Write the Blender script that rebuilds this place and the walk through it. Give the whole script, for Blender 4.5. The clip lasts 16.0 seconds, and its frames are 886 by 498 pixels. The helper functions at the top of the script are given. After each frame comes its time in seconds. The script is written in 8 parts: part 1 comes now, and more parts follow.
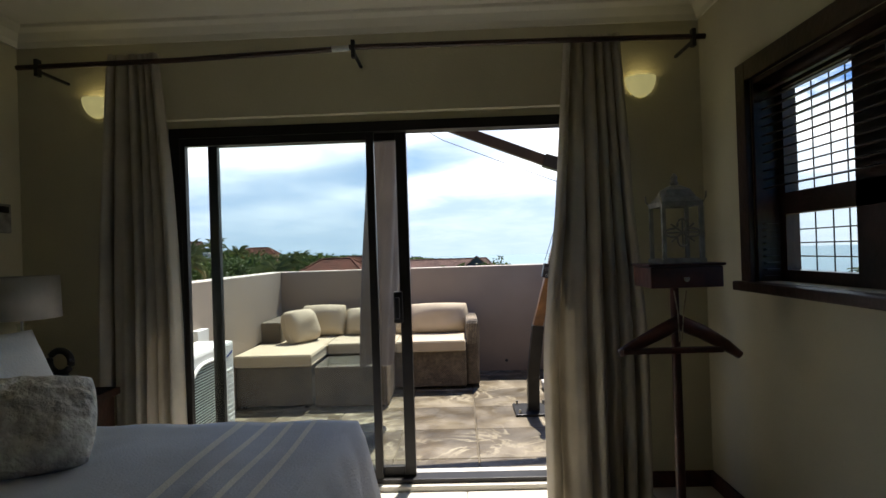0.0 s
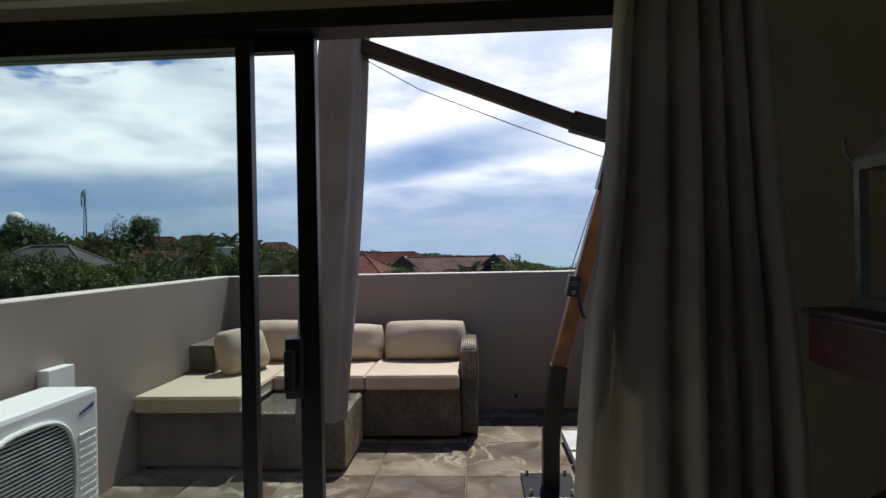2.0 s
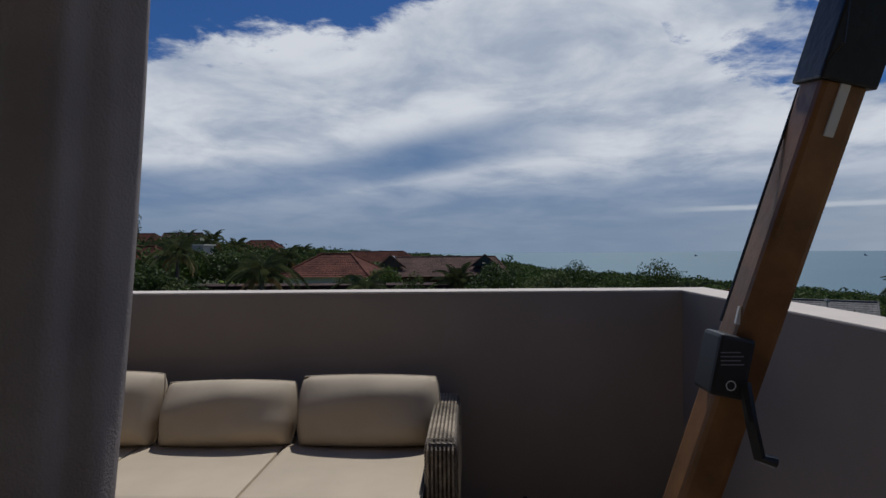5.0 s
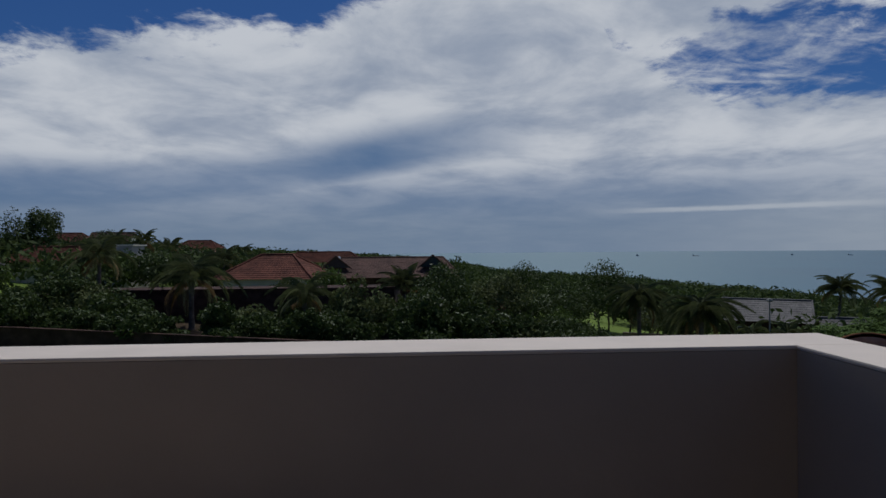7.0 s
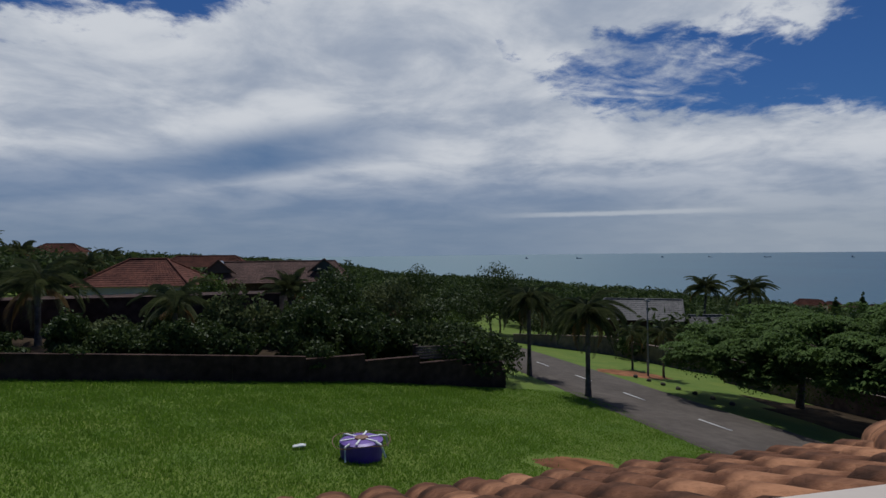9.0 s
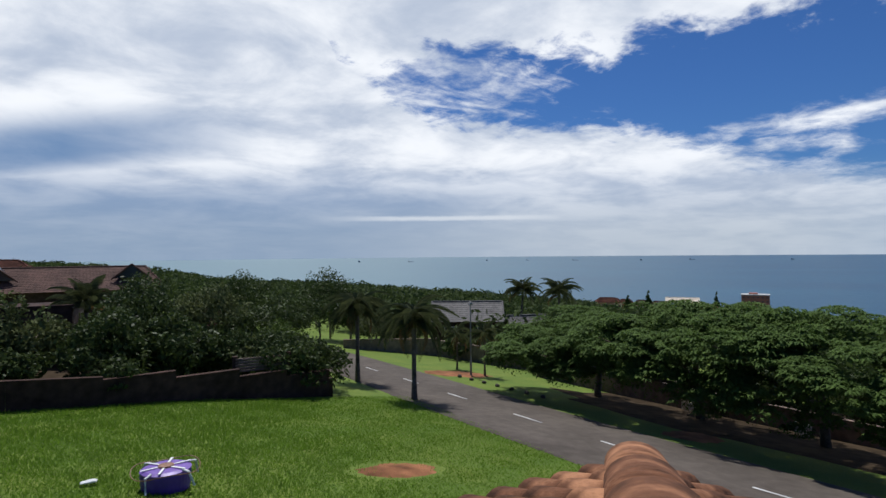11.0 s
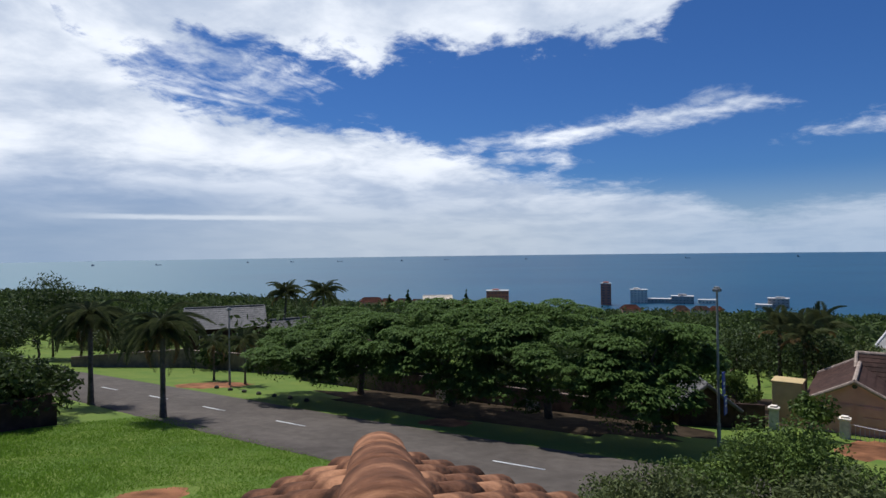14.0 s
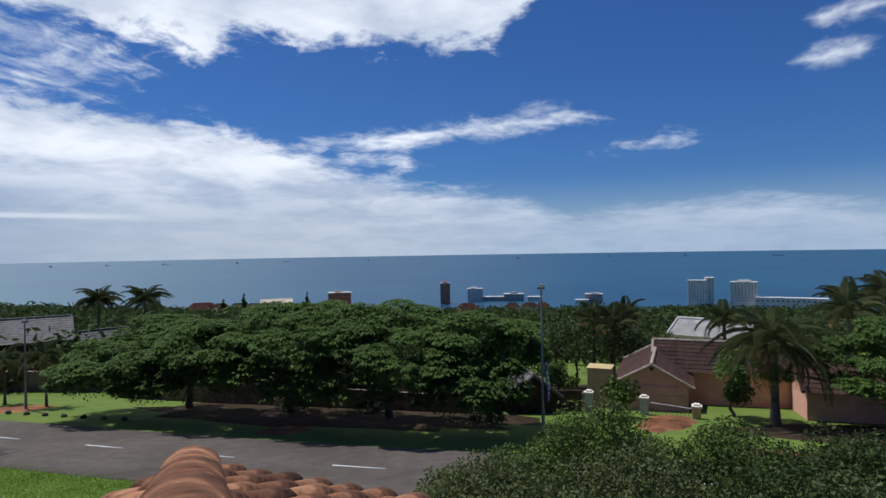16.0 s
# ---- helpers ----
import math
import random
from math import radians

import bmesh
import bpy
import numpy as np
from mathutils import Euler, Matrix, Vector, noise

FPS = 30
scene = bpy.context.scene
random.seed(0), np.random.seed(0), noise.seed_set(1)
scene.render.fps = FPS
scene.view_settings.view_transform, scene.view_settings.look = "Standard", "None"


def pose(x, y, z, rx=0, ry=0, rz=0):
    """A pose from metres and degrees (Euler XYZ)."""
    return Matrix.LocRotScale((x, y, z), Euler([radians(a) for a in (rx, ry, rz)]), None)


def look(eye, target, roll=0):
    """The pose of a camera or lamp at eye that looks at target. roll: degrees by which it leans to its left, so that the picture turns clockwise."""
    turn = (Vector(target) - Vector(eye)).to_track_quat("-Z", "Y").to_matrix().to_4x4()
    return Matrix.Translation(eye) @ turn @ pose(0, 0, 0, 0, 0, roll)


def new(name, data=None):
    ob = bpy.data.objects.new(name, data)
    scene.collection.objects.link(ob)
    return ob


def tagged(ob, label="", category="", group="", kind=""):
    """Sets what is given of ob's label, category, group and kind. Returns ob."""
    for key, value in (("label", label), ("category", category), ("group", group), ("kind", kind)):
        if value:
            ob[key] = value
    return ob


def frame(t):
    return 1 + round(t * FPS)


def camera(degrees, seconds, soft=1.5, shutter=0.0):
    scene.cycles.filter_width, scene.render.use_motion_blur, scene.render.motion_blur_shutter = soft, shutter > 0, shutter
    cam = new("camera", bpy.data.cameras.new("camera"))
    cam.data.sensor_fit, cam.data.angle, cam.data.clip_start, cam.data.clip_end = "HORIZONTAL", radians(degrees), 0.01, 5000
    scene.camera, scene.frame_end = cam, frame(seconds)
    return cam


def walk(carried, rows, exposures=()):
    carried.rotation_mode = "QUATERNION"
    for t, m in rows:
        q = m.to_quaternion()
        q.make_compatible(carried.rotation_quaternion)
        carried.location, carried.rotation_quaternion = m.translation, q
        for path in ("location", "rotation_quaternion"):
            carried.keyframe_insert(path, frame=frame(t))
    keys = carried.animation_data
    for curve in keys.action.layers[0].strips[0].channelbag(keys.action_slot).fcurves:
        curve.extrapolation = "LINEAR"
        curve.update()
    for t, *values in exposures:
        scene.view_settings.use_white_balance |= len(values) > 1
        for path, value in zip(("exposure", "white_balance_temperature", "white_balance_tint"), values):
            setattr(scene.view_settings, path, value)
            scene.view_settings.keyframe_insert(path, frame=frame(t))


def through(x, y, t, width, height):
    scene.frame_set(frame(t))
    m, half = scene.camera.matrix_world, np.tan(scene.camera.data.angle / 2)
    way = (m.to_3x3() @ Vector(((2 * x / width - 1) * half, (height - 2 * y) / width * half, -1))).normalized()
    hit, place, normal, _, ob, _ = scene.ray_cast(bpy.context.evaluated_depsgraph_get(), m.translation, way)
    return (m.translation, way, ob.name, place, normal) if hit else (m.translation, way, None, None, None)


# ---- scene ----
cam = camera(74.74, 16.0)
PATH = [
    (0.0, 0.000, -0.000, 1.340, 1.64, 0.28, 1.84),
    (0.5, 0.079, 0.385, 1.346, 2.15, 0.26, 1.57),
    (1.0, 0.148, 0.797, 1.355, 2.59, 0.28, 1.48),
    (1.5, 0.158, 1.198, 1.361, 3.12, 0.20, 1.31),
    (2.0, 0.196, 1.602, 1.379, 3.46, 0.01, 1.11),
    (2.5, 0.180, 2.039, 1.391, 3.28, 0.05, 0.74),
    (3.0, 0.180, 2.476, 1.400, 3.18, -0.02, 0.56),
    (5.5, 0.234, 4.195, 1.387, 1.92, -0.03, 0.55),
    (6.0, 0.250, 4.648, 1.402, 0.25, -0.04, 0.49),
    (6.5, 0.316, 5.053, 1.411, -0.87, -0.04, 0.62),
    (7.0, 0.386, 5.500, 1.416, -2.51, -0.06, 0.57),
    (7.5, 0.495, 5.916, 1.403, -4.98, -0.07, 0.72),
    (8.0, 0.545, 6.495, 1.356, -7.01, 0.00, 0.75),
    (10.5, 1.086, 6.681, 1.559, -25.00, 0.31, 0.56),
    (11.0, 1.078, 6.671, 1.562, -29.24, 0.33, 0.55),
    (11.5, 1.043, 6.629, 1.576, -33.74, 0.35, 0.57),
    (12.0, 1.060, 6.634, 1.571, -38.47, 0.30, 0.65),
    (12.5, 1.067, 6.619, 1.571, -42.05, 0.28, 0.70),
    (13.0, 1.009, 6.543, 1.598, -45.25, 0.26, 0.62),
    (13.5, 0.991, 6.501, 1.610, -48.44, 0.25, 0.60),
    (14.0, 0.982, 6.465, 1.614, -52.17, 0.21, 0.73),
    (14.5, 0.958, 6.431, 1.623, -55.50, 0.20, 0.81),
    (15.0, 0.982, 6.428, 1.615, -59.04, 0.16, 0.87),
    (15.5, 1.006, 6.406, 1.614, -63.02, 0.15, 0.86),
    (16.0, 0.986, 6.348, 1.625, -67.64, 0.12, 0.95),
]
walk(cam, [(t, pose(x, y, z, 90 + p, r, a)) for t, x, y, z, a, p, r in PATH],
     exposures=[(0.0, 1.25, 6600, 10), (1.0, 0.68, 6550, 10), (2.0, 0.36, 6150, 12), (3.0, 0.0, 6150, 11), (5.5, -0.76, 5950, 10), (8.0, -0.95, 5950, 10), (10.5, -0.2, 6150, 10), (12.5, 0.0, 6100, 10), (16.0, -0.1, 5900, 10)])

# ---- light ----
SUN_AZ, SUN_EL = 14.0, 66.0


def build_world():
    w = bpy.data.worlds.new("sky")
    scene.world = w
    w.use_nodes = True
    nt = w.node_tree
    nt.nodes.clear()
    N = nt.nodes.new

    def link(a, b):
        nt.links.new(a, b)

    def m(op, a, b=None, c=None, clamp=False):
        n = N("ShaderNodeMath")
        n.operation, n.use_clamp = op, clamp
        for i, v in enumerate((a, b, c)):
            if v is None:
                continue
            if isinstance(v, (int, float)):
                n.inputs[i].default_value = v
            else:
                link(v, n.inputs[i])
        return n.outputs[0]

    def ramp(v, lo, hi):
        n = N("ShaderNodeMapRange")
        n.interpolation_type = "SMOOTHSTEP"
        link(v, n.inputs["Value"])
        n.inputs["From Min"].default_value, n.inputs["From Max"].default_value = lo, hi
        return n.outputs["Result"]

    def mixc(f, a, b):
        n = N("ShaderNodeMix")
        n.data_type = "RGBA"
        link(f, n.inputs["Factor"])
        for i, v in ((6, a), (7, b)):
            if isinstance(v, tuple):
                n.inputs[i].default_value = (*v, 1)
            else:
                link(v, n.inputs[i])
        return n.outputs[2]

    tc = N("ShaderNodeTexCoord")
    sep = N("ShaderNodeSeparateXYZ")
    link(tc.outputs["Generated"], sep.inputs[0])
    x, y, z = sep.outputs
    az = m("MULTIPLY", m("ARCTAN2", x, y), 57.2958)
    el = m("MULTIPLY", m("ARCSINE", z), 57.2958)
    sky = N("ShaderNodeTexSky")
    sky.sky_type, sky.sun_disc = "NISHITA", False
    sky.sun_elevation, sky.sun_rotation = radians(SUN_EL), radians(SUN_AZ)
    sky.air_density, sky.dust_density, sky.ozone_density = 1.0, 0.4, 2.0
    # clouds lie on a flat layer overhead
    flat = m("ADD", m("MAXIMUM", z, 0.0), 0.16)
    comb = N("ShaderNodeCombineXYZ")
    link(m("DIVIDE", x, flat), comb.inputs[0])
    link(m("DIVIDE", y, flat), comb.inputs[1])

    def noise_at(scale, detail, rough, dist, sx=1.0, sy=1.0, off=0.0):
        mp = N("ShaderNodeMapping")
        link(comb.outputs[0], mp.inputs[0])
        mp.inputs["Scale"].default_value = (sx, sy, 1)
        mp.inputs["Location"].default_value = (off, off * 0.7, off)
        n = N("ShaderNodeTexNoise")
        link(mp.outputs[0], n.inputs["Vector"])
        for k, v in (("Scale", scale), ("Detail", detail), ("Roughness", rough), ("Distortion", dist)):
            n.inputs[k].default_value = v
        return n.outputs["Fac"]

    def bent(pts):
        """A line bent at (azimuth, value) points."""
        v = pts[0][1]
        for (a0, v0), (a1, v1) in zip(pts, pts[1:]):
            n = N("ShaderNodeMapRange")
            link(az, n.inputs["Value"])
            n.inputs["From Min"].default_value, n.inputs["From Max"].default_value = a0, a1
            n.inputs["To Min"].default_value, n.inputs["To Max"].default_value = 0.0, v1 - v0
            v = m("ADD", v, n.outputs["Result"])
        return v

    def most(*v):
        out = v[0]
        for w_ in v[1:]:
            out = m("MAXIMUM", out, w_)
        return out

    big = noise_at(0.5, 3, 0.5, 0.4, off=3.1)
    mid = noise_at(1.9, 10, 0.60, 0.5, 1.0, 0.95, off=7.7)
    fine = noise_at(6.5, 10, 0.64, 0.3, off=1.3)
    comb2 = noise_at(2.2, 9, 0.62, 0.8, 0.55, 1.9, off=11.0)
    rise = m("ADD", 0.25, m("MULTIPLY", ramp(el, 2.0, 19.0), 0.75))
    wel = m("ADD", el, m("MULTIPLY", m("MULTIPLY", m("SUBTRACT", big, 0.5), 3.0), rise))
    # the cloud deck's top, and the lower edge and upper edge of the high sheet above it, in degrees
    deck_top = bent(((12, 44.0), (19, 19.5), (24, 15.6), (28, 13.9), (38, 12.9), (46.6, 11.4), (55.6, 8.7), (65, 6.2), (75, 5.0), (80, 2.6), (88, 3.8), (98, 4.3), (106, 2.8)))
    sheet_low = bent(((20, 17.0), (24, 17.0), (28, 18.6), (36, 18.0), (43, 17.7), (45.5, 17.1), (48, 18.6), (60, 18.8), (69, 17.9), (73, 18.4), (80, 27.0)))
    sheet_top = bent(((-75, 8.0), (-45, 15.0), (-33, 16.6), (-23, 18.8), (-16, 20.0), (-11, 19.2), (-5, 21.6), (1, 25.0), (8, 29.0), (20, 42.0)))
    cov = m("MINIMUM", m("SUBTRACT", sheet_top, wel), most(m("SUBTRACT", deck_top, wel), m("SUBTRACT", wel, sheet_low)))

    def streak(middle, thick):
        return m("SUBTRACT", thick, m("ABSOLUTE", m("SUBTRACT", el, middle)))
    long_one = streak(bent(((50, 9.8), (63, 11.0), (71, 11.8), (80, 12.7), (85, 11.8))), bent(((49, -2.0), (54, 0.1), (62, 0.45), (72, 0.65), (80, 0.55), (84, -0.1), (87, -2.5))))
    under = streak(bent(((56, 9.0), (66, 8.3))), bent(((54, -2.0), (58, 0.15), (64, 0.15), (68, -2.0))))
    short = streak(bent(((83, 9.6), (93, 10.1))), bent(((81, -2.0), (85, 0.0), (90, 0.0), (95, -2.0))))
    small = streak(8.7, bent(((79, -2.0), (82, 0.05), (84.5, 0.05), (87, -2.0))))
    puffs = most(streak(15.0, bent(((97, -2.0), (100.5, 0.3), (103.5, 0.3), (107, -2.0)))), streak(18.2, bent(((95, -2.5), (101, -0.1), (107, 0.3), (113, -2.0)))))
    loose = most(long_one, under, short, small, puffs)
    # thin broken cloud in the gap between deck and sheet
    veil = m("ADD", bent(((-40, -2.6), (12, -2.6), (23, -0.1), (36, -0.35), (46, -1.2), (53, -5.0))), m("MULTIPLY", m("SUBTRACT", comb2, 0.5), 5.0))
    puff = m("ADD", m("MULTIPLY", m("SUBTRACT", mid, 0.5), 8.0), m("MULTIPLY", m("SUBTRACT", fine, 0.5), 8.5))
    cov = most(m("ADD", cov, m("MULTIPLY", puff, rise)), m("ADD", loose, m("MULTIPLY", puff, 0.46)), m("ADD", veil, m("MULTIPLY", puff, 0.5)))
    seaward = ramp(m("ABSOLUTE", m("SUBTRACT", az, 20.0)), 125.0, 85.0)
    dens = m("MULTIPLY", m("MULTIPLY", ramp(cov, -0.9, 1.5), seaward), ramp(el, 55.0, 38.0))
    # grey-blue undersides low over the sea, white where high
    band = ramp(m("ABSOLUTE", m("SUBTRACT", wel, bent(((-40, 5.0), (-25, 5.3), (-15, 6.6), (-5, 9.0), (3, 10.6), (10, 11.4))))), 3.6, 0.6)
    band = m("MULTIPLY", band, bent(((-60, 0.95), (-4, 0.95), (5, 0.60), (13, 0.0))))
    base = m("MULTIPLY", ramp(el, 9.5, 4.0), bent(((-40, 0.70), (0, 0.72), (14, 0.85), (26, 0.80), (40, 0.46), (60, 0.26))))
    patchy = m("ADD", 0.68, m("MULTIPLY", ramp(m("ADD", m("MULTIPLY", mid, 0.5), m("MULTIPLY", big, 0.8)), 0.50, 0.82), 0.32))
    shade = m("MULTIPLY", most(band, base), patchy, clamp=True)
    inner = noise_at(2.0, 9, 0.56, 0.3, 1.0, 1.0, off=4.4)
    white = mixc(ramp(m("ADD", m("MULTIPLY", inner, 0.75), m("MULTIPLY", mid, 0.4)), 0.40, 0.72), (9.6, 10.7, 12.6), (18.5, 18.5, 18.5))
    cloud = mixc(shade, white, (2.6, 4.7, 8.3))
    wisp = m("MULTIPLY", ramp(m("ABSOLUTE", m("SUBTRACT", el, m("ADD", 3.2, m("MULTIPLY", fine, 0.3)))), 0.34, 0.05), ramp(m("ABSOLUTE", m("SUBTRACT", az, 30.0)), 14.0, 4.0))
    haze = ramp(el, 7.5, 0.4)
    haze_col = mixc(ramp(az, 8.0, 45.0), (5.2, 6.8, 8.9), (9.2, 10.2, 11.2))
    haze_col = mixc(ramp(az, 55.0, 82.0), haze_col, (6.6, 8.4, 10.6))
    blue = N("ShaderNodeMix")
    blue.data_type, blue.blend_type = "RGBA", "MULTIPLY"
    blue.inputs["Factor"].default_value = 1.0
    link(sky.outputs[0], blue.inputs[6])
    blue.inputs[7].default_value = (0.45, 0.78, 1.30, 1)
    col = mixc(dens, blue.outputs[2], cloud)
    col = mixc(m("MULTIPLY", haze, m("ADD", 0.45, m("MULTIPLY", seaward, 0.35))), col, haze_col)
    col = mixc(m("MULTIPLY", wisp, 0.75), col, (14.0, 14.5, 15.0))
    bg = N("ShaderNodeBackground")
    link(col, bg.inputs[0])
    bg.inputs[1].default_value = 0.055
    out = N("ShaderNodeOutputWorld")
    link(bg.outputs[0], out.inputs[0])


build_world()
sun = new("sun", bpy.data.lights.new("sun", "SUN"))
sun.data.energy, sun.data.angle, sun.data.color = 4.2, radians(0.55), (1.0, 0.96, 0.90)
_s = Vector((math.sin(radians(SUN_AZ)) * math.cos(radians(SUN_EL)), math.cos(radians(SUN_AZ)) * math.cos(radians(SUN_EL)), math.sin(radians(SUN_EL))))
sun.matrix_world = look(_s * 50, (0, 0, 0))

# ---- materials ----


def material(name, base, rough=0.6, var=0.12, scale=8.0, bump=0.0, bscale=60.0, metal=0.0, stain=0.0, island=0.0, obrand=0.0, spec=0.5, tint=None):
    """A surface with grain and blotches at two scales."""
    mt = bpy.data.materials.new(name)
    mt.use_nodes = True
    nt = mt.node_tree
    b = nt.nodes["Principled BSDF"]
    N = nt.nodes.new
    tc = N("ShaderNodeTexCoord")
    n1 = N("ShaderNodeTexNoise")
    n1.inputs["Scale"].default_value, n1.inputs["Detail"].default_value = scale, 6
    n2 = N("ShaderNodeTexNoise")
    n2.inputs["Scale"].default_value, n2.inputs["Detail"].default_value = scale * 0.17, 4
    nt.links.new(tc.outputs["Object"], n1.inputs["Vector"])
    nt.links.new(tc.outputs["Object"], n2.inputs["Vector"])
    add = N("ShaderNodeMath")
    add.operation = "ADD"
    nt.links.new(n1.outputs["Fac"], add.inputs[0])
    nt.links.new(n2.outputs["Fac"], add.inputs[1])
    last = add.outputs[0]
    for amount, node, sock in ((island, "ShaderNodeNewGeometry", "Random Per Island"), (obrand, "ShaderNodeObjectInfo", "Random")):
        if amount:
            g = N(node)
            ma = N("ShaderNodeMath")
            ma.operation = "MULTIPLY_ADD"
            nt.links.new(g.outputs[sock], ma.inputs[0])
            ma.inputs[1].default_value = amount
            nt.links.new(last, ma.inputs[2])
            sb = N("ShaderNodeMath")
            sb.operation = "SUBTRACT"
            nt.links.new(ma.outputs[0], sb.inputs[0])
            sb.inputs[1].default_value = amount * 0.5
            last = sb.outputs[0]
    r = N("ShaderNodeValToRGB")
    nt.links.new(last, r.inputs[0])
    dark = tuple(max(0.0, c * (1 - var * 2)) for c in base)
    light = tuple(min(1.0, c * (1 + var * 2)) for c in (tint or base))
    r.color_ramp.elements.new(0.8)
    half = N("ShaderNodeMath")
    half.operation = "MULTIPLY"
    half.inputs[1].default_value = 0.8
    nt.links.new(last, half.inputs[0])
    nt.links.new(half.outputs[0], r.inputs[0])
    mr = r.color_ramp.elements
    mr[0].position, mr[1].position, mr[2].position = 0.55, 0.8, 1.0
    mr[0].color, mr[1].color, mr[2].color = (*dark, 1), (*base, 1), (*light, 1)
    nt.links.new(r.outputs[0], b.inputs["Base Color"])
    b.inputs["Roughness"].default_value, b.inputs["Metallic"].default_value = rough, metal
    b.inputs["Specular IOR Level"].default_value = spec
    if bump:
        n3 = N("ShaderNodeTexNoise")
        n3.inputs["Scale"].default_value, n3.inputs["Detail"].default_value = bscale, 5
        nt.links.new(tc.outputs["Object"], n3.inputs["Vector"])
        bp = N("ShaderNodeBump")
        bp.inputs["Strength"].default_value, bp.inputs["Distance"].default_value = bump, 0.02
        nt.links.new(n3.outputs["Fac"], bp.inputs["Height"])
        nt.links.new(bp.outputs[0], b.inputs["Normal"])
    return mt


def glow(name, color, strength):
    mt = bpy.data.materials.new(name)
    mt.use_nodes = True
    b = mt.node_tree.nodes["Principled BSDF"]
    b.inputs["Base Color"].default_value = (*color, 1)
    b.inputs["Emission Color"].default_value = (*color, 1)
    b.inputs["Emission Strength"].default_value = strength
    return mt


def glass(name, tint=(0.92, 0.95, 0.94)):
    mt = bpy.data.materials.new(name)
    mt.use_nodes = True
    nt = mt.node_tree
    nt.nodes.clear()
    o, mix = nt.nodes.new("ShaderNodeOutputMaterial"), nt.nodes.new("ShaderNodeMixShader")
    tr, gl, fr = nt.nodes.new("ShaderNodeBsdfTransparent"), nt.nodes.new("ShaderNodeBsdfGlossy"), nt.nodes.new("ShaderNodeLayerWeight")
    tr.inputs[0].default_value = (*tint, 1)
    gl.inputs["Roughness"].default_value = 0.02
    pw = nt.nodes.new("ShaderNodeMath")
    pw.operation = "POWER"
    pw.inputs[1].default_value = 4.0
    ad = nt.nodes.new("ShaderNodeMath")
    ad.operation, ad.use_clamp = "MULTIPLY_ADD", True
    ad.inputs[1].default_value, ad.inputs[2].default_value = 0.6, 0.025
    nt.links.new(fr.outputs["Facing"], pw.inputs[0])
    nt.links.new(pw.outputs[0], ad.inputs[0])
    nt.links.new(ad.outputs[0], mix.inputs[0])
    nt.links.new(tr.outputs[0], mix.inputs[1])
    nt.links.new(gl.outputs[0], mix.inputs[2])
    nt.links.new(mix.outputs[0], o.inputs[0])
    return mt


def leaf_material(name, base, var=0.3, rough=0.55, through=0.24):
    """Leaves: each one of its own green, light shining through."""
    mt = bpy.data.materials.new(name)
    mt.use_nodes = True
    nt = mt.node_tree
    b = nt.nodes["Principled BSDF"]
    g = nt.nodes.new("ShaderNodeNewGeometry")
    tc = nt.nodes.new("ShaderNodeTexCoord")
    n = nt.nodes.new("ShaderNodeTexNoise")
    n.inputs["Scale"].default_value = 0.9
    nt.links.new(tc.outputs["Object"], n.inputs["Vector"])
    ad = nt.nodes.new("ShaderNodeMath")
    ad.operation = "ADD"
    nt.links.new(g.outputs["Random Per Island"], ad.inputs[0])
    nt.links.new(n.outputs["Fac"], ad.inputs[1])
    r = nt.nodes.new("ShaderNodeValToRGB")
    hf = nt.nodes.new("ShaderNodeMath")
    hf.operation = "MULTIPLY"
    hf.inputs[1].default_value = 0.6
    nt.links.new(ad.outputs[0], hf.inputs[0])
    nt.links.new(hf.outputs[0], r.inputs[0])
    e = r.color_ramp.elements
    e[0].position, e[0].color = 0.15, (*[c * (1 - var) for c in base], 1)
    e[1].position, e[1].color = 0.9, (min(1, base[0] * (1 + var * 1.5)), min(1, base[1] * (1 + var)), base[2] * (1 + var * 0.4), 1)
    nt.links.new(r.outputs[0], b.inputs["Base Color"])
    b.inputs["Roughness"].default_value = rough
    b.inputs["Specular IOR Level"].default_value = 0.12
    tl = nt.nodes.new("ShaderNodeBsdfTranslucent")
    nt.links.new(r.outputs[0], tl.inputs[0])
    mx = nt.nodes.new("ShaderNodeMixShader")
    mx.inputs[0].default_value = through
    out = nt.nodes["Material Output"]
    nt.links.new(b.outputs[0], mx.inputs[1])
    nt.links.new(tl.outputs[0], mx.inputs[2])
    nt.links.new(mx.outputs[0], out.inputs[0])
    return mt


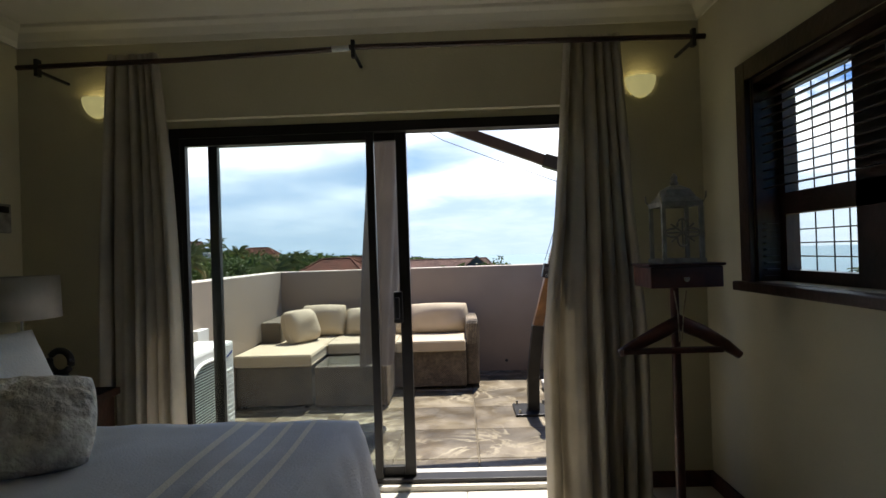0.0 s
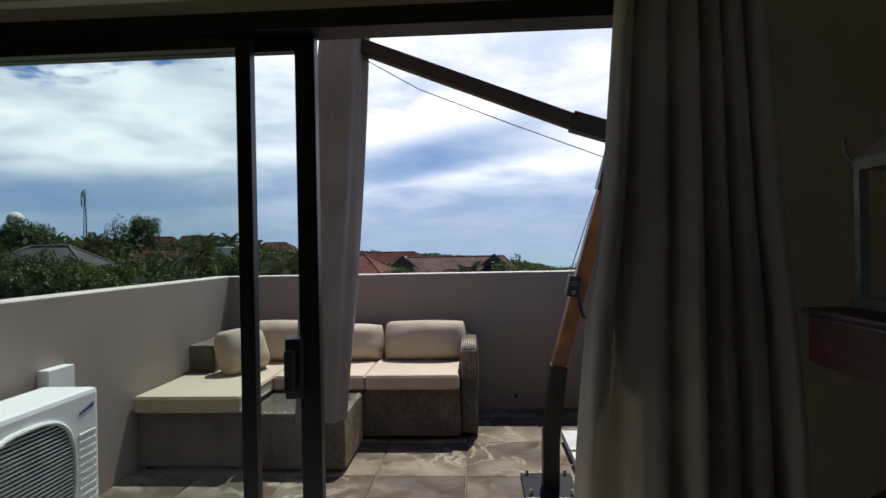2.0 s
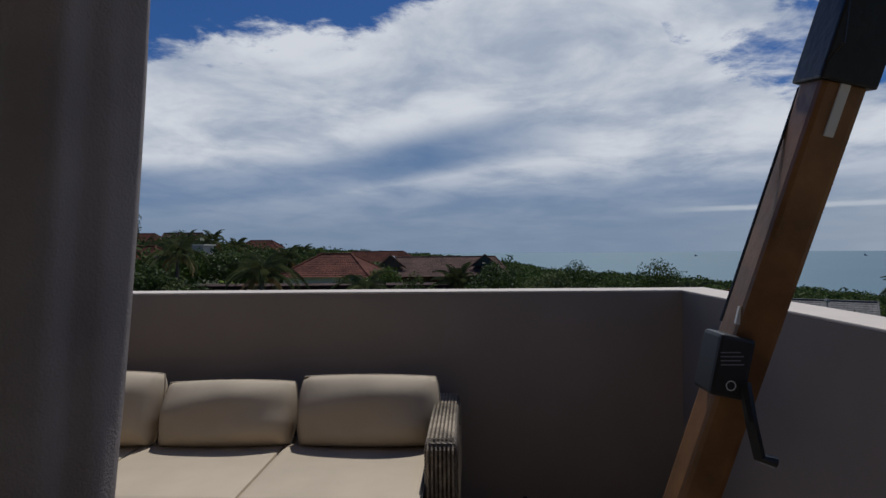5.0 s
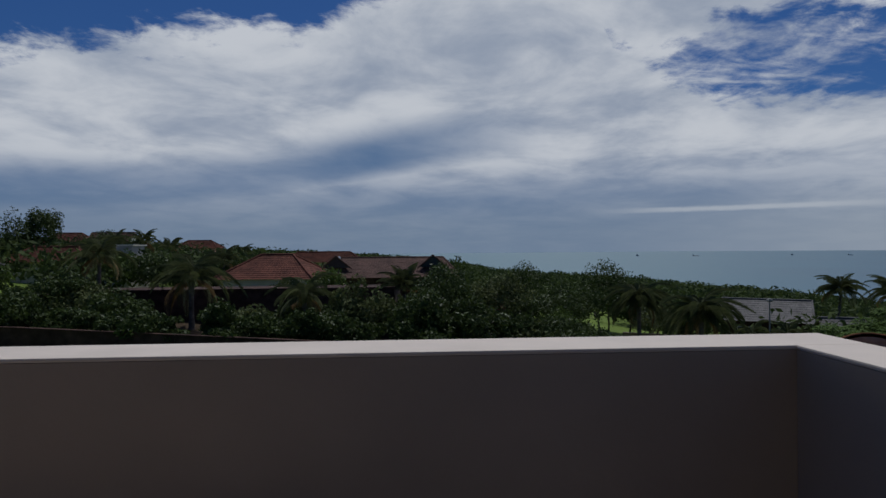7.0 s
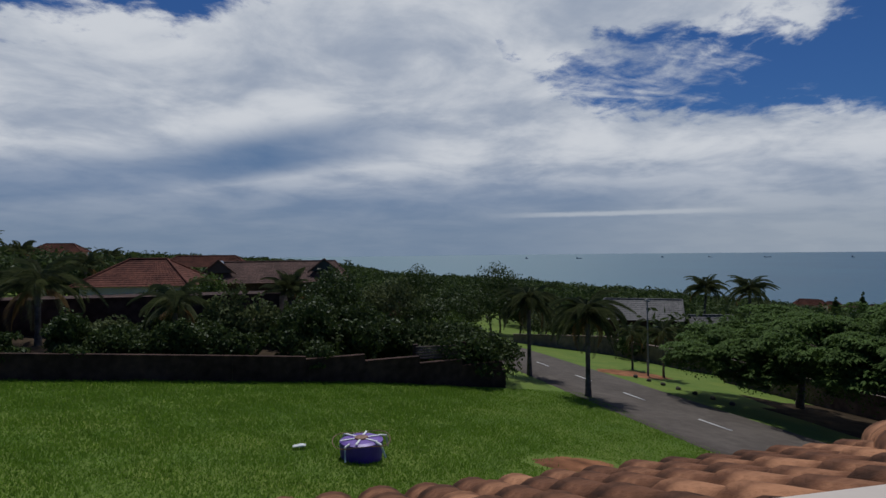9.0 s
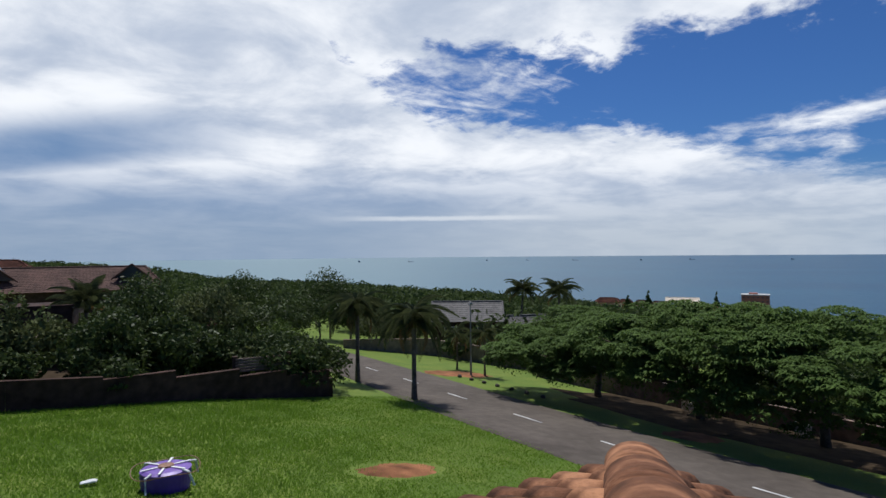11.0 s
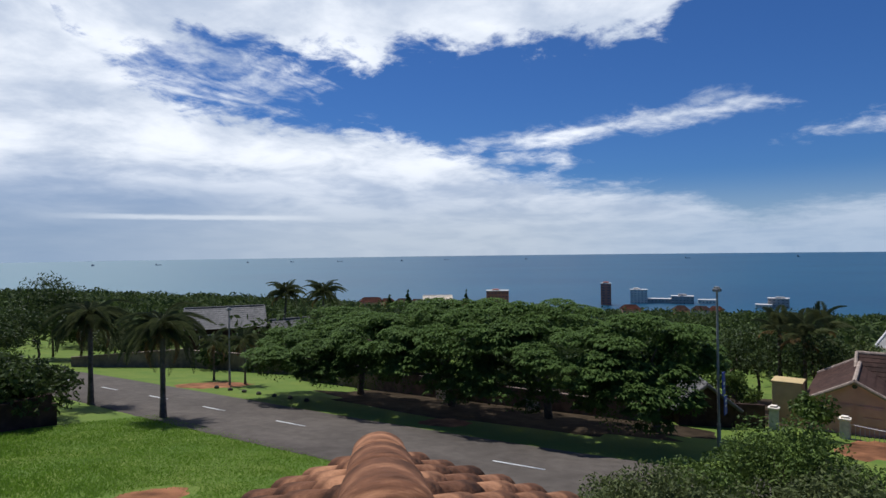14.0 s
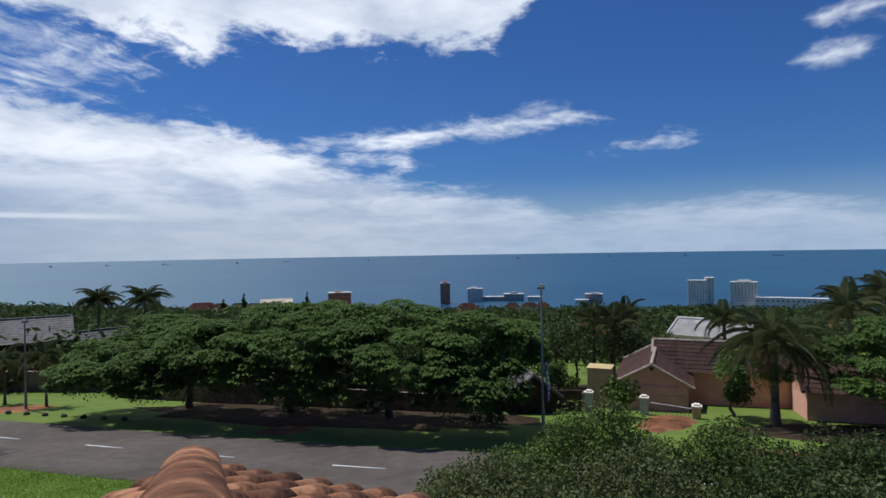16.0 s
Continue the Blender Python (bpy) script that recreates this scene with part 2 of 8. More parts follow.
def woven(name, base, sx, sz, bump=0.6):
    """Woven cane: strands over and under."""
    mt = material(name, base, 0.6, 0.25, 30, 0)
    nt = mt.node_tree
    b = nt.nodes["Principled BSDF"]
    tc = nt.nodes.new("ShaderNodeTexCoord")
    sep = nt.nodes.new("ShaderNodeSeparateXYZ")
    nt.links.new(tc.outputs["Object"], sep.inputs[0])

    def mm(op, a, bb=None):
        n = nt.nodes.new("ShaderNodeMath")
        n.operation = op
        for i, v in enumerate((a, bb)):
            if v is None:
                continue
            if isinstance(v, (int, float)):
                n.inputs[i].default_value = v
            else:
                nt.links.new(v, n.inputs[i])
        return n.outputs[0]
    along = mm("ADD", sep.outputs[0], sep.outputs[1])
    a = mm("SINE", mm("MULTIPLY", along, sx))
    c = mm("SINE", mm("MULTIPLY", sep.outputs[2], sz))
    h = mm("ADD", mm("MULTIPLY", a, c), mm("MULTIPLY", mm("ABSOLUTE", c), 0.8))
    bp = nt.nodes.new("ShaderNodeBump")
    bp.inputs["Strength"].default_value, bp.inputs["Distance"].default_value = bump, 0.006
    nt.links.new(h, bp.inputs["Height"])
    nt.links.new(bp.outputs[0], b.inputs["Normal"])
    return mt


M = dict(
    wall=material("cream_wall_paint", (0.54, 0.505, 0.355), 0.75, 0.04, 3, 0.12, 90),
    ceiling=material("ceiling_paint", (0.66, 0.64, 0.54), 0.8, 0.03, 3),
    # one white paint twice: parapet carries shade in its colour, coping the sun
    parapet=material("white_plaster_shaded", (0.325, 0.262, 0.205), 0.85, 0.05, 2.2, 0.06, 40),
    coping=material("white_plaster_sunlit", (0.58, 0.50, 0.42), 0.7, 0.05, 5, 0.06, 40),
    grout=material("grout", (0.25, 0.235, 0.20), 0.9, 0.15, 12),
    joint=material("dark_slate_joint", (0.12, 0.10, 0.07), 0.9, 0.2, 10),
    tile=material("pale_floor_tile", (0.62, 0.58, 0.50), 0.25, 0.05, 4, obrand=0.15),
    bronze=material("dark_bronze_aluminium", (0.018, 0.016, 0.015), 0.4, 0.15, 12, metal=0.4),
    darkwood=material("dark_stained_wood", (0.035, 0.016, 0.010), 0.45, 0.3, 14, 0.15, 40),
    redwood=material("red_mahogany", (0.065, 0.019, 0.012), 0.4, 0.3, 12, 0.15, 40),
    curtain=material("linen_curtain", (0.58, 0.53, 0.435), 0.9, 0.08, 6, 0.25, 240),
    linen=material("blue_grey_bedspread", (0.58, 0.60, 0.65), 0.85, 0.06, 5, 0.3, 120),
    stripe=material("pale_bed_stripe", (0.84, 0.82, 0.76), 0.8, 0.05, 5, 0.3, 120),
    fluff=material("white_plush", (0.76, 0.71, 0.62), 0.95, 0.2, 18, 1.0, 40),
    cotton=material("white_cotton", (0.72, 0.72, 0.72), 0.9, 0.05, 5, 0.2, 90),
    shade=material("satin_lampshade", (0.42, 0.40, 0.36), 0.5, 0.1, 7),
    black=material("black_plastic", (0.014, 0.014, 0.015), 0.45, 0.2, 15),
    blacksteel=material("black_painted_steel", (0.016, 0.016, 0.017), 0.4, 0.25, 12, 0.1, 50, metal=0.3),
    pole=material("varnished_pine", (0.235, 0.105, 0.032), 0.38, 0.28, 9, 0.1, 30),
    canvas=material("taupe_canvas", (0.25, 0.21, 0.19), 0.9, 0.1, 4, 0.3, 150),
    cushion=material("cream_cushion_fabric", (0.47, 0.385, 0.275), 0.9, 0.05, 4, 0.10, 320),
    piping=material("cushion_piping", (0.50, 0.42, 0.31), 0.9, 0.1, 20),
    cane=woven("grey_brown_cane", (0.125, 0.098, 0.070), 260, 330),
    cane_pale=material("pale_cane_strand", (0.30, 0.245, 0.175), 0.55, 0.3, 30),
    acwhite=material("white_enamel", (0.78, 0.78, 0.75), 0.4, 0.03, 5),
    acgrille=material("grey_green_grille", (0.44, 0.52, 0.47), 0.5, 0.1, 8),
    blue=material("blue_print", (0.05, 0.09, 0.34), 0.5, 0.1, 8),
    concrete=material("pale_concrete", (0.52, 0.50, 0.47), 0.8, 0.12, 7, 0.4, 40),
    whitepaint=material("chalky_white_paint", (0.27, 0.26, 0.23), 0.75, 0.2, 22, 0.2, 60),
    chrome=material("brushed_steel", (0.55, 0.55, 0.54), 0.3, 0.08, 10, metal=1.0),
    label=material("paper_label", (0.7, 0.7, 0.66), 0.7, 0.05, 10),
    grey=material("grey_ink", (0.25, 0.25, 0.26), 0.7, 0.05, 10),
    terracotta=material("weathered_terracotta", (0.178, 0.078, 0.040), 0.92, 0.36, 9, 1.0, 22, obrand=0.40, spec=0.15, tint=(0.245, 0.118, 0.060)),
    mortar=material("roof_mortar", (0.34, 0.26, 0.20), 0.95, 0.2, 20, 0.8, 40),
    # the mast's pine again, darkened to stand for the boom's shaded underside
    boom=material("varnished_pine_shaded", (0.030, 0.016, 0.010), 0.65, 0.28, 9, 0.1, 30),
    lampgrey=material("grey_lamp_post", (0.26, 0.25, 0.23), 0.6, 0.15, 4),
    stone=material("dark_stone", (0.060, 0.050, 0.040), 0.9, 0.3, 6, 0.5, 20),
    tanwall=material("tan_garden_wall", (0.21, 0.150, 0.108), 0.9, 0.2, 2.5, 0.4, 18),
    # dark garden soil, also used to paint tree shade on the ground
    soil=material("dark_soil_and_shade", (0.045, 0.032, 0.020), 0.95, 0.3, 1.5, 0.5, 12, spec=0.05),
    glass=glass("clear_glass"),
    lampglass=glow("alabaster_bowl", (0.75, 0.68, 0.30), 0.16),
    asphalt=material("asphalt", (0.102, 0.085, 0.070), 0.85, 0.12, 2.0, 0.5, 60, spec=0.12),
    roadpaint=material("white_road_paint", (0.66, 0.66, 0.63), 0.7, 0.12, 6),
    earth=material("red_earth", (0.24, 0.105, 0.05), 0.95, 0.3, 1.3, 0.6, 14, spec=0.1),
    brick=material("brown_brick", (0.060, 0.034, 0.026), 0.85, 0.3, 2.5, 0.6, 18, spec=0.15),
    browncap=material("brown_coping", (0.17, 0.12, 0.09), 0.85, 0.2, 3),
    redroof=material("red_clay_roof", (0.125, 0.046, 0.030), 0.85, 0.25, 3.0, 0.4, 8, island=0.2, spec=0.15),
    brownroof=material("brown_clay_roof", (0.098, 0.054, 0.042), 0.8, 0.22, 3.0, 0.4, 8, island=0.2, spec=0.15),
    darkredroof=material("dark_red_clay_roof", (0.050, 0.027, 0.020), 0.85, 0.22, 3.0, 0.4, 8, island=0.25, spec=0.15),
    slateroof=material("grey_roof", (0.112, 0.104, 0.096), 0.8, 0.2, 3.0, 0.4, 8),
    peach=material("peach_plaster", (0.70, 0.365, 0.262), 0.85, 0.08, 1.5, 0.2, 20),
    yellow=material("yellow_plaster", (0.55, 0.40, 0.18), 0.85, 0.1, 1.5, 0.2, 20),
    whitewall=material("white_house_wall", (0.82, 0.73, 0.60), 0.8, 0.08, 1.0),
    greywall=material("grey_house_wall", (0.42, 0.385, 0.345), 0.8, 0.1, 1.0),
    towerbrown=material("brown_tower_wall", (0.52, 0.20, 0.13), 0.8, 0.1, 0.3),
    farwindow=material("far_window", (0.10, 0.10, 0.11), 0.3, 0.1, 1.0),
    window=material("dark_window", (0.03, 0.035, 0.045), 0.15, 0.1, 1.0),
    purple=material("purple_plastic", (0.085, 0.03, 0.28), 0.4, 0.12, 5),
    lilac=material("lilac_plastic", (0.17, 0.085, 0.36), 0.45, 0.12, 6),
    wire=material("rusty_wire", (0.22, 0.11, 0.06), 0.6, 0.3, 20),
    bark=material("grey_bark", (0.13, 0.10, 0.075), 0.9, 0.3, 5, 0.8, 18),
    palmbark=material("palm_bark", (0.12, 0.095, 0.075), 0.9, 0.3, 6, 0.8, 20),
    fern=leaf_material("feathery_foliage", (0.080, 0.140, 0.034), 0.28, 0.7, 0.36),
    leaf=leaf_material("broadleaf_foliage", (0.044, 0.072, 0.024), 0.55, 0.5),
    olive=leaf_material("grey_green_foliage", (0.084, 0.112, 0.046), 0.45, 0.65),
    palmleaf=leaf_material("palm_foliage", (0.086, 0.110, 0.052), 0.45, 0.6, 0.32),
    dryleaf=leaf_material("dry_palm_foliage", (0.20, 0.14, 0.06), 0.35),
    shrub=leaf_material("bright_shrub_foliage", (0.075, 0.125, 0.030), 0.45),
    maroon=leaf_material("maroon_foliage", (0.075, 0.028, 0.030), 0.4),
    wood_far=leaf_material("far_woodland", (0.046, 0.074, 0.028), 0.55, 0.8),
    grassblade=leaf_material("grass_blade", (0.140, 0.250, 0.028), 0.18, 0.8, 0.48),
    hullgrey=material("ship_hull", (0.20, 0.23, 0.27), 0.6, 0.1, 0.1),
)


def sheer(mt, amount):
    """Let light soak through a cloth."""
    nt = mt.node_tree
    b, out = nt.nodes["Principled BSDF"], nt.nodes["Material Output"]
    tl, mx = nt.nodes.new("ShaderNodeBsdfTranslucent"), nt.nodes.new("ShaderNodeMixShader")
    nt.links.new(b.inputs["Base Color"].links[0].from_socket, tl.inputs[0])
    mx.inputs[0].default_value = amount
    nt.links.new(b.outputs[0], mx.inputs[1])
    nt.links.new(tl.outputs[0], mx.inputs[2])
    nt.links.new(mx.outputs[0], out.inputs[0])


sheer(M["curtain"], 0.30)


def ground_material():
    """Lawn, bare earth under trees and far scrub by place."""
    mt = bpy.data.materials.new("grass_ground")
    mt.use_nodes = True
    nt = mt.node_tree
    b = nt.nodes["Principled BSDF"]
    N = nt.nodes.new
    tc = N("ShaderNodeTexCoord")

    def noi(s, d=6):
        n = N("ShaderNodeTexNoise")
        n.inputs["Scale"].default_value, n.inputs["Detail"].default_value = s, d
        nt.links.new(tc.outputs["Object"], n.inputs["Vector"])
        return n.outputs["Fac"]
    r = N("ShaderNodeValToRGB")
    nt.links.new(noi(0.55), r.inputs[0])
    e = r.color_ramp.elements
    e[0].position, e[0].color = 0.33, (0.105, 0.165, 0.026, 1)
    e[1].position, e[1].color = 0.68, (0.165, 0.205, 0.036, 1)
    mx = N("ShaderNodeMix")
    mx.data_type = "RGBA"
    r2 = N("ShaderNodeMapRange")
    nt.links.new(noi(14.0), r2.inputs["Value"])
    r2.inputs["From Min"].default_value, r2.inputs["From Max"].default_value = 0.42, 0.75
    nt.links.new(r2.outputs[0], mx.inputs["Factor"])
    nt.links.new(r.outputs[0], mx.inputs[6])
    mx.inputs[7].default_value = (0.085, 0.140, 0.024, 1)
    nt.links.new(mx.outputs[2], b.inputs["Base Color"])
    b.inputs["Roughness"].default_value = 0.9
    b.inputs["Specular IOR Level"].default_value = 0.15
    bp = N("ShaderNodeBump")
    bp.inputs["Strength"].default_value, bp.inputs["Distance"].default_value = 0.45, 0.05
    nt.links.new(noi(9.0), bp.inputs["Height"])
    nt.links.new(bp.outputs[0], b.inputs["Normal"])
    return mt


def slate_material():
    """Riven slate: brown-grey, with cream veins along its splits and polished ridges."""
    mt = material("slate_paving", (0.098, 0.074, 0.043), 0.4, 0.28, 2.4, 0.0, obrand=0.10, tint=(0.14, 0.115, 0.078))
    nt = mt.node_tree
    b = nt.nodes["Principled BSDF"]
    N = nt.nodes.new
    geo = N("ShaderNodeNewGeometry")

    def noi(sc, det, ro, di):
        n = N("ShaderNodeTexNoise")
        for k, v in (("Scale", sc), ("Detail", det), ("Roughness", ro), ("Distortion", di)):
            n.inputs[k].default_value = v
        nt.links.new(geo.outputs["Position"], n.inputs["Vector"])
        return n.outputs["Fac"]

    def mr(v, lo, hi, a=0.0, c=1.0):
        n = N("ShaderNodeMapRange")
        nt.links.new(v, n.inputs["Value"])
        for k, q in (("From Min", lo), ("From Max", hi), ("To Min", a), ("To Max", c)):
            n.inputs[k].default_value = q
        return n.outputs["Result"]

    def mm(op, a, c):
        n = N("ShaderNodeMath")
        n.operation = op
        for i_, v in enumerate((a, c)):
            if isinstance(v, (int, float)):
                n.inputs[i_].default_value = v
            else:
                nt.links.new(v, n.inputs[i_])
        return n.outputs[0]
    relief = noi(2.2, 9, 0.62, 0.7)
    vein = mr(mm("ABSOLUTE", mm("SUBTRACT", relief, 0.5), 0.0), 0.030, 0.0)
    vein = mm("MULTIPLY", vein, mr(noi(1.1, 3, 0.5, 0.0), 0.40, 0.58))
    mx = N("ShaderNodeMix")
    mx.data_type = "RGBA"
    nt.links.new(vein, mx.inputs["Factor"])
    nt.links.new(b.inputs["Base Color"].links[0].from_socket, mx.inputs[6])
    mx.inputs[7].default_value = (0.36, 0.31, 0.21, 1)
    nt.links.new(mx.outputs[2], b.inputs["Base Color"])
    nt.links.new(mr(noi(5.0, 4, 0.5, 0.5), 0.35, 0.7, 0.30, 0.58), b.inputs["Roughness"])
    bp = N("ShaderNodeBump")
    bp.inputs["Strength"].default_value, bp.inputs["Distance"].default_value = 0.7, 0.02
    nt.links.new(relief, bp.inputs["Height"])
    nt.links.new(bp.outputs[0], b.inputs["Normal"])
    return mt


def sea_material():
    mt = bpy.data.materials.new("sea_water")
    mt.use_nodes = True
    nt = mt.node_tree
    b = nt.nodes["Principled BSDF"]
    N = nt.nodes.new
    tc = N("ShaderNodeTexCoord")
    n = N("ShaderNodeTexNoise")
    n.inputs["Scale"].default_value, n.inputs["Detail"].default_value = 0.004, 5
    nt.links.new(tc.outputs["Object"], n.inputs["Vector"])
    r = N("ShaderNodeValToRGB")
    nt.links.new(n.outputs["Fac"], r.inputs[0])
    r.color_ramp.elements[0].position, r.color_ramp.elements[0].color = 0.3, (0.003, 0.047, 0.098, 1)
    r.color_ramp.elements[1].position, r.color_ramp.elements[1].color = 0.7, (0.008, 0.076, 0.132, 1)
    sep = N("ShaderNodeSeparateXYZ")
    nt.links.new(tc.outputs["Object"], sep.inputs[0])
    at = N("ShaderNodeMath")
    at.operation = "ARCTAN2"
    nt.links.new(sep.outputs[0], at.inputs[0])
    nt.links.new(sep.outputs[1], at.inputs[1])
    # paler towards the north: bright cloud's reflection put into the water's colour
    cloud_glare = N("ShaderNodeMapRange")
    cloud_glare.interpolation_type = "SMOOTHSTEP"
    nt.links.new(at.outputs[0], cloud_glare.inputs["Value"])
    cloud_glare.inputs["From Min"].default_value, cloud_glare.inputs["From Max"].default_value = radians(62), radians(8)
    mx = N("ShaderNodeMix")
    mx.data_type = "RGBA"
    nt.links.new(cloud_glare.outputs["Result"], mx.inputs["Factor"])
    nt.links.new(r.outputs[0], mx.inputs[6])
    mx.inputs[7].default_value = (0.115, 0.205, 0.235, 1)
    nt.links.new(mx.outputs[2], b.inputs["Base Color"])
    b.inputs["Roughness"].default_value = 0.40
    b.inputs["Specular IOR Level"].default_value = 0.27
    n2 = N("ShaderNodeTexNoise")
    n2.inputs["Scale"].default_value, n2.inputs["Detail"].default_value = 0.12, 6
    nt.links.new(tc.outputs["Object"], n2.inputs["Vector"])
    bp = N("ShaderNodeBump")
    bp.inputs["Strength"].default_value, bp.inputs["Distance"].default_value = 0.6, 1.0
    nt.links.new(n2.outputs["Fac"], bp.inputs["Height"])
    nt.links.new(bp.outputs[0], b.inputs["Normal"])
    return mt


M["ground"], M["sea"], M["slate"] = ground_material(), sea_material(), slate_material()

# ---- building helpers ----
ORIGIN = {}


def thing(name, at, label, category, group="", kind=""):
    """An Empty at the base of a thing; its parts are given in the world's coordinates."""
    ob = new(name)
    ob.location = at
    ORIGIN[ob.name] = Vector(at)
    ob.empty_display_size = 0.1
    return tagged(ob, label, category, group, kind)


def part(name, bm, mat, parent=None, label="", smooth=False):
    """Links a bmesh as one mesh object under a thing or a part."""
    org = ORIGIN[parent.name] if parent else Vector((0, 0, 0))
    bmesh.ops.translate(bm, vec=-org, verts=bm.verts)
    me = bpy.data.meshes.new(name)
    bm.to_mesh(me)
    bm.free()
    me.materials.append(M[mat] if isinstance(mat, str) else mat)
    if smooth:
        for p in me.polygons:
            p.use_smooth = True
    ob = new(name, me)
    ob.parent = parent
    ORIGIN[ob.name] = org
    if label:
        ob["label"] = label
    return ob


def setting(name, bm, mat, label="", category="", smooth=False):
    ob = part(name, bm, mat, None, label, smooth)
    return tagged(ob, label, category, kind="structure")


def mesh_np(name, verts, faces, mat, parent=None, label="", smooth=False):
    """A mesh from arrays of points and equal-sided faces."""
    verts, faces = np.asarray(verts, np.float32), np.asarray(faces, np.int32)
    org = ORIGIN[parent.name] if parent else Vector((0, 0, 0))
    verts = verts - np.array(org, np.float32)
    me = bpy.data.meshes.new(name)
    k = faces.shape[1]
    me.vertices.add(len(verts))
    me.vertices.foreach_set("co", verts.ravel())
    me.loops.add(faces.size)
    me.loops.foreach_set("vertex_index", faces.ravel())
    me.polygons.add(len(faces))
    me.polygons.foreach_set("loop_start", np.arange(0, faces.size, k, dtype=np.int32))
    me.polygons.foreach_set("loop_total", np.full(len(faces), k, np.int32))
    me.update(calc_edges=True)
    if smooth:
        me.polygons.foreach_set("use_smooth", np.ones(len(faces), bool))
    me.materials.append(M[mat])
    ob = new(name, me)
    ob.parent = parent
    ORIGIN[ob.name] = org
    if label:
        ob["label"] = label
    return ob


def box(bm, x0, x1, y0, y1, z0, z1, bevel=0.0, m=None):
    r = bmesh.ops.create_cube(bm, size=1.0)
    v = r["verts"]
    bmesh.ops.transform(bm, matrix=Matrix.Translation(((x0 + x1) / 2, (y0 + y1) / 2, (z0 + z1) / 2)) @ Matrix.Diagonal((abs(x1 - x0), abs(y1 - y0), abs(z1 - z0), 1)), verts=v)
    if bevel:
        ed = list({e for q in v for e in q.link_edges})
        out = bmesh.ops.bevel(bm, geom=ed, offset=bevel, segments=2, affect="EDGES", profile=0.6)
        v = list({q for f in out["faces"] for q in f.verts} | {q for q in v if q.is_valid})
    if m is not None:
        bmesh.ops.transform(bm, matrix=m, verts=[q for q in v if q.is_valid])
    return bm


def boxes(*args, bevel=0.0):
    bm = bmesh.new()
    for a in args:
        box(bm, *a, bevel=bevel)
    return bm


def rod(bm, a, b, ra, rb=None, seg=10, caps=True):
    """A round bar from a to b."""
    a, b = Vector(a), Vector(b)
    rb = ra if rb is None else rb
    d = b - a
    r = bmesh.ops.create_cone(bm, cap_ends=caps, segments=seg, radius1=ra, radius2=rb, depth=d.length)
    q = d.to_track_quat("Z", "Y").to_matrix().to_4x4()
    bmesh.ops.transform(bm, matrix=Matrix.Translation((a + b) / 2) @ q, verts=r["verts"])
    return bm


def tube(bm, pts, rad, seg=8):
    """A bar that follows points, with a radius at each."""
    pts = [Vector(p) for p in pts]
    rings = []
    for i, p in enumerate(pts):
        d = (pts[min(i + 1, len(pts) - 1)] - pts[max(i - 1, 0)]).normalized()
        up = Vector((0, 0, 1)) if abs(d.z) < 0.9 else Vector((1, 0, 0))
        u = d.cross(up).normalized()
        w = d.cross(u)
        r = rad[i] if isinstance(rad, (list, tuple)) else rad
        rings.append([bm.verts.new(p + (u * math.cos(k * 2 * math.pi / seg) + w * math.sin(k * 2 * math.pi / seg)) * r) for k in range(seg)])
    for a, b in zip(rings, rings[1:]):
        for k in range(seg):
            bm.faces.new((a[k], a[(k + 1) % seg], b[(k + 1) % seg], b[k]))
    bm.faces.new(rings[0])
    bm.faces.new(rings[-1][::-1])
    bmesh.ops.recalc_face_normals(bm, faces=bm.faces[:])
    return bm


def lathe(bm, prof, at=(0, 0, 0), seg=24):
    """A turned shape from (radius, height) steps."""
    at = Vector(at)
    rings = [[bm.verts.new(at + Vector((r * math.cos(k * 2 * math.pi / seg), r * math.sin(k * 2 * math.pi / seg), h))) for k in range(seg)] for r, h in prof]
    for a, b in zip(rings, rings[1:]):
        for k in range(seg):
            bm.faces.new((a[k], a[(k + 1) % seg], b[(k + 1) % seg], b[k]))
    bm.faces.new(rings[0][::-1])
    bm.faces.new(rings[-1])
    return bm


def pillow(bm, w, d, t, m, n=14, puff=0.5, tuft=0.0, soft=0.0):
    """A stuffed cushion, w by d and t thick, pinched towards its corners."""
    top, bot = {}, {}
    for i in range(n + 1):
        for j in range(n + 1):
            u, v = i / n * 2 - 1, j / n * 2 - 1
            e = ((1 - abs(u) ** 2.6) * (1 - abs(v) ** 2.6)) ** puff
            pin = 1 - 0.022 * (1 - abs(u) ** 3) * abs(v) ** 4
            pin2 = 1 - 0.014 * (1 - abs(v) ** 2) * abs(u) ** 4
            wob = 0.010 * math.sin(2.6 * u + 1.3 * v) + 0.006 * math.sin(5 * v - 2 * u) + 0.005 * math.sin(9 * u + 2 * v) * v * v
            x, y = u * w / 2 * pin2 * (1 - soft * (1 - math.sqrt(1 - v * v * 0.5))), v * d / 2 * pin * (1 - soft * (1 - math.sqrt(1 - u * u * 0.5)))
            wob += tuft * noise.noise(Vector((x * 16, y * 16, 3.0))) + tuft * 0.6 * noise.noise(Vector((x * 38, y * 38, 1.0)))
            top[i, j] = bm.verts.new(m @ Vector((x, y, (t / 2 + wob) * e)))
            edge = i in (0, n) or j in (0, n)
            bot[i, j] = top[i, j] if edge else bm.verts.new(m @ Vector((x, y, -t / 2 * e)))
    for i in range(n):
        for j in range(n):
            bm.faces.new((top[i, j], top[i + 1, j], top[i + 1, j + 1], top[i, j + 1]))
            q = (bot[i, j], bot[i, j + 1], bot[i + 1, j + 1], bot[i + 1, j])
            if len(set(q)) == 4:
                bm.faces.new(q)
    bmesh.ops.recalc_face_normals(bm, faces=bm.faces[:])
    return bm


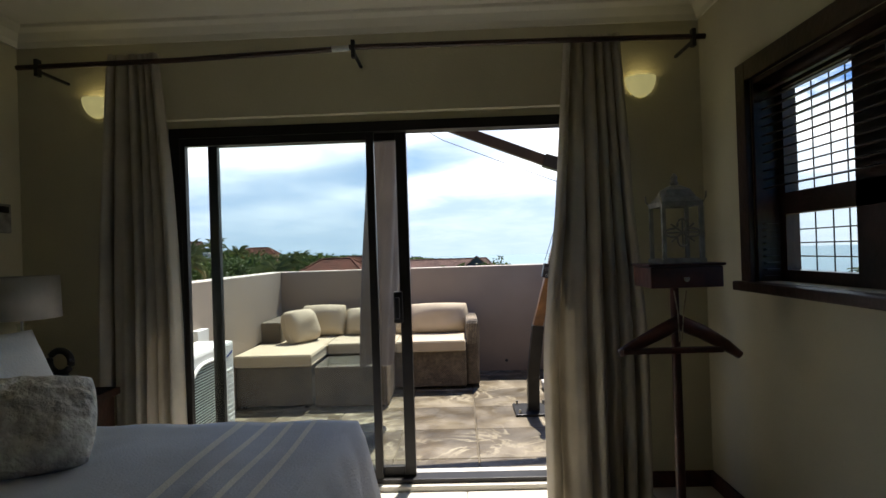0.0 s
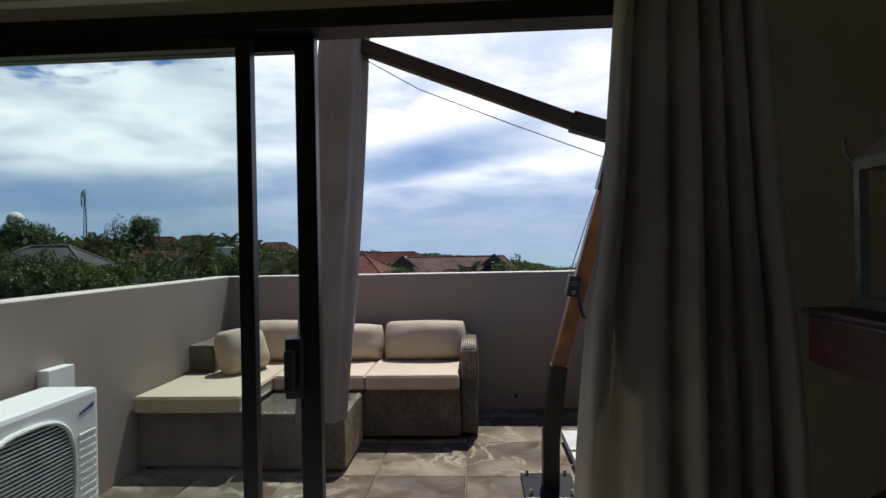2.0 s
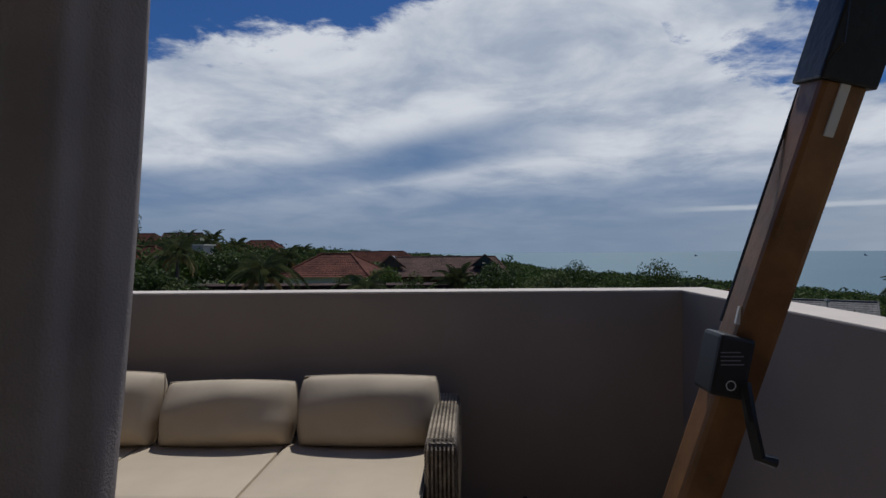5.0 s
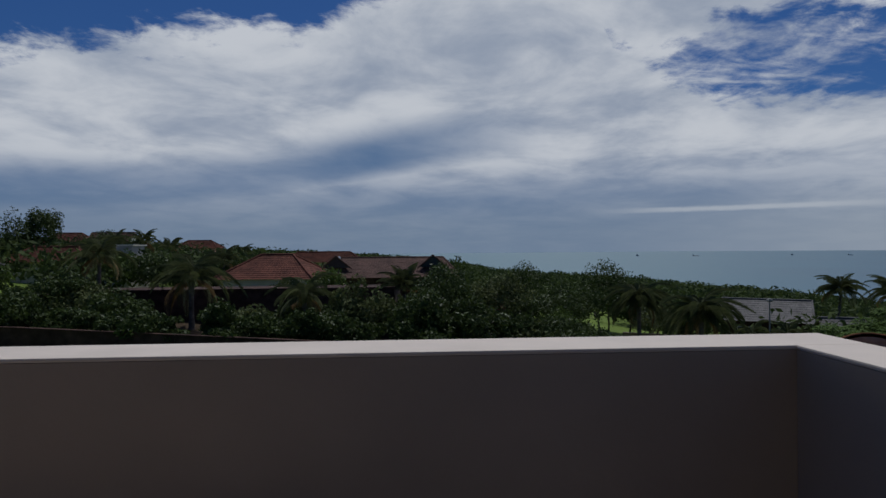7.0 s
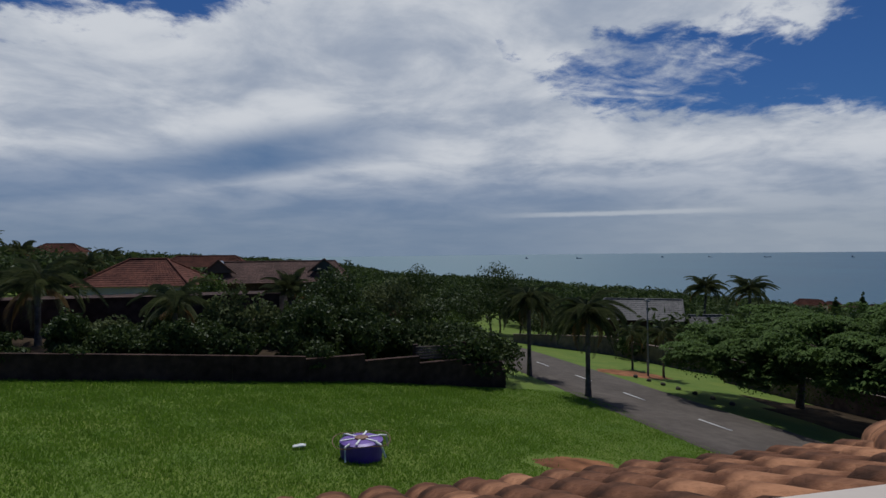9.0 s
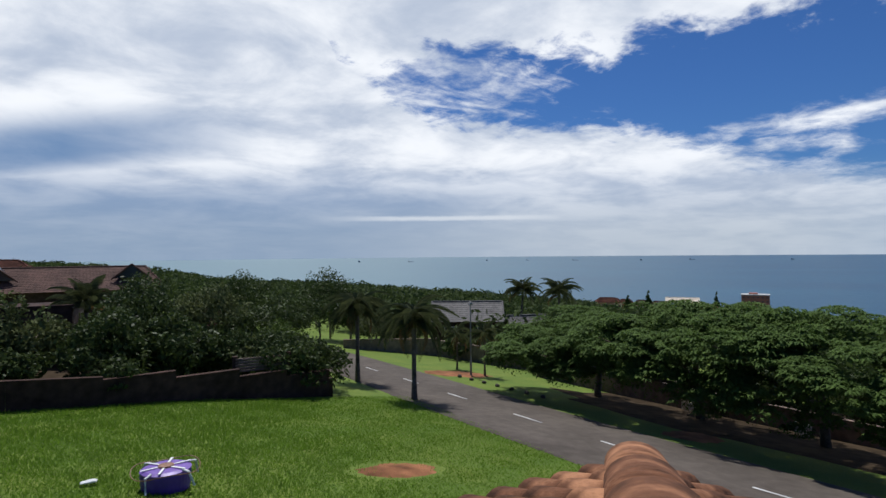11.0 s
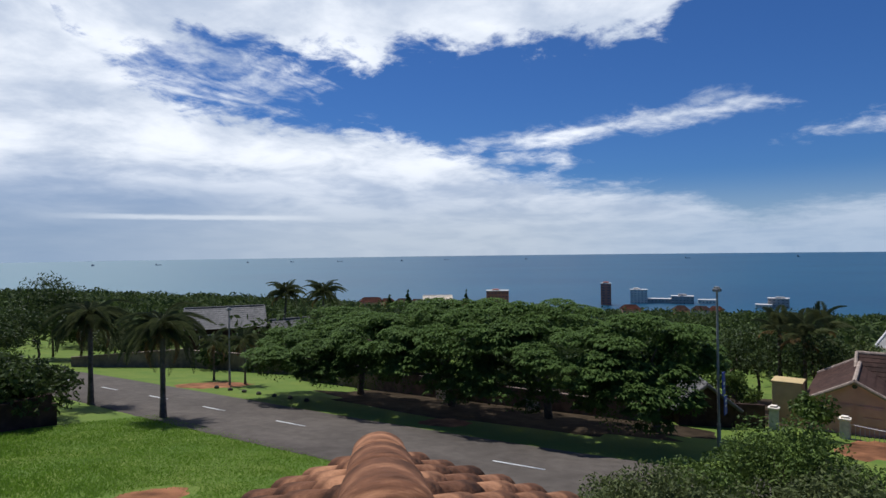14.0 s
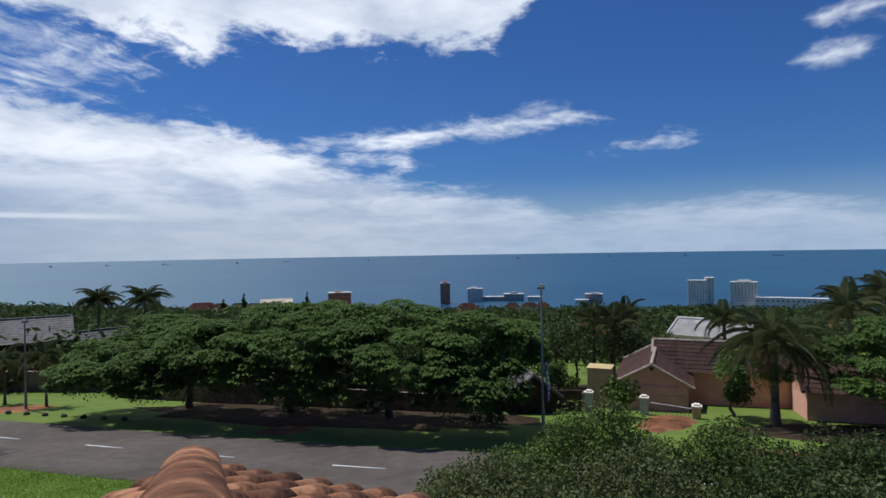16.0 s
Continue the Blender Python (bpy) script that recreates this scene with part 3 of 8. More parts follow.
def seam(w, d, m, r=0.005, n=12, soft=0.0):
    """The piped edge round a cushion, following its drawn-in sides."""
    us = [i / n * 2 - 1 for i in range(n + 1)]
    side = [(u, -1) for u in us] + [(1, u) for u in us[1:]] + [(-u, 1) for u in us[1:]] + [(-1, -u) for u in us[1:]]
    pts = []
    for u, v in side:
        pin = 1 - 0.022 * (1 - abs(u) ** 3) * abs(v) ** 4
        pin2 = 1 - 0.014 * (1 - abs(v) ** 2) * abs(u) ** 4
        pts.append(m @ Vector((u * w / 2 * pin2 * (1 - soft * (1 - math.sqrt(1 - v * v * 0.5))), v * d / 2 * pin * (1 - soft * (1 - math.sqrt(1 - u * u * 0.5))), 0)))
    return tube(bmesh.new(), pts, r, 5)


def ground_z(x, y):
    return -3.07 - 0.1315 * x - 0.0394 * y - 0.036 * np.maximum(0.0, 4.0 - np.asarray(x, float))

# ---- bedroom shell ----
XL, XR, YB, YD, ZC = -2.50, 1.36, -1.6, 3.25, 2.68
YO = 3.47
DX0, DX1, DZ = -1.655, 0.735, 2.10
DY, DS = 3.325, 0.03
OX0, OX1, OZ, YR = DX0 - 0.05, DX1 + 0.05, DZ + 0.04, 3.30
setting("wall_north", boxes((XL - 0.2, OX0, YD, YR, 0, 3.0), (OX1, XR + 0.2, YD, YR, 0, 3.0), (OX0, OX1, YD, YR, OZ, 3.0), (XL - 0.2, DX0, YR + 0.0005, YO, 0, 3.0), (DX1, XR + 0.2, YR + 0.0005, YO, 0, 3.0), (DX0, DX1, YR + 0.0005, YO, DZ, 3.0)), "wall", "cream painted bedroom wall with a wide door opening", "wall")
setting("wall_west", boxes((XL - 0.2, XL, YB, YD - 0.002, 0, 3.0)), "wall", "plain cream painted bedroom wall", "wall")
WY0, WY1, WZ0, WZ1 = 1.45, 2.70, 1.16, 2.08
setting("wall_east", boxes((XR, XR + 0.2, YB, WY0, 0, 3.0), (XR, XR + 0.2, WY1, YD - 0.002, 0, 3.0), (XR, XR + 0.2, WY0, WY1, 0, WZ0), (XR, XR + 0.2, WY0, WY1, WZ1, 3.0)), "wall", "cream painted bedroom wall with a shuttered window", "wall")
setting("wall_south", boxes((XL - 0.2, XR + 0.2, YB - 0.2, YB - 0.002, 0, 3.0)), "wall", "plain cream painted bedroom wall", "wall")
setting("ceiling", boxes((XL, XR, YB, YD, ZC, ZC + 0.2)), "ceiling", "pale painted plaster ceiling", "ceiling")


def cornice():
    bm = bmesh.new()
    prof = [(0.0, 0.0), (0.012, 0.0), (0.02, 0.03), (0.05, 0.07), (0.09, 0.085), (0.10, 0.10), (0.0, 0.10)]
    for (x0, y0, x1, y1, nx, ny) in ((XL + 0.002, YD - 0.002, XR - 0.002, YD - 0.002, 0, -1), (XR - 0.002, YB, XR - 0.002, YD - 0.002, -1, 0), (XL + 0.002, YB, XL + 0.002, YD - 0.002, 1, 0)):
        ends = [[bm.verts.new((x + nx * o, y + ny * o, ZC - 0.102 + h)) for o, h in prof] for x, y in ((x0, y0), (x1, y1))]
        for k in range(len(prof)):
            bm.faces.new((ends[0][k], ends[1][k], ends[1][(k + 1) % len(prof)], ends[0][(k + 1) % len(prof)]))
    bmesh.ops.recalc_face_normals(bm, faces=bm.faces[:])
    return bm


setting("trim_cornice", cornice(), "ceiling", "moulded plaster cornice under the ceiling", "cornice")
setting("baseboard", boxes((OX1 + 0.02, XR - 0.016, YD - 0.016, YD - 0.002, 0.004, 0.09), (XR - 0.016, XR - 0.002, YB, YD - 0.002, 0.004, 0.09), (XL + 0.002, OX0 - 0.02, YD - 0.016, YD - 0.002, 0.004, 0.09), bevel=0.003), "redwood", "dark wooden skirting board along the walls", "skirting")

# ---- sliding door ----
door = thing("sliding_door", ((DX0 + DX1) / 2, DY, DS), "dark bronze aluminium sliding glass door standing half open", "door", kind="structure")
part("outer_frame", boxes((DX0 + 0.002, DX0 + 0.06, DY - 0.035, DY + 0.07, DS + 0.003, DZ - 0.003), (DX1 - 0.06, DX1 - 0.003, DY - 0.035, DY + 0.07, DS + 0.003, DZ - 0.003), (DX0 + 0.06, DX1 - 0.06, DY - 0.035, DY + 0.07, DZ - 0.06, DZ - 0.003), (DX0 + 0.06, DX1 - 0.06, DY - 0.035, DY + 0.07, DS + 0.003, DS + 0.025), bevel=0.003), "bronze", door)


def leaf_panel(x0, x1, y, wl, wr, name):
    za, zb = DS + 0.026, DZ - 0.062
    p = part(name, boxes((x0, x0 + wl, y - 0.02, y + 0.02, za, zb), (x1 - wr, x1, y - 0.02, y + 0.02, za, zb), (x0 + wl, x1 - wr, y - 0.02, y + 0.02, zb - 0.045, zb), (x0 + wl, x1 - wr, y - 0.02, y + 0.02, za, za + 0.055), bevel=0.003), "bronze", door)
    g = part("pane", boxes((x0 + wl - 0.005, x1 - wr + 0.005, y - 0.003, y + 0.003, za + 0.05, zb - 0.04)), "glass", p, "clear glass pane")
    g.visible_shadow = False
    return p


leaf_panel(DX0 + 0.062, -0.473, DY - 0.010, 0.03, 0.045, "fixed_panel")
slide = leaf_panel(-1.45, -0.290, DY + 0.035, 0.055, 0.062, "sliding_panel")
part("handle", boxes((-0.385, -0.335, DY - 0.03, DY + 0.009, 0.94, 1.12), (-0.375, -0.35, DY - 0.07, DY - 0.028, 0.97, 1.09), bevel=0.006), "black", slide, "black plastic door handle")
setting("threshold", boxes((DX0 + 0.001, DX1 - 0.001, YD + 0.002, YO + 0.05, -0.12, DS), bevel=0.004), "tile", "pale tiled door threshold step", "threshold")

# ---- window with a shutter blind ----
win = thing("window_1", (XR, (WY0 + WY1) / 2, WZ0), "dark stained wooden window with a slatted shutter blind", "window", kind="structure")
part("architrave", boxes((XR - 0.03, XR - 0.002, WY1, WY1 + 0.09, WZ0 - 0.05, WZ1 + 0.09), (XR - 0.03, XR - 0.002, WY0 - 0.09, WY0, WZ0 - 0.05, WZ1 + 0.09), (XR - 0.03, XR - 0.002, WY0, WY1, WZ1, WZ1 + 0.09), bevel=0.006), "darkwood", win)
part("window_sill", boxes((XR - 0.07, XR + 0.12, WY0 - 0.1, WY1 + 0.1, WZ0 - 0.045, WZ0 - 0.002), bevel=0.008), "darkwood", win)
part("window_lining", boxes((XR - 0.001, XR + 0.099, WY1 - 0.022, WY1 - 0.001, WZ0, WZ1 - 0.001), (XR - 0.001, XR + 0.099, WY0 + 0.001, WY0 + 0.022, WZ0, WZ1 - 0.001), (XR - 0.001, XR + 0.099, WY0 + 0.023, WY1 - 0.023, WZ1 - 0.022, WZ1 - 0.001)), "darkwood", win)
wf = part("window_frame", boxes((XR + 0.10, XR + 0.16, WY1 - 0.07, WY1 - 0.003, WZ0, WZ1 - 0.003), (XR + 0.10, XR + 0.16, WY0 + 0.003, WY0 + 0.09, WZ0, WZ1 - 0.003), (XR + 0.10, XR + 0.16, WY0 + 0.09, WY1 - 0.07, WZ1 - 0.06, WZ1 - 0.003), (XR + 0.10, XR + 0.16, WY0 + 0.09, WY1 - 0.07, WZ0, WZ0 + 0.05), (XR + 0.10, XR + 0.16, WY0 + 0.09, WY1 - 0.07, 1.46, 1.555), (XR + 0.10, XR + 0.16, 2.0, 2.17, WZ0 + 0.05, WZ1 - 0.06)), "darkwood", win)
pane = part("pane", boxes((XR + 0.127, XR + 0.133, WY0 + 0.08, WY1 - 0.06, WZ0 + 0.04, WZ1 - 0.05)), "glass", wf, "clear window glass")
pane.visible_shadow = False
for k in range(12):
    z = 1.585 + k * 0.040
    bm = bmesh.new()
    box(bm, -0.024, 0.024, WY0 + 0.01, WY1 - 0.01, -0.003, 0.003, m=Matrix.Translation((XR + 0.055, 0, z)) @ Matrix.Rotation(radians(-14), 4, "Y"))
    part("slat", bm, "darkwood", win)
for k in range(9):
    bm = bmesh.new()
    box(bm, XR + 0.02, XR + 0.085, WY1 - 0.05, WY1 - 0.004, WZ0 + 0.02 + k * 0.03, WZ0 + 0.026 + k * 0.03)
    part("slat", bm, "darkwood", win)
for y in (2.32, 2.42, 2.54):
    part("window_bar", rod(bmesh.new(), (XR + 0.175, y, WZ0), (XR + 0.175, y, WZ1), 0.003, seg=6), "blacksteel", win)
for z in (1.27, 1.33, 1.39):
    part("window_bar", rod(bmesh.new(), (XR + 0.175, WY0, z), (XR + 0.175, WY1, z), 0.003, seg=6), "blacksteel", win)

# ---- curtains and rail ----


def curtain(xt0, xt1, xb0, xb1, y, z0, z1, folds, sway, label, pulled=False):
    ob = thing("curtain", ((xb0 + xb1) / 2, y, z0), label, "curtain", "curtains at the door")
    nu, nv = folds * 10, 26
    V, F = [], []
    for s in (0, 1):
        for j in range(nv + 1):
            v = j / nv
            for i in range(nu + 1):
                u = i / nu
                k = 1 - (1 - v) ** 1.6
                if pulled:
                    q = min(1.0, max(0.0, (v - 0.36) / 0.38))
                    k = 0.6 * min(1.0, v / 0.5) + 0.4 * q * q * (3 - 2 * q)
                x = (xt0 + (xt1 - xt0) * u) * (1 - k) + (xb0 + (xb1 - xb0) * u) * k + sway * math.sin(v * math.pi * 1.1) * (0.5 - u)
                amp = (0.022 + 0.028 * v) * (0.75 + 0.5 * math.sin(u * 7.3 + 1.0) ** 2)
                ph = u * folds * 2 * math.pi + 0.9 * math.sin(2.1 * v + 6 * u) + 1.3 * math.sin(u * 8 + 0.7) + 0.5 * v * math.sin(13 * u)
                yy = y + amp * math.sin(ph) + 0.016 * math.sin(2.3 * ph + 3 * v) * v + 0.02 * math.sin(2.5 * v + 3 * u)
                V.append((x + 0.008 * math.cos(ph), yy + s * 0.004, z1 - (z1 - z0) * v))
    row = nu + 1
    base = row * (nv + 1)
    for j in range(nv):
        for i in range(nu):
            a = j * row + i
            F.append((a, a + 1, a + row + 1, a + row))
            F.append((base + a, base + a + row, base + a + row + 1, base + a + 1))
    for j in range(nv):
        for i in (0, nu):
            a = j * row + i
            F.append((a, a + row, base + a + row, base + a))
    mesh_np("drape", V, F, "curtain", ob, smooth=True)
    return ob


curtain(-1.84, -1.575, -1.93, -1.47, 3.02, 0.012, 2.44, 6, -0.04, "heavy linen-coloured curtain drawn aside by the glass door")
curtain(0.575, 0.86, 0.425, 0.97, 3.02, 0.012, 2.44, 6, 0.0, "heavy linen-coloured curtain gathered beside the open door", True)
rail = thing("curtain_rail", (-0.5, 3.0, 2.4), "dark wooden curtain pole on wall brackets", "curtain rail")
part("pole", tube(bmesh.new(), [(-2.31, 3.0, 2.385), (-1.45, 3.0, 2.39), (-0.545, 3.0, 2.415)], 0.014, 10), "darkwood", rail)
part("pole", tube(bmesh.new(), [(-0.54, 3.0, 2.42), (0.4, 3.0, 2.412), (1.29, 3.0, 2.40)], 0.014, 10), "darkwood", rail)
for x, z in ((-2.20, 2.385), (-0.52, 2.415), (1.23, 2.40)):
    part("bracket", boxes((x - 0.008, x + 0.008, 3.0, YD - 0.003, z - 0.028, z - 0.014), (x - 0.01, x + 0.01, 2.985, 3.02, z - 0.05, z + 0.04), bevel=0.002), "blacksteel", rail)
part("joint_sleeve", rod(bmesh.new(), (-0.63, 3.0, 2.413), (-0.54, 3.0, 2.416), 0.016), "chrome", rail, "bright metal joint")
for x in (-2.03, 1.03):
    wl = thing("wall_lamp", (x, YD, 2.16), "lit half-bowl alabaster wall lamp", "wall lamp", "bedroom wall lamps")
    bm = bmesh.new()
    n, R = 14, 0.085
    rings = []
    for j in range(9):
        a = j / 8 * math.pi / 2
        rings.append([bm.verts.new((x + R * math.cos(a) * math.cos(math.pi + math.pi * i / n), YD - 0.006 + R * 0.9 * math.cos(a) * math.sin(math.pi + math.pi * i / n), 2.27 - 0.11 * math.sin(a))) for i in range(n + 1)])
    for a, b in zip(rings, rings[1:]):
        for i in range(n):
            bm.faces.new((a[i], b[i], b[i + 1], a[i + 1]))
    part("shade", bm, "lampglass", wl, "glowing alabaster bowl", True)
    part("wall_plate", boxes((x - 0.04, x + 0.04, YD - 0.012, YD - 0.002, 2.17, 2.255), bevel=0.003), "chrome", wl)
    l = new("lamp_light", bpy.data.lights.new("lamp_light", "POINT"))
    l.data.energy, l.data.color, l.data.shadow_soft_size = 0.06, (1.0, 0.86, 0.5), 0.03
    l.location = (x, YD - 0.05, 2.25)

# ---- bed ----
bed = thing("bed", (-1.5, 1.7, 0), "made bed with a blue-grey satin spread", "bed")
BX0, BX1, BY0, BY1, BZ = -2.42, -0.36, 0.75, 2.62, 0.62


def bedspread():
    n = 34
    V, F = [], []
    for i in range(n + 1):
        for j in range(n + 1):
            u, v = i / n * 2 - 1, j / n * 2 - 1
            x, y = (BX0 + BX1) / 2 + u * ((BX1 - BX0) / 2 + 0.015), (BY0 + BY1) / 2 + v * ((BY1 - BY0) / 2 + 0.015)
            d = max(abs(u), abs(v))
            drop = 0.0
            if d > 0.90:
                s = (d - 0.90) / 0.10
                drop = 0.55 * s ** 2.2
                w = 0.025 * s * math.sin(26 * (u + v))
                k = 0.93 + 0.07 * s ** 0.5
                x = (BX0 + BX1) / 2 + (x - (BX0 + BX1) / 2) * k + w * (abs(u) == d) * np.sign(u)
                y = (BY0 + BY1) / 2 + (y - (BY0 + BY1) / 2) * k + w * (abs(v) == d) * np.sign(v)
            z = BZ - drop + 0.006 * math.sin(7 * x + 3 * y) * math.sin(5 * y) + 0.004 * math.sin(17 * x + 5 * y)
            V.append((x, y, z))
    for i in range(n):
        for j in range(n):
            a = i * (n + 1) + j
            F.append((a, a + n + 1, a + n + 2, a + 1))
    return V, F


_v, _f = bedspread()
mesh_np("bedspread", _v, _f, "linen", bed, "smooth blue-grey bedspread", True)
part("base", boxes((BX0 + 0.12, BX1 - 0.16, BY0 + 0.12, BY1 - 0.16, 0.06, 0.52), bevel=0.02), "darkwood", bed)
for x, y in ((BX0 + 0.2, BY0 + 0.2), (BX0 + 0.2, BY1 - 0.2), (BX1 - 0.25, BY0 + 0.2), (BX1 - 0.25, BY1 - 0.2)):
    part("leg", rod(bmesh.new(), (x, y, 0), (x, y, 0.07), 0.03), "darkwood", bed)
for k, (x0, x1) in enumerate(((-0.98, -0.945), (-0.86, -0.835), (-0.76, -0.735), (-0.66, -0.635))):
    V, F = [], []
    for j in range(21):
        y = BY0 + 0.1 + (BY1 - BY0 - 0.22) * j / 20
        for x in (x0, x1):
            V.append((x, y, BZ + 0.007 + 0.006 * math.sin(7 * x + 3 * y) * math.sin(5 * y) + 0.004 * math.sin(17 * x + 5 * y)))
    F = [(2 * j, 2 * j + 1, 2 * j + 3, 2 * j + 2) for j in range(20)]
    mesh_np("stripe", V, F, "stripe", bed, "pale stripe on the bedspread")
fluffy = thing("cushion", (-1.75, 1.95, 0.63), "fluffy cream plush cushion lying on the bed", "cushion")
part("cover", pillow(bmesh.new(), 0.66, 0.38, 0.20, Matrix.Translation((-1.66, 1.98, 0.765)) @ Matrix.Rotation(radians(28), 4, "Z") @ Matrix.Rotation(radians(48), 4, "X"), 48, 0.36, 0.022, 0.30), "fluff", fluffy, smooth=True)
wp = thing("pillow", (-2.05, 2.3, 0.63), "white cotton bed pillow leaning at the headboard", "pillow")
part("cover", pillow(bmesh.new(), 0.66, 0.44, 0.2, Matrix.Translation((-1.98, 2.30, 0.85)) @ Matrix.Rotation(radians(75), 4, "Z") @ Matrix.Rotation(radians(60), 4, "X")), "cotton", wp, smooth=True)

# ---- bedside ----
ns = thing("bedside_table", (-2.15, 2.98, 0), "dark wooden bedside table", "bedside table")
part("body", boxes((-2.43, -1.80, 2.72, 2.94, 0.08, 0.66), bevel=0.006), "darkwood", ns)
part("tabletop", boxes((-2.45, -1.77, 2.69, 2.95, 0.662, 0.70), bevel=0.008), "darkwood", ns)
part("drawer", boxes((-2.38, -1.85, 2.705, 2.719, 0.42, 0.62), bevel=0.004), "darkwood", ns)
for x in (-2.42, -1.83):
    for y in (2.75, 2.91):
        part("leg", boxes((x - 0.02, x + 0.02, y - 0.02, y + 0.02, 0, 0.08)), "darkwood", ns)
tl = thing("table_lamp", (-2.19, 2.83, 0.70), "table lamp with a satin drum shade and clear glass base", "lamp")
bm = lathe(bmesh.new(), [(0.165, 1.075), (0.172, 1.075), (0.165, 1.285), (0.158, 1.285)], (-2.19, 2.83, 0), 32)
bmesh.ops.delete(bm, geom=[f for f in bm.faces if len(f.verts) > 4], context="FACES_ONLY")
part("shade", bm, "shade", tl, "grey satin drum shade", True)
part("base", lathe(bmesh.new(), [(0.06, 0.70), (0.085, 0.72), (0.09, 0.78), (0.06, 0.86), (0.022, 0.93), (0.02, 1.04), (0.03, 1.05)], (-2.19, 2.83, 0)), "glass", tl, "clear blown glass base", True)
part("stem", rod(bmesh.new(), (-2.19, 2.83, 0.70), (-2.19, 2.83, 1.12), 0.006), "chrome", tl)
orn = thing("ornament", (-1.98, 2.80, 0.70), "black carved ring-shaped ornament", "ornament")
bm = bmesh.new()
tube(bm, [(-1.98 + 0.055 * math.cos(a), 2.80, 0.86 + 0.055 * math.sin(a)) for a in np.linspace(0, 2 * math.pi, 21)], 0.017)
tube(bm, [(-1.98 + 0.04 * math.cos(a), 2.80, 0.765 + 0.035 * math.sin(a)) for a in np.linspace(0, 2 * math.pi, 17)], 0.016)
box(bm, -2.02, -1.94, 2.77, 2.83, 0.70, 0.722, 0.004)
part("body", bm, "black", orn, smooth=True)
sw = thing("thermostat", (XL, 3.1, 1.6), "small cream wall control with a dark display", "wall control")
part("plate", boxes((XL + 0.002, XL + 0.02, 2.99, 3.15, 1.52, 1.68), bevel=0.004), "whitepaint", sw)
part("display", boxes((XL + 0.02, XL + 0.024, 3.01, 3.13, 1.63, 1.665), bevel=0.001), "black", sw, "dark display")

# ---- valet stand with a lantern ----
VX, VY = 0.945, 2.60
vs = thing("valet_stand", (VX, VY, 0), "reddish mahogany valet stand with a drawer box and coat hanger", "valet stand")
part("drawer_box", boxes((VX - 0.140, VX + 0.165, VY - 0.12, VY + 0.12, 1.155, 1.245), (VX - 0.150, VX + 0.175, VY - 0.13, VY + 0.13, 1.246, 1.258), bevel=0.006), "redwood", vs)
part("drawer_knob", lathe(bmesh.new(), [(0.004, -0.02), (0.012, -0.012), (0.012, 0.0)], (VX + 0.01, VY - 0.122, 1.2), 12), "chrome", vs)
part("post", rod(bmesh.new(), (VX, VY, 0.12), (VX, VY, 1.155), 0.022, 0.018, 14), "redwood", vs)
part("hanger", tube(bmesh.new(), [(VX - 0.26, VY - 0.04, 0.87), (VX - 0.20, VY - 0.04, 0.90), (VX - 0.08, VY - 0.04, 0.96), (VX, VY - 0.04, 1.0), (VX + 0.10, VY - 0.04, 0.955), (VX + 0.2, VY - 0.04, 0.895), (VX + 0.26, VY - 0.04, 0.85)], [0.018, 0.026, 0.032, 0.036, 0.032, 0.026, 0.018]), "redwood", vs, "carved coat hanger", True)
part("trouser_bar", boxes((VX - 0.25, VX + 0.18, VY - 0.07, VY - 0.03, 0.868, 0.892), bevel=0.006), "redwood", vs)
part("reed", tube(bmesh.new(), [(VX - 0.01, VY - 0.07, 0.92), (VX - 0.015, VY - 0.075, 1.05), (VX - 0.03, VY - 0.08, 1.14)], 0.003, 5), "cane_pale", vs, "pale dry reeds")
part("reed", tube(bmesh.new(), [(VX + 0.0, VY - 0.07, 0.92), (VX + 0.01, VY - 0.075, 1.05), (VX + 0.022, VY - 0.08, 1.14)], 0.003, 5), "cane_pale", vs)
for a in (45, 135, 225, 315):
    dx, dy = math.cos(radians(a)), math.sin(radians(a))
    part("foot", tube(bmesh.new(), [(VX, VY, 0.16), (VX + 0.08 * dx, VY + 0.08 * dy, 0.15), (VX + 0.2 * dx, VY + 0.2 * dy, 0.06), (VX + 0.26 * dx, VY + 0.26 * dy, 0.02)], [0.024, 0.024, 0.02, 0.018]), "redwood", vs)
cage = thing("lantern", (VX + 0.01, VY, 1.26), "chalky white metal birdcage lantern on the valet stand", "lantern")
cx0, cx1, cy0, cy1 = VX - 0.065, VX + 0.095, VY - 0.08, VY + 0.08
part("base", boxes((cx0 - 0.015, cx1 + 0.015, cy0 - 0.015, cy1 + 0.015, 1.259, 1.278), bevel=0.004), "whitepaint", cage)
for x in (cx0, cx1):
    for y in (cy0, cy1):
        part("post", boxes((x - 0.008, x + 0.008, y - 0.008, y + 0.008, 1.278, 1.505)), "whitepaint", cage)
bm = bmesh.new()
lv = [(0.0, 1.505, 1.08), (0.0, 1.525, 1.12), (0.0, 1.545, 0.85), (0.0, 1.58, 0.62), (0.0, 1.60, 0.25)]
mx_, my_, hx, hy = (cx0 + cx1) / 2, (cy0 + cy1) / 2, (cx1 - cx0) / 2, (cy1 - cy0) / 2
rings = [[bm.verts.new((mx_ + a * hx * s, my_ + b * hy * s, z)) for a, b in ((-1, -1), (1, -1), (1, 1), (-1, 1))] for _, z, s in lv]
for a, b in zip(rings, rings[1:]):
    for k in range(4):
        bm.faces.new((a[k], a[(k + 1) % 4], b[(k + 1) % 4], b[k]))
bm.faces.new(rings[-1])
part("roof", bm, "whitepaint", cage)
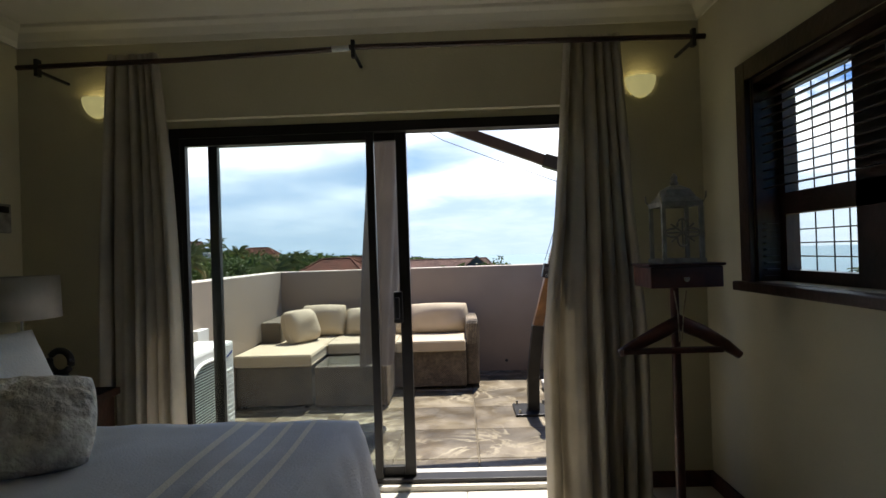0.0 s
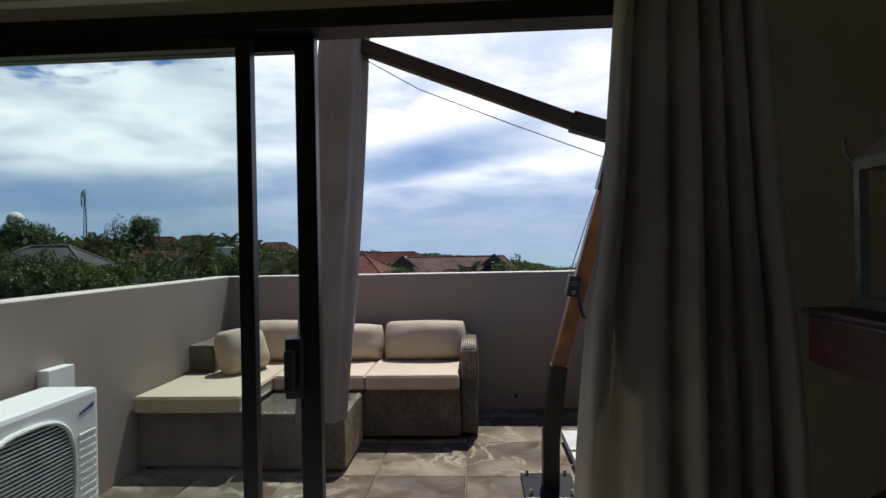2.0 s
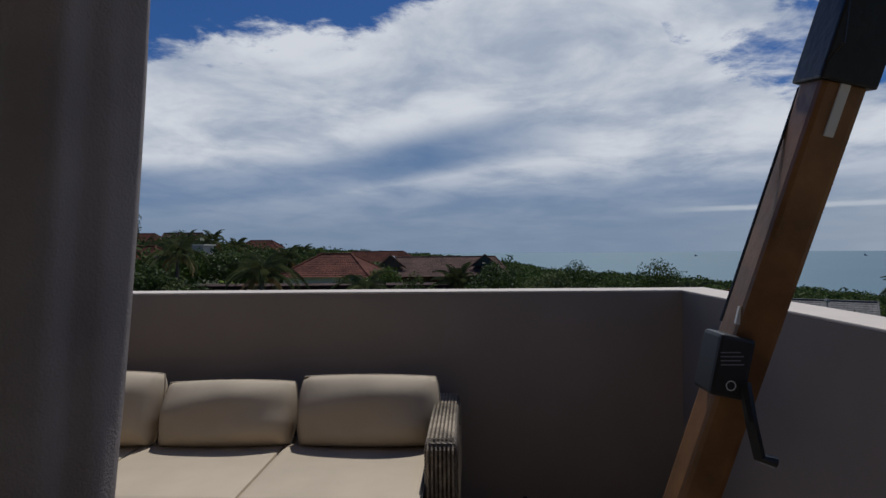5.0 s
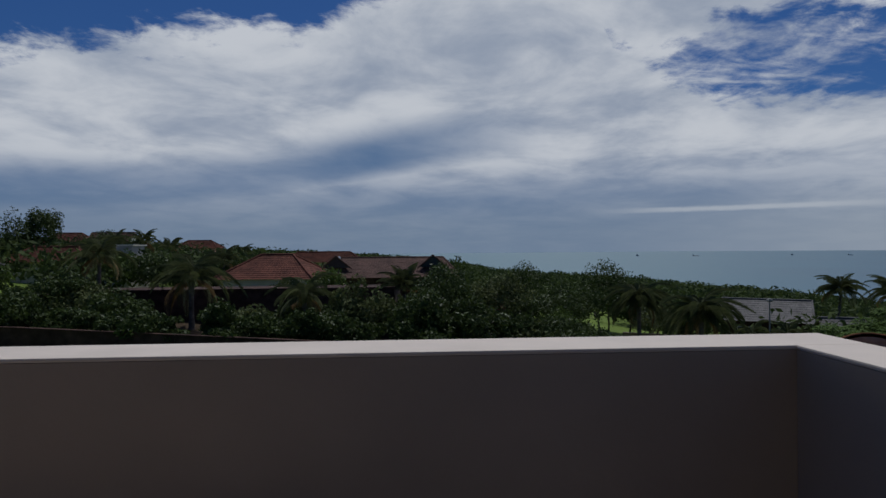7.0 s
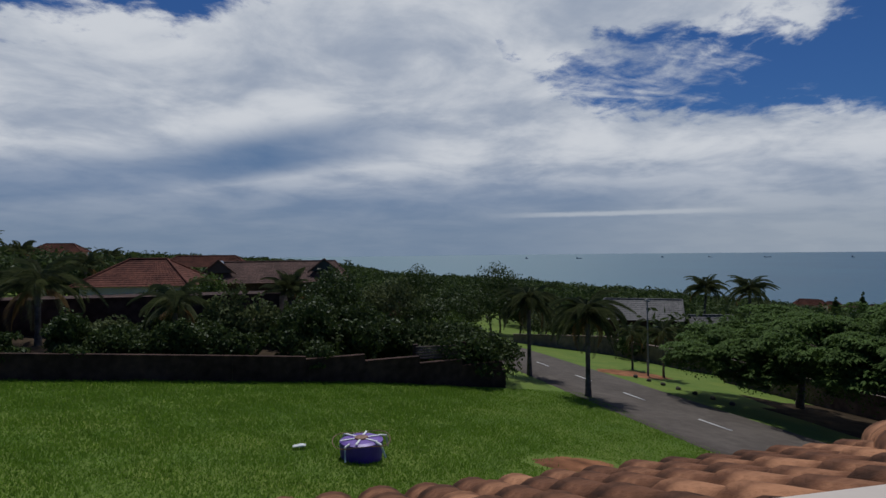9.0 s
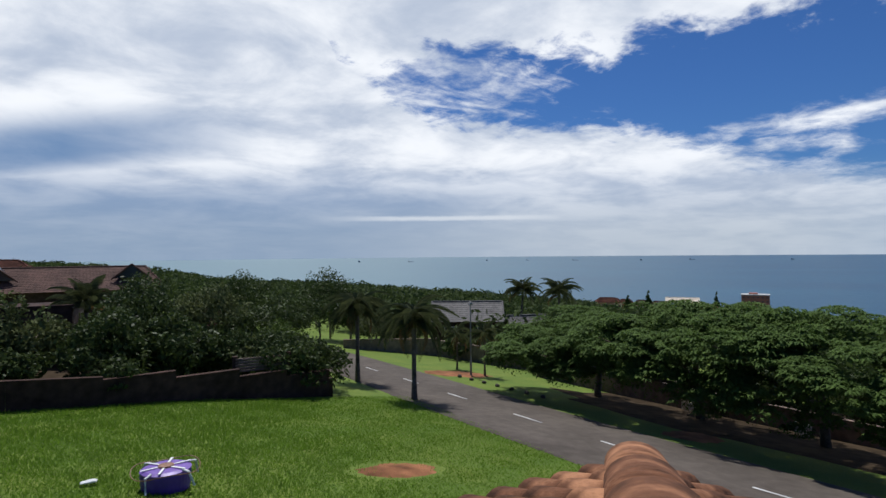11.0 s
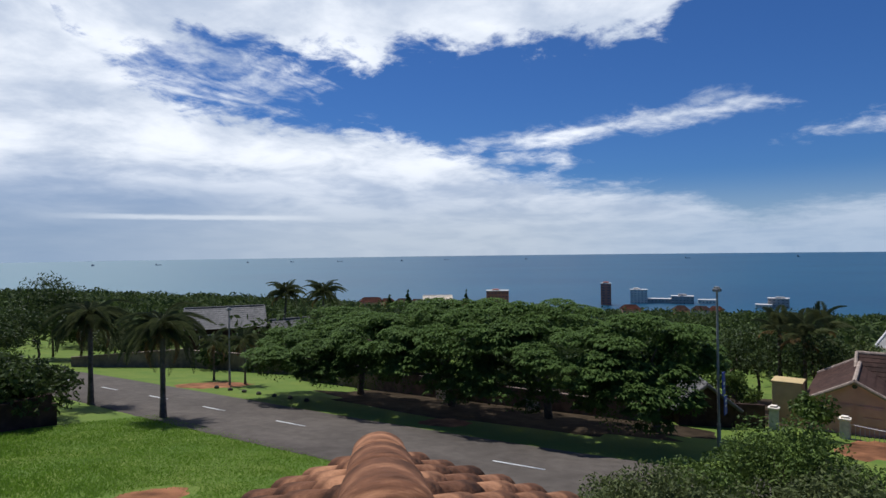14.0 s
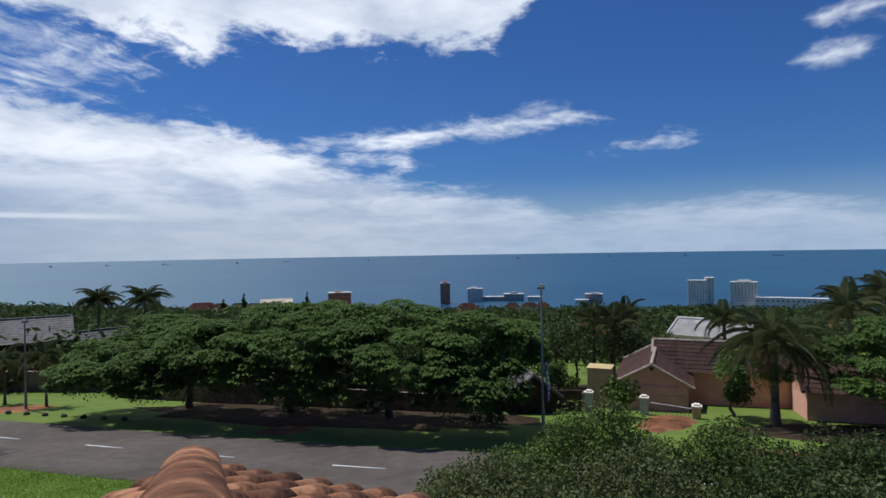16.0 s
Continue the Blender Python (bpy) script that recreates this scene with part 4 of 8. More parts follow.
part("finial", lathe(bmesh.new(), [(0.012, 1.60), (0.02, 1.612), (0.012, 1.622), (0.016, 1.635), (0.004, 1.655)], (mx_, my_, 0), 12), "whitepaint", cage, smooth=True)
for sx in (-1, 1):
    for sy in (-1, 1):
        part("scroll", tube(bmesh.new(), [(mx_ + sx * hx * 1.1, my_ + sy * hy * 1.1, 1.52), (mx_ + sx * hx * 1.2, my_ + sy * hy * 1.2, 1.54), (mx_ + sx * hx * 1.22, my_ + sy * hy * 1.22, 1.565)], 0.004, 5), "whitepaint", cage)
part("filigree", tube(bmesh.new(), [(mx_ + r * math.cos(a), cy0 - 0.002, 1.39 + r * 0.8 * math.sin(a)) for a in np.linspace(0, 2 * math.pi, 33) for r in (0.055 + 0.02 * math.cos(4 * a),)], 0.005, 5), "whitepaint", cage, "white cast scrollwork")
for a in (0, 90, 45, 135):
    dx, dz = 0.07 * math.cos(radians(a)), 0.055 * math.sin(radians(a))
    part("filigree", rod(bmesh.new(), (mx_ - dx, cy0 - 0.001, 1.39 - dz), (mx_ + dx, cy0 - 0.001, 1.39 + dz), 0.004, seg=6), "whitepaint", cage)

# ---- unseen upper house, added to block light ----
FACE = -0.1
# dark cladding, raised wall and roof keep skylight and bounce off the parapets
setting("wall_house_upper", boxes((XL - 0.2, XR + 0.2, YD + 0.04, YO, 3.002, 4.6), (XL - 0.2, XL - 0.002, YB, YD + 0.04, 3.002, 4.6), (XR + 0.002, XR + 0.2, YB, YD + 0.04, 3.002, 4.6), (XL - 0.2, DX0, YO + 0.002, YO + 0.02, FACE, 4.6), (DX1, XR + 0.2, YO + 0.002, YO + 0.02, FACE, 4.6), (DX0, DX1, YO + 0.002, YO + 0.02, DZ, 4.6)), "browncap", "unseen brown house wall added to cut skylight and bounce", "wall")
setting("roof_upper", boxes((XL - 0.3, XR + 0.3, YB - 0.3, YO + 0.1, 4.602, 4.75)), "mortar", "unseen flat roof added to block skylight", "roof")

# ---- balcony ----
FZ, PT = -0.10, 1.155
PX0, PX1, PY = -2.17, 1.37, 6.97
setting("wall_balcony_north", boxes((PX0 - 0.2, PX1 + 0.2, PY, PY + 0.2, -0.3, PT - 0.0122), bevel=0.0), "parapet", "white plastered balcony parapet, its shade put into the colour", "parapet")
setting("wall_balcony_west", boxes((PX0 - 0.2, PX0, YO + 0.002, PY - 0.002, -0.3, PT - 0.0122)), "parapet", "white plastered balcony parapet, coloured darker as if shaded", "parapet")
setting("wall_balcony_east", boxes((PX1, PX1 + 0.2, YO + 0.002, PY - 0.002, -0.3, PT - 0.0122)), "parapet", "white plastered balcony parapet, coloured darker as if shaded", "parapet")
# separate top slab in the sunlit copy of the parapet's paint
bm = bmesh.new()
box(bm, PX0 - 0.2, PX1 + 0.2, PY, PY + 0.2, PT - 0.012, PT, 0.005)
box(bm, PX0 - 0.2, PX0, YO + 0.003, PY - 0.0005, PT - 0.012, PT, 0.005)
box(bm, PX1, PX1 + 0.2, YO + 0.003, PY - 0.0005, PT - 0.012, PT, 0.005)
setting("trim_coping", bm, "coping", "white flat top of the parapet, coloured lighter as if sunlit", "coping")
slab = setting("floor_balcony", boxes((PX0, PX1, YO, PY, FZ - 0.25, FZ - 0.006)), "joint", "slate-paved balcony floor", "floor")

# ---- corner sofa ----
sofa = thing("corner_sofa", (-1.0, 6.4, FZ), "grey-brown woven cane corner sofa", "sofa")
SB = 0.30
part("base", boxes((PX0 + 0.02, -1.43, 5.44, PY - 0.03, FZ + 0.03, SB), (-1.428, 0.035, 6.08, PY - 0.03, FZ + 0.03, SB), bevel=0.015), "cane", sofa)
part("backrest", boxes((-2.14, 0.035, PY - 0.13, PY - 0.025, SB, 0.56), bevel=0.02), "cane", sofa)
part("armrest", boxes((0.036, 0.172, 6.14, PY - 0.025, FZ + 0.03, 0.605), bevel=0.028), "cane", sofa, "rounded woven armrest")
part("armrest", boxes((-2.15, -1.94, 6.14, PY - 0.135, SB, 0.645), bevel=0.025), "cane", sofa)
# pale strands wound over the armrest's top
for k in range(26):
    y = 6.165 + k * 0.028
    part("strand", tube(bmesh.new(), [(0.038, y, 0.555), (0.050, y, 0.597), (0.075, y + 0.003, 0.611), (0.135, y + 0.003, 0.611), (0.160, y, 0.597), (0.174, y, 0.555), (0.176, y, 0.30)], 0.0055, 5), "cane_pale", sofa)
for k in range(7):
    x = 0.052 + k * 0.017
    part("strand", tube(bmesh.new(), [(x, 6.136, 0.36), (x, 6.136, 0.575), (x, 6.165, 0.612), (x, 6.5, 0.615), (x, 6.90, 0.612)], 0.005, 5), "cane_pale", sofa)
for x, y in ((-2.1, 5.50), (-1.5, 5.50), (-2.1, 6.85), (0.0, 6.14), (0.0, 6.85)):
    part("foot", rod(bmesh.new(), (x, y, FZ), (x, y, FZ + 0.035), 0.025), "black", sofa)


def seat_pad(x0, x1, y0, y1, z0, z1):
    ob = thing("seat_cushion", ((x0 + x1) / 2, (y0 + y1) / 2, z0), "cream fabric box cushion on the cane sofa", "cushion", "sofa seat cushions")
    part("cover", box(bmesh.new(), x0, x1, y0, y1, z0, z1, 0.022), "cushion", ob, smooth=False)
    for z in (z0 + 0.02, z1 - 0.02):
        part("piping", tube(bmesh.new(), [(x0 + 0.01, y0, z), (x1 - 0.01, y0, z), (x1, y0 + 0.01, z), (x1, y1, z), (x0, y1, z), (x0, y0 + 0.01, z), (x0 + 0.01, y0, z)], 0.004, 5), "piping", ob)


seat_pad(PX0 + 0.012, -1.42, 5.40, PY - 0.14, SB + 0.002, 0.42)
seat_pad(-1.415, -0.70, 6.02, PY - 0.14, SB + 0.002, 0.42)
seat_pad(-0.695, 0.030, 6.02, PY - 0.14, SB + 0.002, 0.42)


def back_pad(x, y, w, h, yaw, tilt, t=0.27, zc=None):
    ob = thing("back_cushion", (x, y, 0.422), "plump cream fabric back cushion", "cushion", "sofa back cushions")
    m_ = Matrix.Translation((x, y, zc or (0.392 + h / 2 * math.sin(radians(tilt)) + 0.01))) @ Matrix.Rotation(radians(yaw), 4, "Z") @ Matrix.Rotation(radians(tilt), 4, "X")
    part("cover", pillow(bmesh.new(), w, h, t * 1.08, m_, 20, 0.36, 0.0, 0.26), "cushion", ob, smooth=True)
    part("piping", seam(w, h, m_, 0.004, 14, 0.26), "piping", ob)


back_pad(-0.285, 6.70, 0.73, 0.365, 0, 72)
back_pad(-1.00, 6.70, 0.70, 0.345, 3, 66)
back_pad(-1.60, 6.69, 0.54, 0.385, -3, 72)
back_pad(-1.74, 6.22, 0.42, 0.38, 64, 70, 0.27)

# ---- low table ----
tb = thing("coffee_table", (-1.07, 5.75, FZ), "low woven cane coffee table with a glass top", "table")
TX0, TX1, TY0, TY1, TZ = -1.40, -0.72, 5.42, 6.0, 0.295
part("body", boxes((TX0, TX1, TY0, TY1, FZ + 0.02, TZ), bevel=0.015), "cane", tb)
part("glass_top", boxes((TX0 + 0.03, TX1 - 0.03, TY0 + 0.03, TY1 - 0.03, TZ + 0.001, TZ + 0.007)), "glass", tb, "clear glass table top")
for k in range(34):
    y = TY0 + 0.012 + k * (TY1 - TY0 - 0.024) / 33
    part("strand", tube(bmesh.new(), [(TX1 + 0.003, y, FZ + 0.03), (TX1 + 0.005, y, TZ - 0.015), (TX1 - 0.012, y, TZ + 0.004)], 0.005, 5), "cane_pale", tb)
for k in range(14):
    x = TX0 + 0.04 + k * 0.047
    part("strand", tube(bmesh.new(), [(x, TY0 - 0.003, TZ - 0.02), (x, TY0 + 0.006, TZ + 0.003), (x, TY0 + 0.028, TZ + 0.003)], 0.006, 5), "cane_pale", tb)
for x in (TX0 + 0.05, TX1 - 0.05):
    for y in (TY0 + 0.05, TY1 - 0.05):
        part("foot", rod(bmesh.new(), (x, y, FZ), (x, y, FZ + 0.025), 0.02), "black", tb)

# ---- cantilever umbrella ----
ub = thing("cantilever_umbrella", (0.66, 5.45, FZ), "closed cantilever umbrella with a varnished wooden mast", "umbrella")
ELB, KNEE = Vector((0.99, 4.88, 1.975)), Vector((0.650, 5.13, 0.615))
AX = (ELB - KNEE).normalized()


def beam(a, b, w, d, bevel=0.012):
    a, b = Vector(a), Vector(b)
    bm = bmesh.new()
    box(bm, -w / 2, w / 2, -d / 2, d / 2, 0, (b - a).length, bevel)
    z = (b - a).normalized()
    y = Vector((0, 1, 0)) - z * z.y
    y.normalize()
    x = y.cross(z)
    bmesh.ops.transform(bm, matrix=Matrix.Translation(a) @ Matrix((x, y, z)).transposed().to_4x4(), verts=bm.verts)
    return bm


part("base_plate", boxes((0.44, 0.76, 5.00, 5.38, FZ, FZ + 0.022), bevel=0.006), "blacksteel", ub)
for x, y in ((0.48, 5.04), (0.48, 5.34), (0.72, 5.04), (0.72, 5.34)):
    part("bolt", rod(bmesh.new(), (x, y, FZ + 0.02), (x, y, FZ + 0.055), 0.011, seg=6), "chrome", ub)
part("foot_bracket", beam((0.61, 5.17, FZ + 0.02), (0.615, 5.15, 0.26), 0.10, 0.10, 0.006), "blacksteel", ub)
part("foot_bracket", beam((0.613, 5.15, 0.22), KNEE + AX * 0.06, 0.10, 0.10, 0.006), "blacksteel", ub)
part("mast", beam(KNEE - AX * 0.02, ELB - AX * 0.2, 0.085, 0.085), "pole", ub, "varnished golden pine mast")
part("elbow", beam(ELB - AX * 0.30, ELB + AX * 0.045, 0.105, 0.105, 0.005), "blacksteel", ub)
TIP = Vector((-0.66, 5.0, 2.66))
AR = (TIP - ELB).normalized()
part("elbow", beam(ELB + Vector((0.04, 0, 0.005)), ELB + AR * 0.28, 0.105, 0.105, 0.005), "blacksteel", ub)
part("arm", beam(ELB + AR * 0.2, TIP, 0.085, 0.085), "boom", ub, "varnished wooden boom, its shaded underside put into the colour")
CB = KNEE + AX * 0.56
cb = part("crank_box", beam(CB + Vector((-0.055, -0.03, -0.06)), CB + Vector((-0.03, -0.03, 0.06)), 0.07, 0.085, 0.008), "black", ub, "black crank housing")
part("crank_handle", tube(bmesh.new(), [CB + Vector((-0.02, -0.07, -0.03)), CB + Vector((-0.015, -0.085, -0.10)), CB + Vector((0.0, -0.085, -0.17)), CB + Vector((0.03, -0.085, -0.18))], 0.012), "black", cb)
part("sticker", beam(CB + Vector((0.0, -0.05, 0.075)), CB + Vector((0.01, -0.046, 0.11)), 0.06, 0.008, 0.001), "label", ub, "small white paper sticker")
bm = bmesh.new()
for k in range(4):
    box(bm, -0.022, 0.022 - 0.006 * (k % 2), -0.0006, 0.0006, k * 0.008, k * 0.008 + 0.002, m=Matrix.Translation(CB + Vector((-0.045, -0.0745, 0.005))))
part("print", bm, "grey", cb, "rows of small print")
bm = tube(bmesh.new(), [CB + Vector((-0.048 + 0.009 * math.cos(a), -0.0745, -0.035 + 0.009 * math.sin(a))) for a in np.linspace(0, 2 * math.pi, 17)], 0.0012, 5)
part("emblem", bm, "label", cb, "pale round emblem")
part("adjuster_strip", beam(KNEE + AX * 1.02 + Vector((0.0, -0.045, 0)), KNEE + AX * 1.16 + Vector((0.0, -0.045, 0)), 0.018, 0.004, 0.001), "label", ub, "pale perforated strip")
part("cord", tube(bmesh.new(), [CB + Vector((-0.06, -0.06, 0.09)), CB + Vector((0.1, -0.05, 0.55)), ELB + Vector((-0.12, -0.06, -0.24)), ELB + Vector((-0.10, -0.06, -0.11))], 0.0028, 5), "black", ub)
part("cord", tube(bmesh.new(), [ELB + Vector((-0.10, -0.06, -0.11)), ELB + Vector((-0.6, -0.05, 0.09)), ELB + Vector((-1.1, -0.08, 0.29)), TIP + Vector((0.2, -0.02, -0.15))], 0.0028, 5), "black", ub)


def furled():
    """The canopy hanging folded, a soft flattened bundle."""
    nu, nv = 40, 30
    V, F = [], []
    for j in range(nv + 1):
        v = j / nv
        z = 2.70 - (2.70 - 0.40) * v
        cx = -0.57 - 0.18 * v ** 0.9
        wx = 0.138 + 0.02 * math.sin(3 * v)
        wy = 0.13 + 0.03 * math.sin(2.2 * v)
        for i in range(nu):
            a = 2 * math.pi * i / nu
            r = 1 + 0.10 * math.sin(5 * a + 1.5 * v) + 0.05 * math.sin(11 * a - 3 * v)
            V.append((cx + wx * r * math.cos(a), 5.0 + wy * r * math.sin(a), z + 0.015 * math.sin(3 * a) * v))
    for j in range(nv):
        for i in range(nu):
            a, b = j * nu + i, j * nu + (i + 1) % nu
            F.append((a, a + nu, b + nu, b))
    V += [(-0.54, 5.05, 2.72), (-0.755, 5.05, 0.44)]
    for i in range(nu):
        F.append((i, (i + 1) % nu, len(V) - 2, len(V) - 2))
        a = nv * nu
        F.append((a + (i + 1) % nu, a + i, len(V) - 1, len(V) - 1))
    return V, [f for f in F if len(set(f)) == 4], [f[:3] for f in F if len(set(f)) == 3]


_v, _q, _t = furled()
mesh_np("canopy", _v, _q, "canvas", ub, "taupe canvas hanging folded", True)
part("hub", rod(bmesh.new(), (-0.56, 5.0, 2.60), (-0.62, 4.98, 2.74), 0.05), "blacksteel", ub)
for k in range(2):
    sl = thing("paving_slab", (1.0, 5.7, FZ), "pale concrete slab weighting the umbrella's foot", "slab", "umbrella ballast slabs")
    part("slab", box(bmesh.new(), 0.80, 1.22, 5.62 - k * 0.46, 6.04 - k * 0.46, FZ + 0.03, FZ + 0.09, 0.008), "concrete", sl)
    part("frame", box(bmesh.new(), 0.81, 1.21, 5.63 - k * 0.46, 6.03 - k * 0.46, FZ, FZ + 0.03), "blacksteel", sl, "black steel tray")

# ---- air conditioner ----
ac = thing("air_conditioner", (-1.95, 4.15, FZ), "white outdoor air-conditioner unit with a round grille", "air conditioner")
AX0, AX1, AY0, AY1, AZ0, AZ1 = -2.10, -1.80, 3.72, 4.52, -0.03, 0.70
part("casing", boxes((AX0, AX1, AY0, AY1, AZ0, AZ1), bevel=0.025), "acwhite", ac)
bm = bmesh.new()
cy, cz, R = AY0 + 0.32, 0.33, 0.29


def sq(a, r):
    c, s = math.cos(a), math.sin(a)
    return (cy + r * math.copysign(abs(c) ** 0.7, c), cz + r * math.copysign(abs(s) ** 0.7, s))


for k in range(30):
    z = cz - R + 0.01 + k * (2 * R - 0.02) / 29
    hw = R * max(0.0, 1 - (abs(z - cz) / R) ** 2.9) ** (1 / 2.9)
    box(bm, AX1 + 0.004, AX1 + 0.012, cy - hw, cy + hw, z - 0.003, z + 0.003)
g = part("grille", bm, "acgrille", ac, "grey-green fan grille bars")
bm = tube(bmesh.new(), [(AX1 + 0.006, *sq(a, R)) for a in np.linspace(0, 2 * math.pi, 41)], 0.012, 6)
part("grille_ring", bm, "acwhite", ac)
bm = bmesh.new()
ring = [bm.verts.new((AX1 + 0.002, *sq(a, R - 0.005))) for a in np.linspace(0, 2 * math.pi, 40, endpoint=False)]
bm.faces.new(ring)
part("fan_opening", bm, "black", ac, "dark fan opening")
for k in range(11):
    part("louvre", box(bmesh.new(), AX1 - 0.002, AX1 + 0.006, AY1 - 0.155, AY1 - 0.03, 0.10 + k * 0.038, 0.112 + k * 0.038), "acwhite", ac)
bm = bmesh.new()
for k in range(7):
    box(bm, AX1 + 0.001, AX1 + 0.003, AY1 - 0.15 + k * 0.016, AY1 - 0.138 + k * 0.016, 0.585 + k * 0.004, 0.60 + k * 0.005)
part("print", bm, "blue", ac, "blue maker's mark")
for k in range(9):
    part("side_slot", box(bmesh.new(), AX0 + 0.05, AX1 - 0.18, AY0 - 0.003, AY0 + 0.002, 0.02 + k * 0.055, 0.045 + k * 0.055), "black", ac)
for y in (AY0 + 0.1, AY1 - 0.1):
    part("foot", boxes((AX0 - 0.02, AX1 + 0.03, y - 0.025, y + 0.025, FZ, AZ0), bevel=0.004), "black", ac)
iso = thing("isolator_box", (PX0, 4.66, 0.6), "small white electrical box on the parapet wall", "electrical box")
part("body", boxes((PX0 + 0.002, PX0 + 0.07, 4.56, 4.76, 0.58, 0.77), bevel=0.006), "acwhite", iso)
part("conduit", rod(bmesh.new(), (PX0 + 0.02, 4.6, 0.58), (PX0 + 0.02, 4.5, FZ), 0.01), "acwhite", iso)
sp = thing("drain_spout", (0.55, PY, 0.0), "small dark drain spout in the parapet's foot", "drain")
part("spout", rod(bmesh.new(), (0.52, PY - 0.02, 0.02), (0.52, PY + 0.01, 0.02), 0.018), "black", sp)

# ---- land and sea ----
PROFILE = ((-180, -1.0, 300), (-60, 0.8, 200), (-36, 1.6, 170), (-25, 0.9, 170), (-18, 0.3, 220), (-10, -0.25, 900), (-2, -0.75, 1000), (4, -1.4, 700), (8, -2.2, 500), (17, -2.6, 420), (24, -3.2, 400), (32, -3.7, 420), (46, -4.9, 450), (60, -5.6, 460), (75, -5.6, 480), (90, -5.3, 480), (105, -5.1, 480), (130, -3.0, 400), (180, -1.0, 300))
P_AZ, P_EL, P_R = (np.array(c, float) for c in zip(*PROFILE))
SEA = -50.0


def land(x, y):
    """Height of the ground: the near slope, then falling away to the coast."""
    dx, dy = x - 1.0, y - 6.5
    r = np.hypot(dx, dy)
    a = np.degrees(np.arctan2(dx, dy))
    el, rr = np.interp(a, P_AZ, P_EL), np.interp(a, P_AZ, P_R)
    s = np.minimum(1.0, 62.0 / np.maximum(r, 0.01))
    near = ground_z(1 + dx * s, 6.5 + dy * s)
    ridge = 1.6 + rr * np.tan(np.radians(el)) - 6.0
    k = np.clip((r - 62) / (rr - 62), 0, 1)
    z = near + (ridge - near) * k
    past = np.clip((r - rr) / 160.0, 0, 1)
    return z + (SEA - 8 - z) * past ** 1.3


rings = np.concatenate([np.arange(0, 70, 1.5), 70 * 1.055 ** np.arange(0, 80)])
azs = np.radians(np.arange(0, 360, 2.0))
RR, AA = np.meshgrid(rings, azs, indexing="ij")
gx, gy = 1.0 + RR * np.sin(AA), 6.5 + RR * np.cos(AA)
gz = land(gx, gy)
nr, na = RR.shape
idx = np.arange(nr * na).reshape(nr, na)
gf = np.stack([idx[:-1], idx[1:], np.roll(idx, -1, 1)[1:], np.roll(idx, -1, 1)[:-1]], -1).reshape(-1, 4)
tagged(mesh_np("ground", np.stack([gx, gy, gz], -1).reshape(-1, 3), gf, "ground", smooth=True), "grassy hillside falling to the wooded coast", "ground", kind="structure")
sr = np.array([200.0, 600, 1500, 3000, 4930])
sa = np.radians(np.arange(0, 360, 1.5))
SR, SA = np.meshgrid(sr, sa, indexing="ij")
ns_, na_ = SR.shape
sidx = np.arange(ns_ * na_).reshape(ns_, na_)
sf = np.stack([sidx[:-1], sidx[1:], np.roll(sidx, -1, 1)[1:], np.roll(sidx, -1, 1)[:-1]], -1).reshape(-1, 4)
sv = np.stack([SR * np.sin(SA), SR * np.cos(SA), np.full_like(SR, SEA + 9.5)], -1).reshape(-1, 3)
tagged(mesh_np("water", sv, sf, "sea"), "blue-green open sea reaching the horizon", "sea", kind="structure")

# ---- road ----
MID = ((13.0, 90.0), (16.2, 70.0), (17.6, 56.0), (18.2, 42.0), (18.55, 30.0), (18.95, 24.0), (19.5, 17.4), (20.4, 11.0), (21.9, 4.9), (24.4, -3.0), (28.0, -12.0), (33.0, -22.0))


def along(n):
    p = np.array(MID)
    d = np.concatenate([[0], np.cumsum(np.hypot(*np.diff(p, axis=0).T))])
    s = np.linspace(0, d[-1], n)
    k = np.ones(9) / 9
    x, y = np.interp(s, d, p[:, 0]), np.interp(s, d, p[:, 1])
    xs = np.convolve(np.pad(x, 4, "edge"), k, "valid")
    ys = np.convolve(np.pad(y, 4, "edge"), k, "valid")
    return np.stack([xs, ys], -1), s


def ribbon(name, line, offs, lift, mat, wob=0.0):
    t = np.gradient(line, axis=0)
    t /= np.linalg.norm(t, axis=1)[:, None]
    nrm = np.stack([-t[:, 1], t[:, 0]], -1)
    V, k = [], len(offs)
    rng = np.random.default_rng(5)
    for i, (p, n) in enumerate(zip(line, nrm)):
        for j, o in enumerate(offs):
            oo = o + (wob * rng.normal() if j in (0, k - 1) else 0)
            q = p + n * oo
            edge = j in (0, k - 1)
            V.append((q[0], q[1], ground_z(*q) + (lift if not edge else -0.06)))
    F = [(i * k + j, i * k + j + 1, (i + 1) * k + j + 1, (i + 1) * k + j) for i in range(len(line) - 1) for j in range(k - 1)]
    return mesh_np(name, V, F, mat)


line, dist = along(160)
tagged(ribbon("road", line, (3.65, 3.55, 1.2, -1.2, -3.95, -4.05), 0.035, "asphalt", 0.05), "grey asphalt suburban road with a dashed centre line", "road", kind="structure")
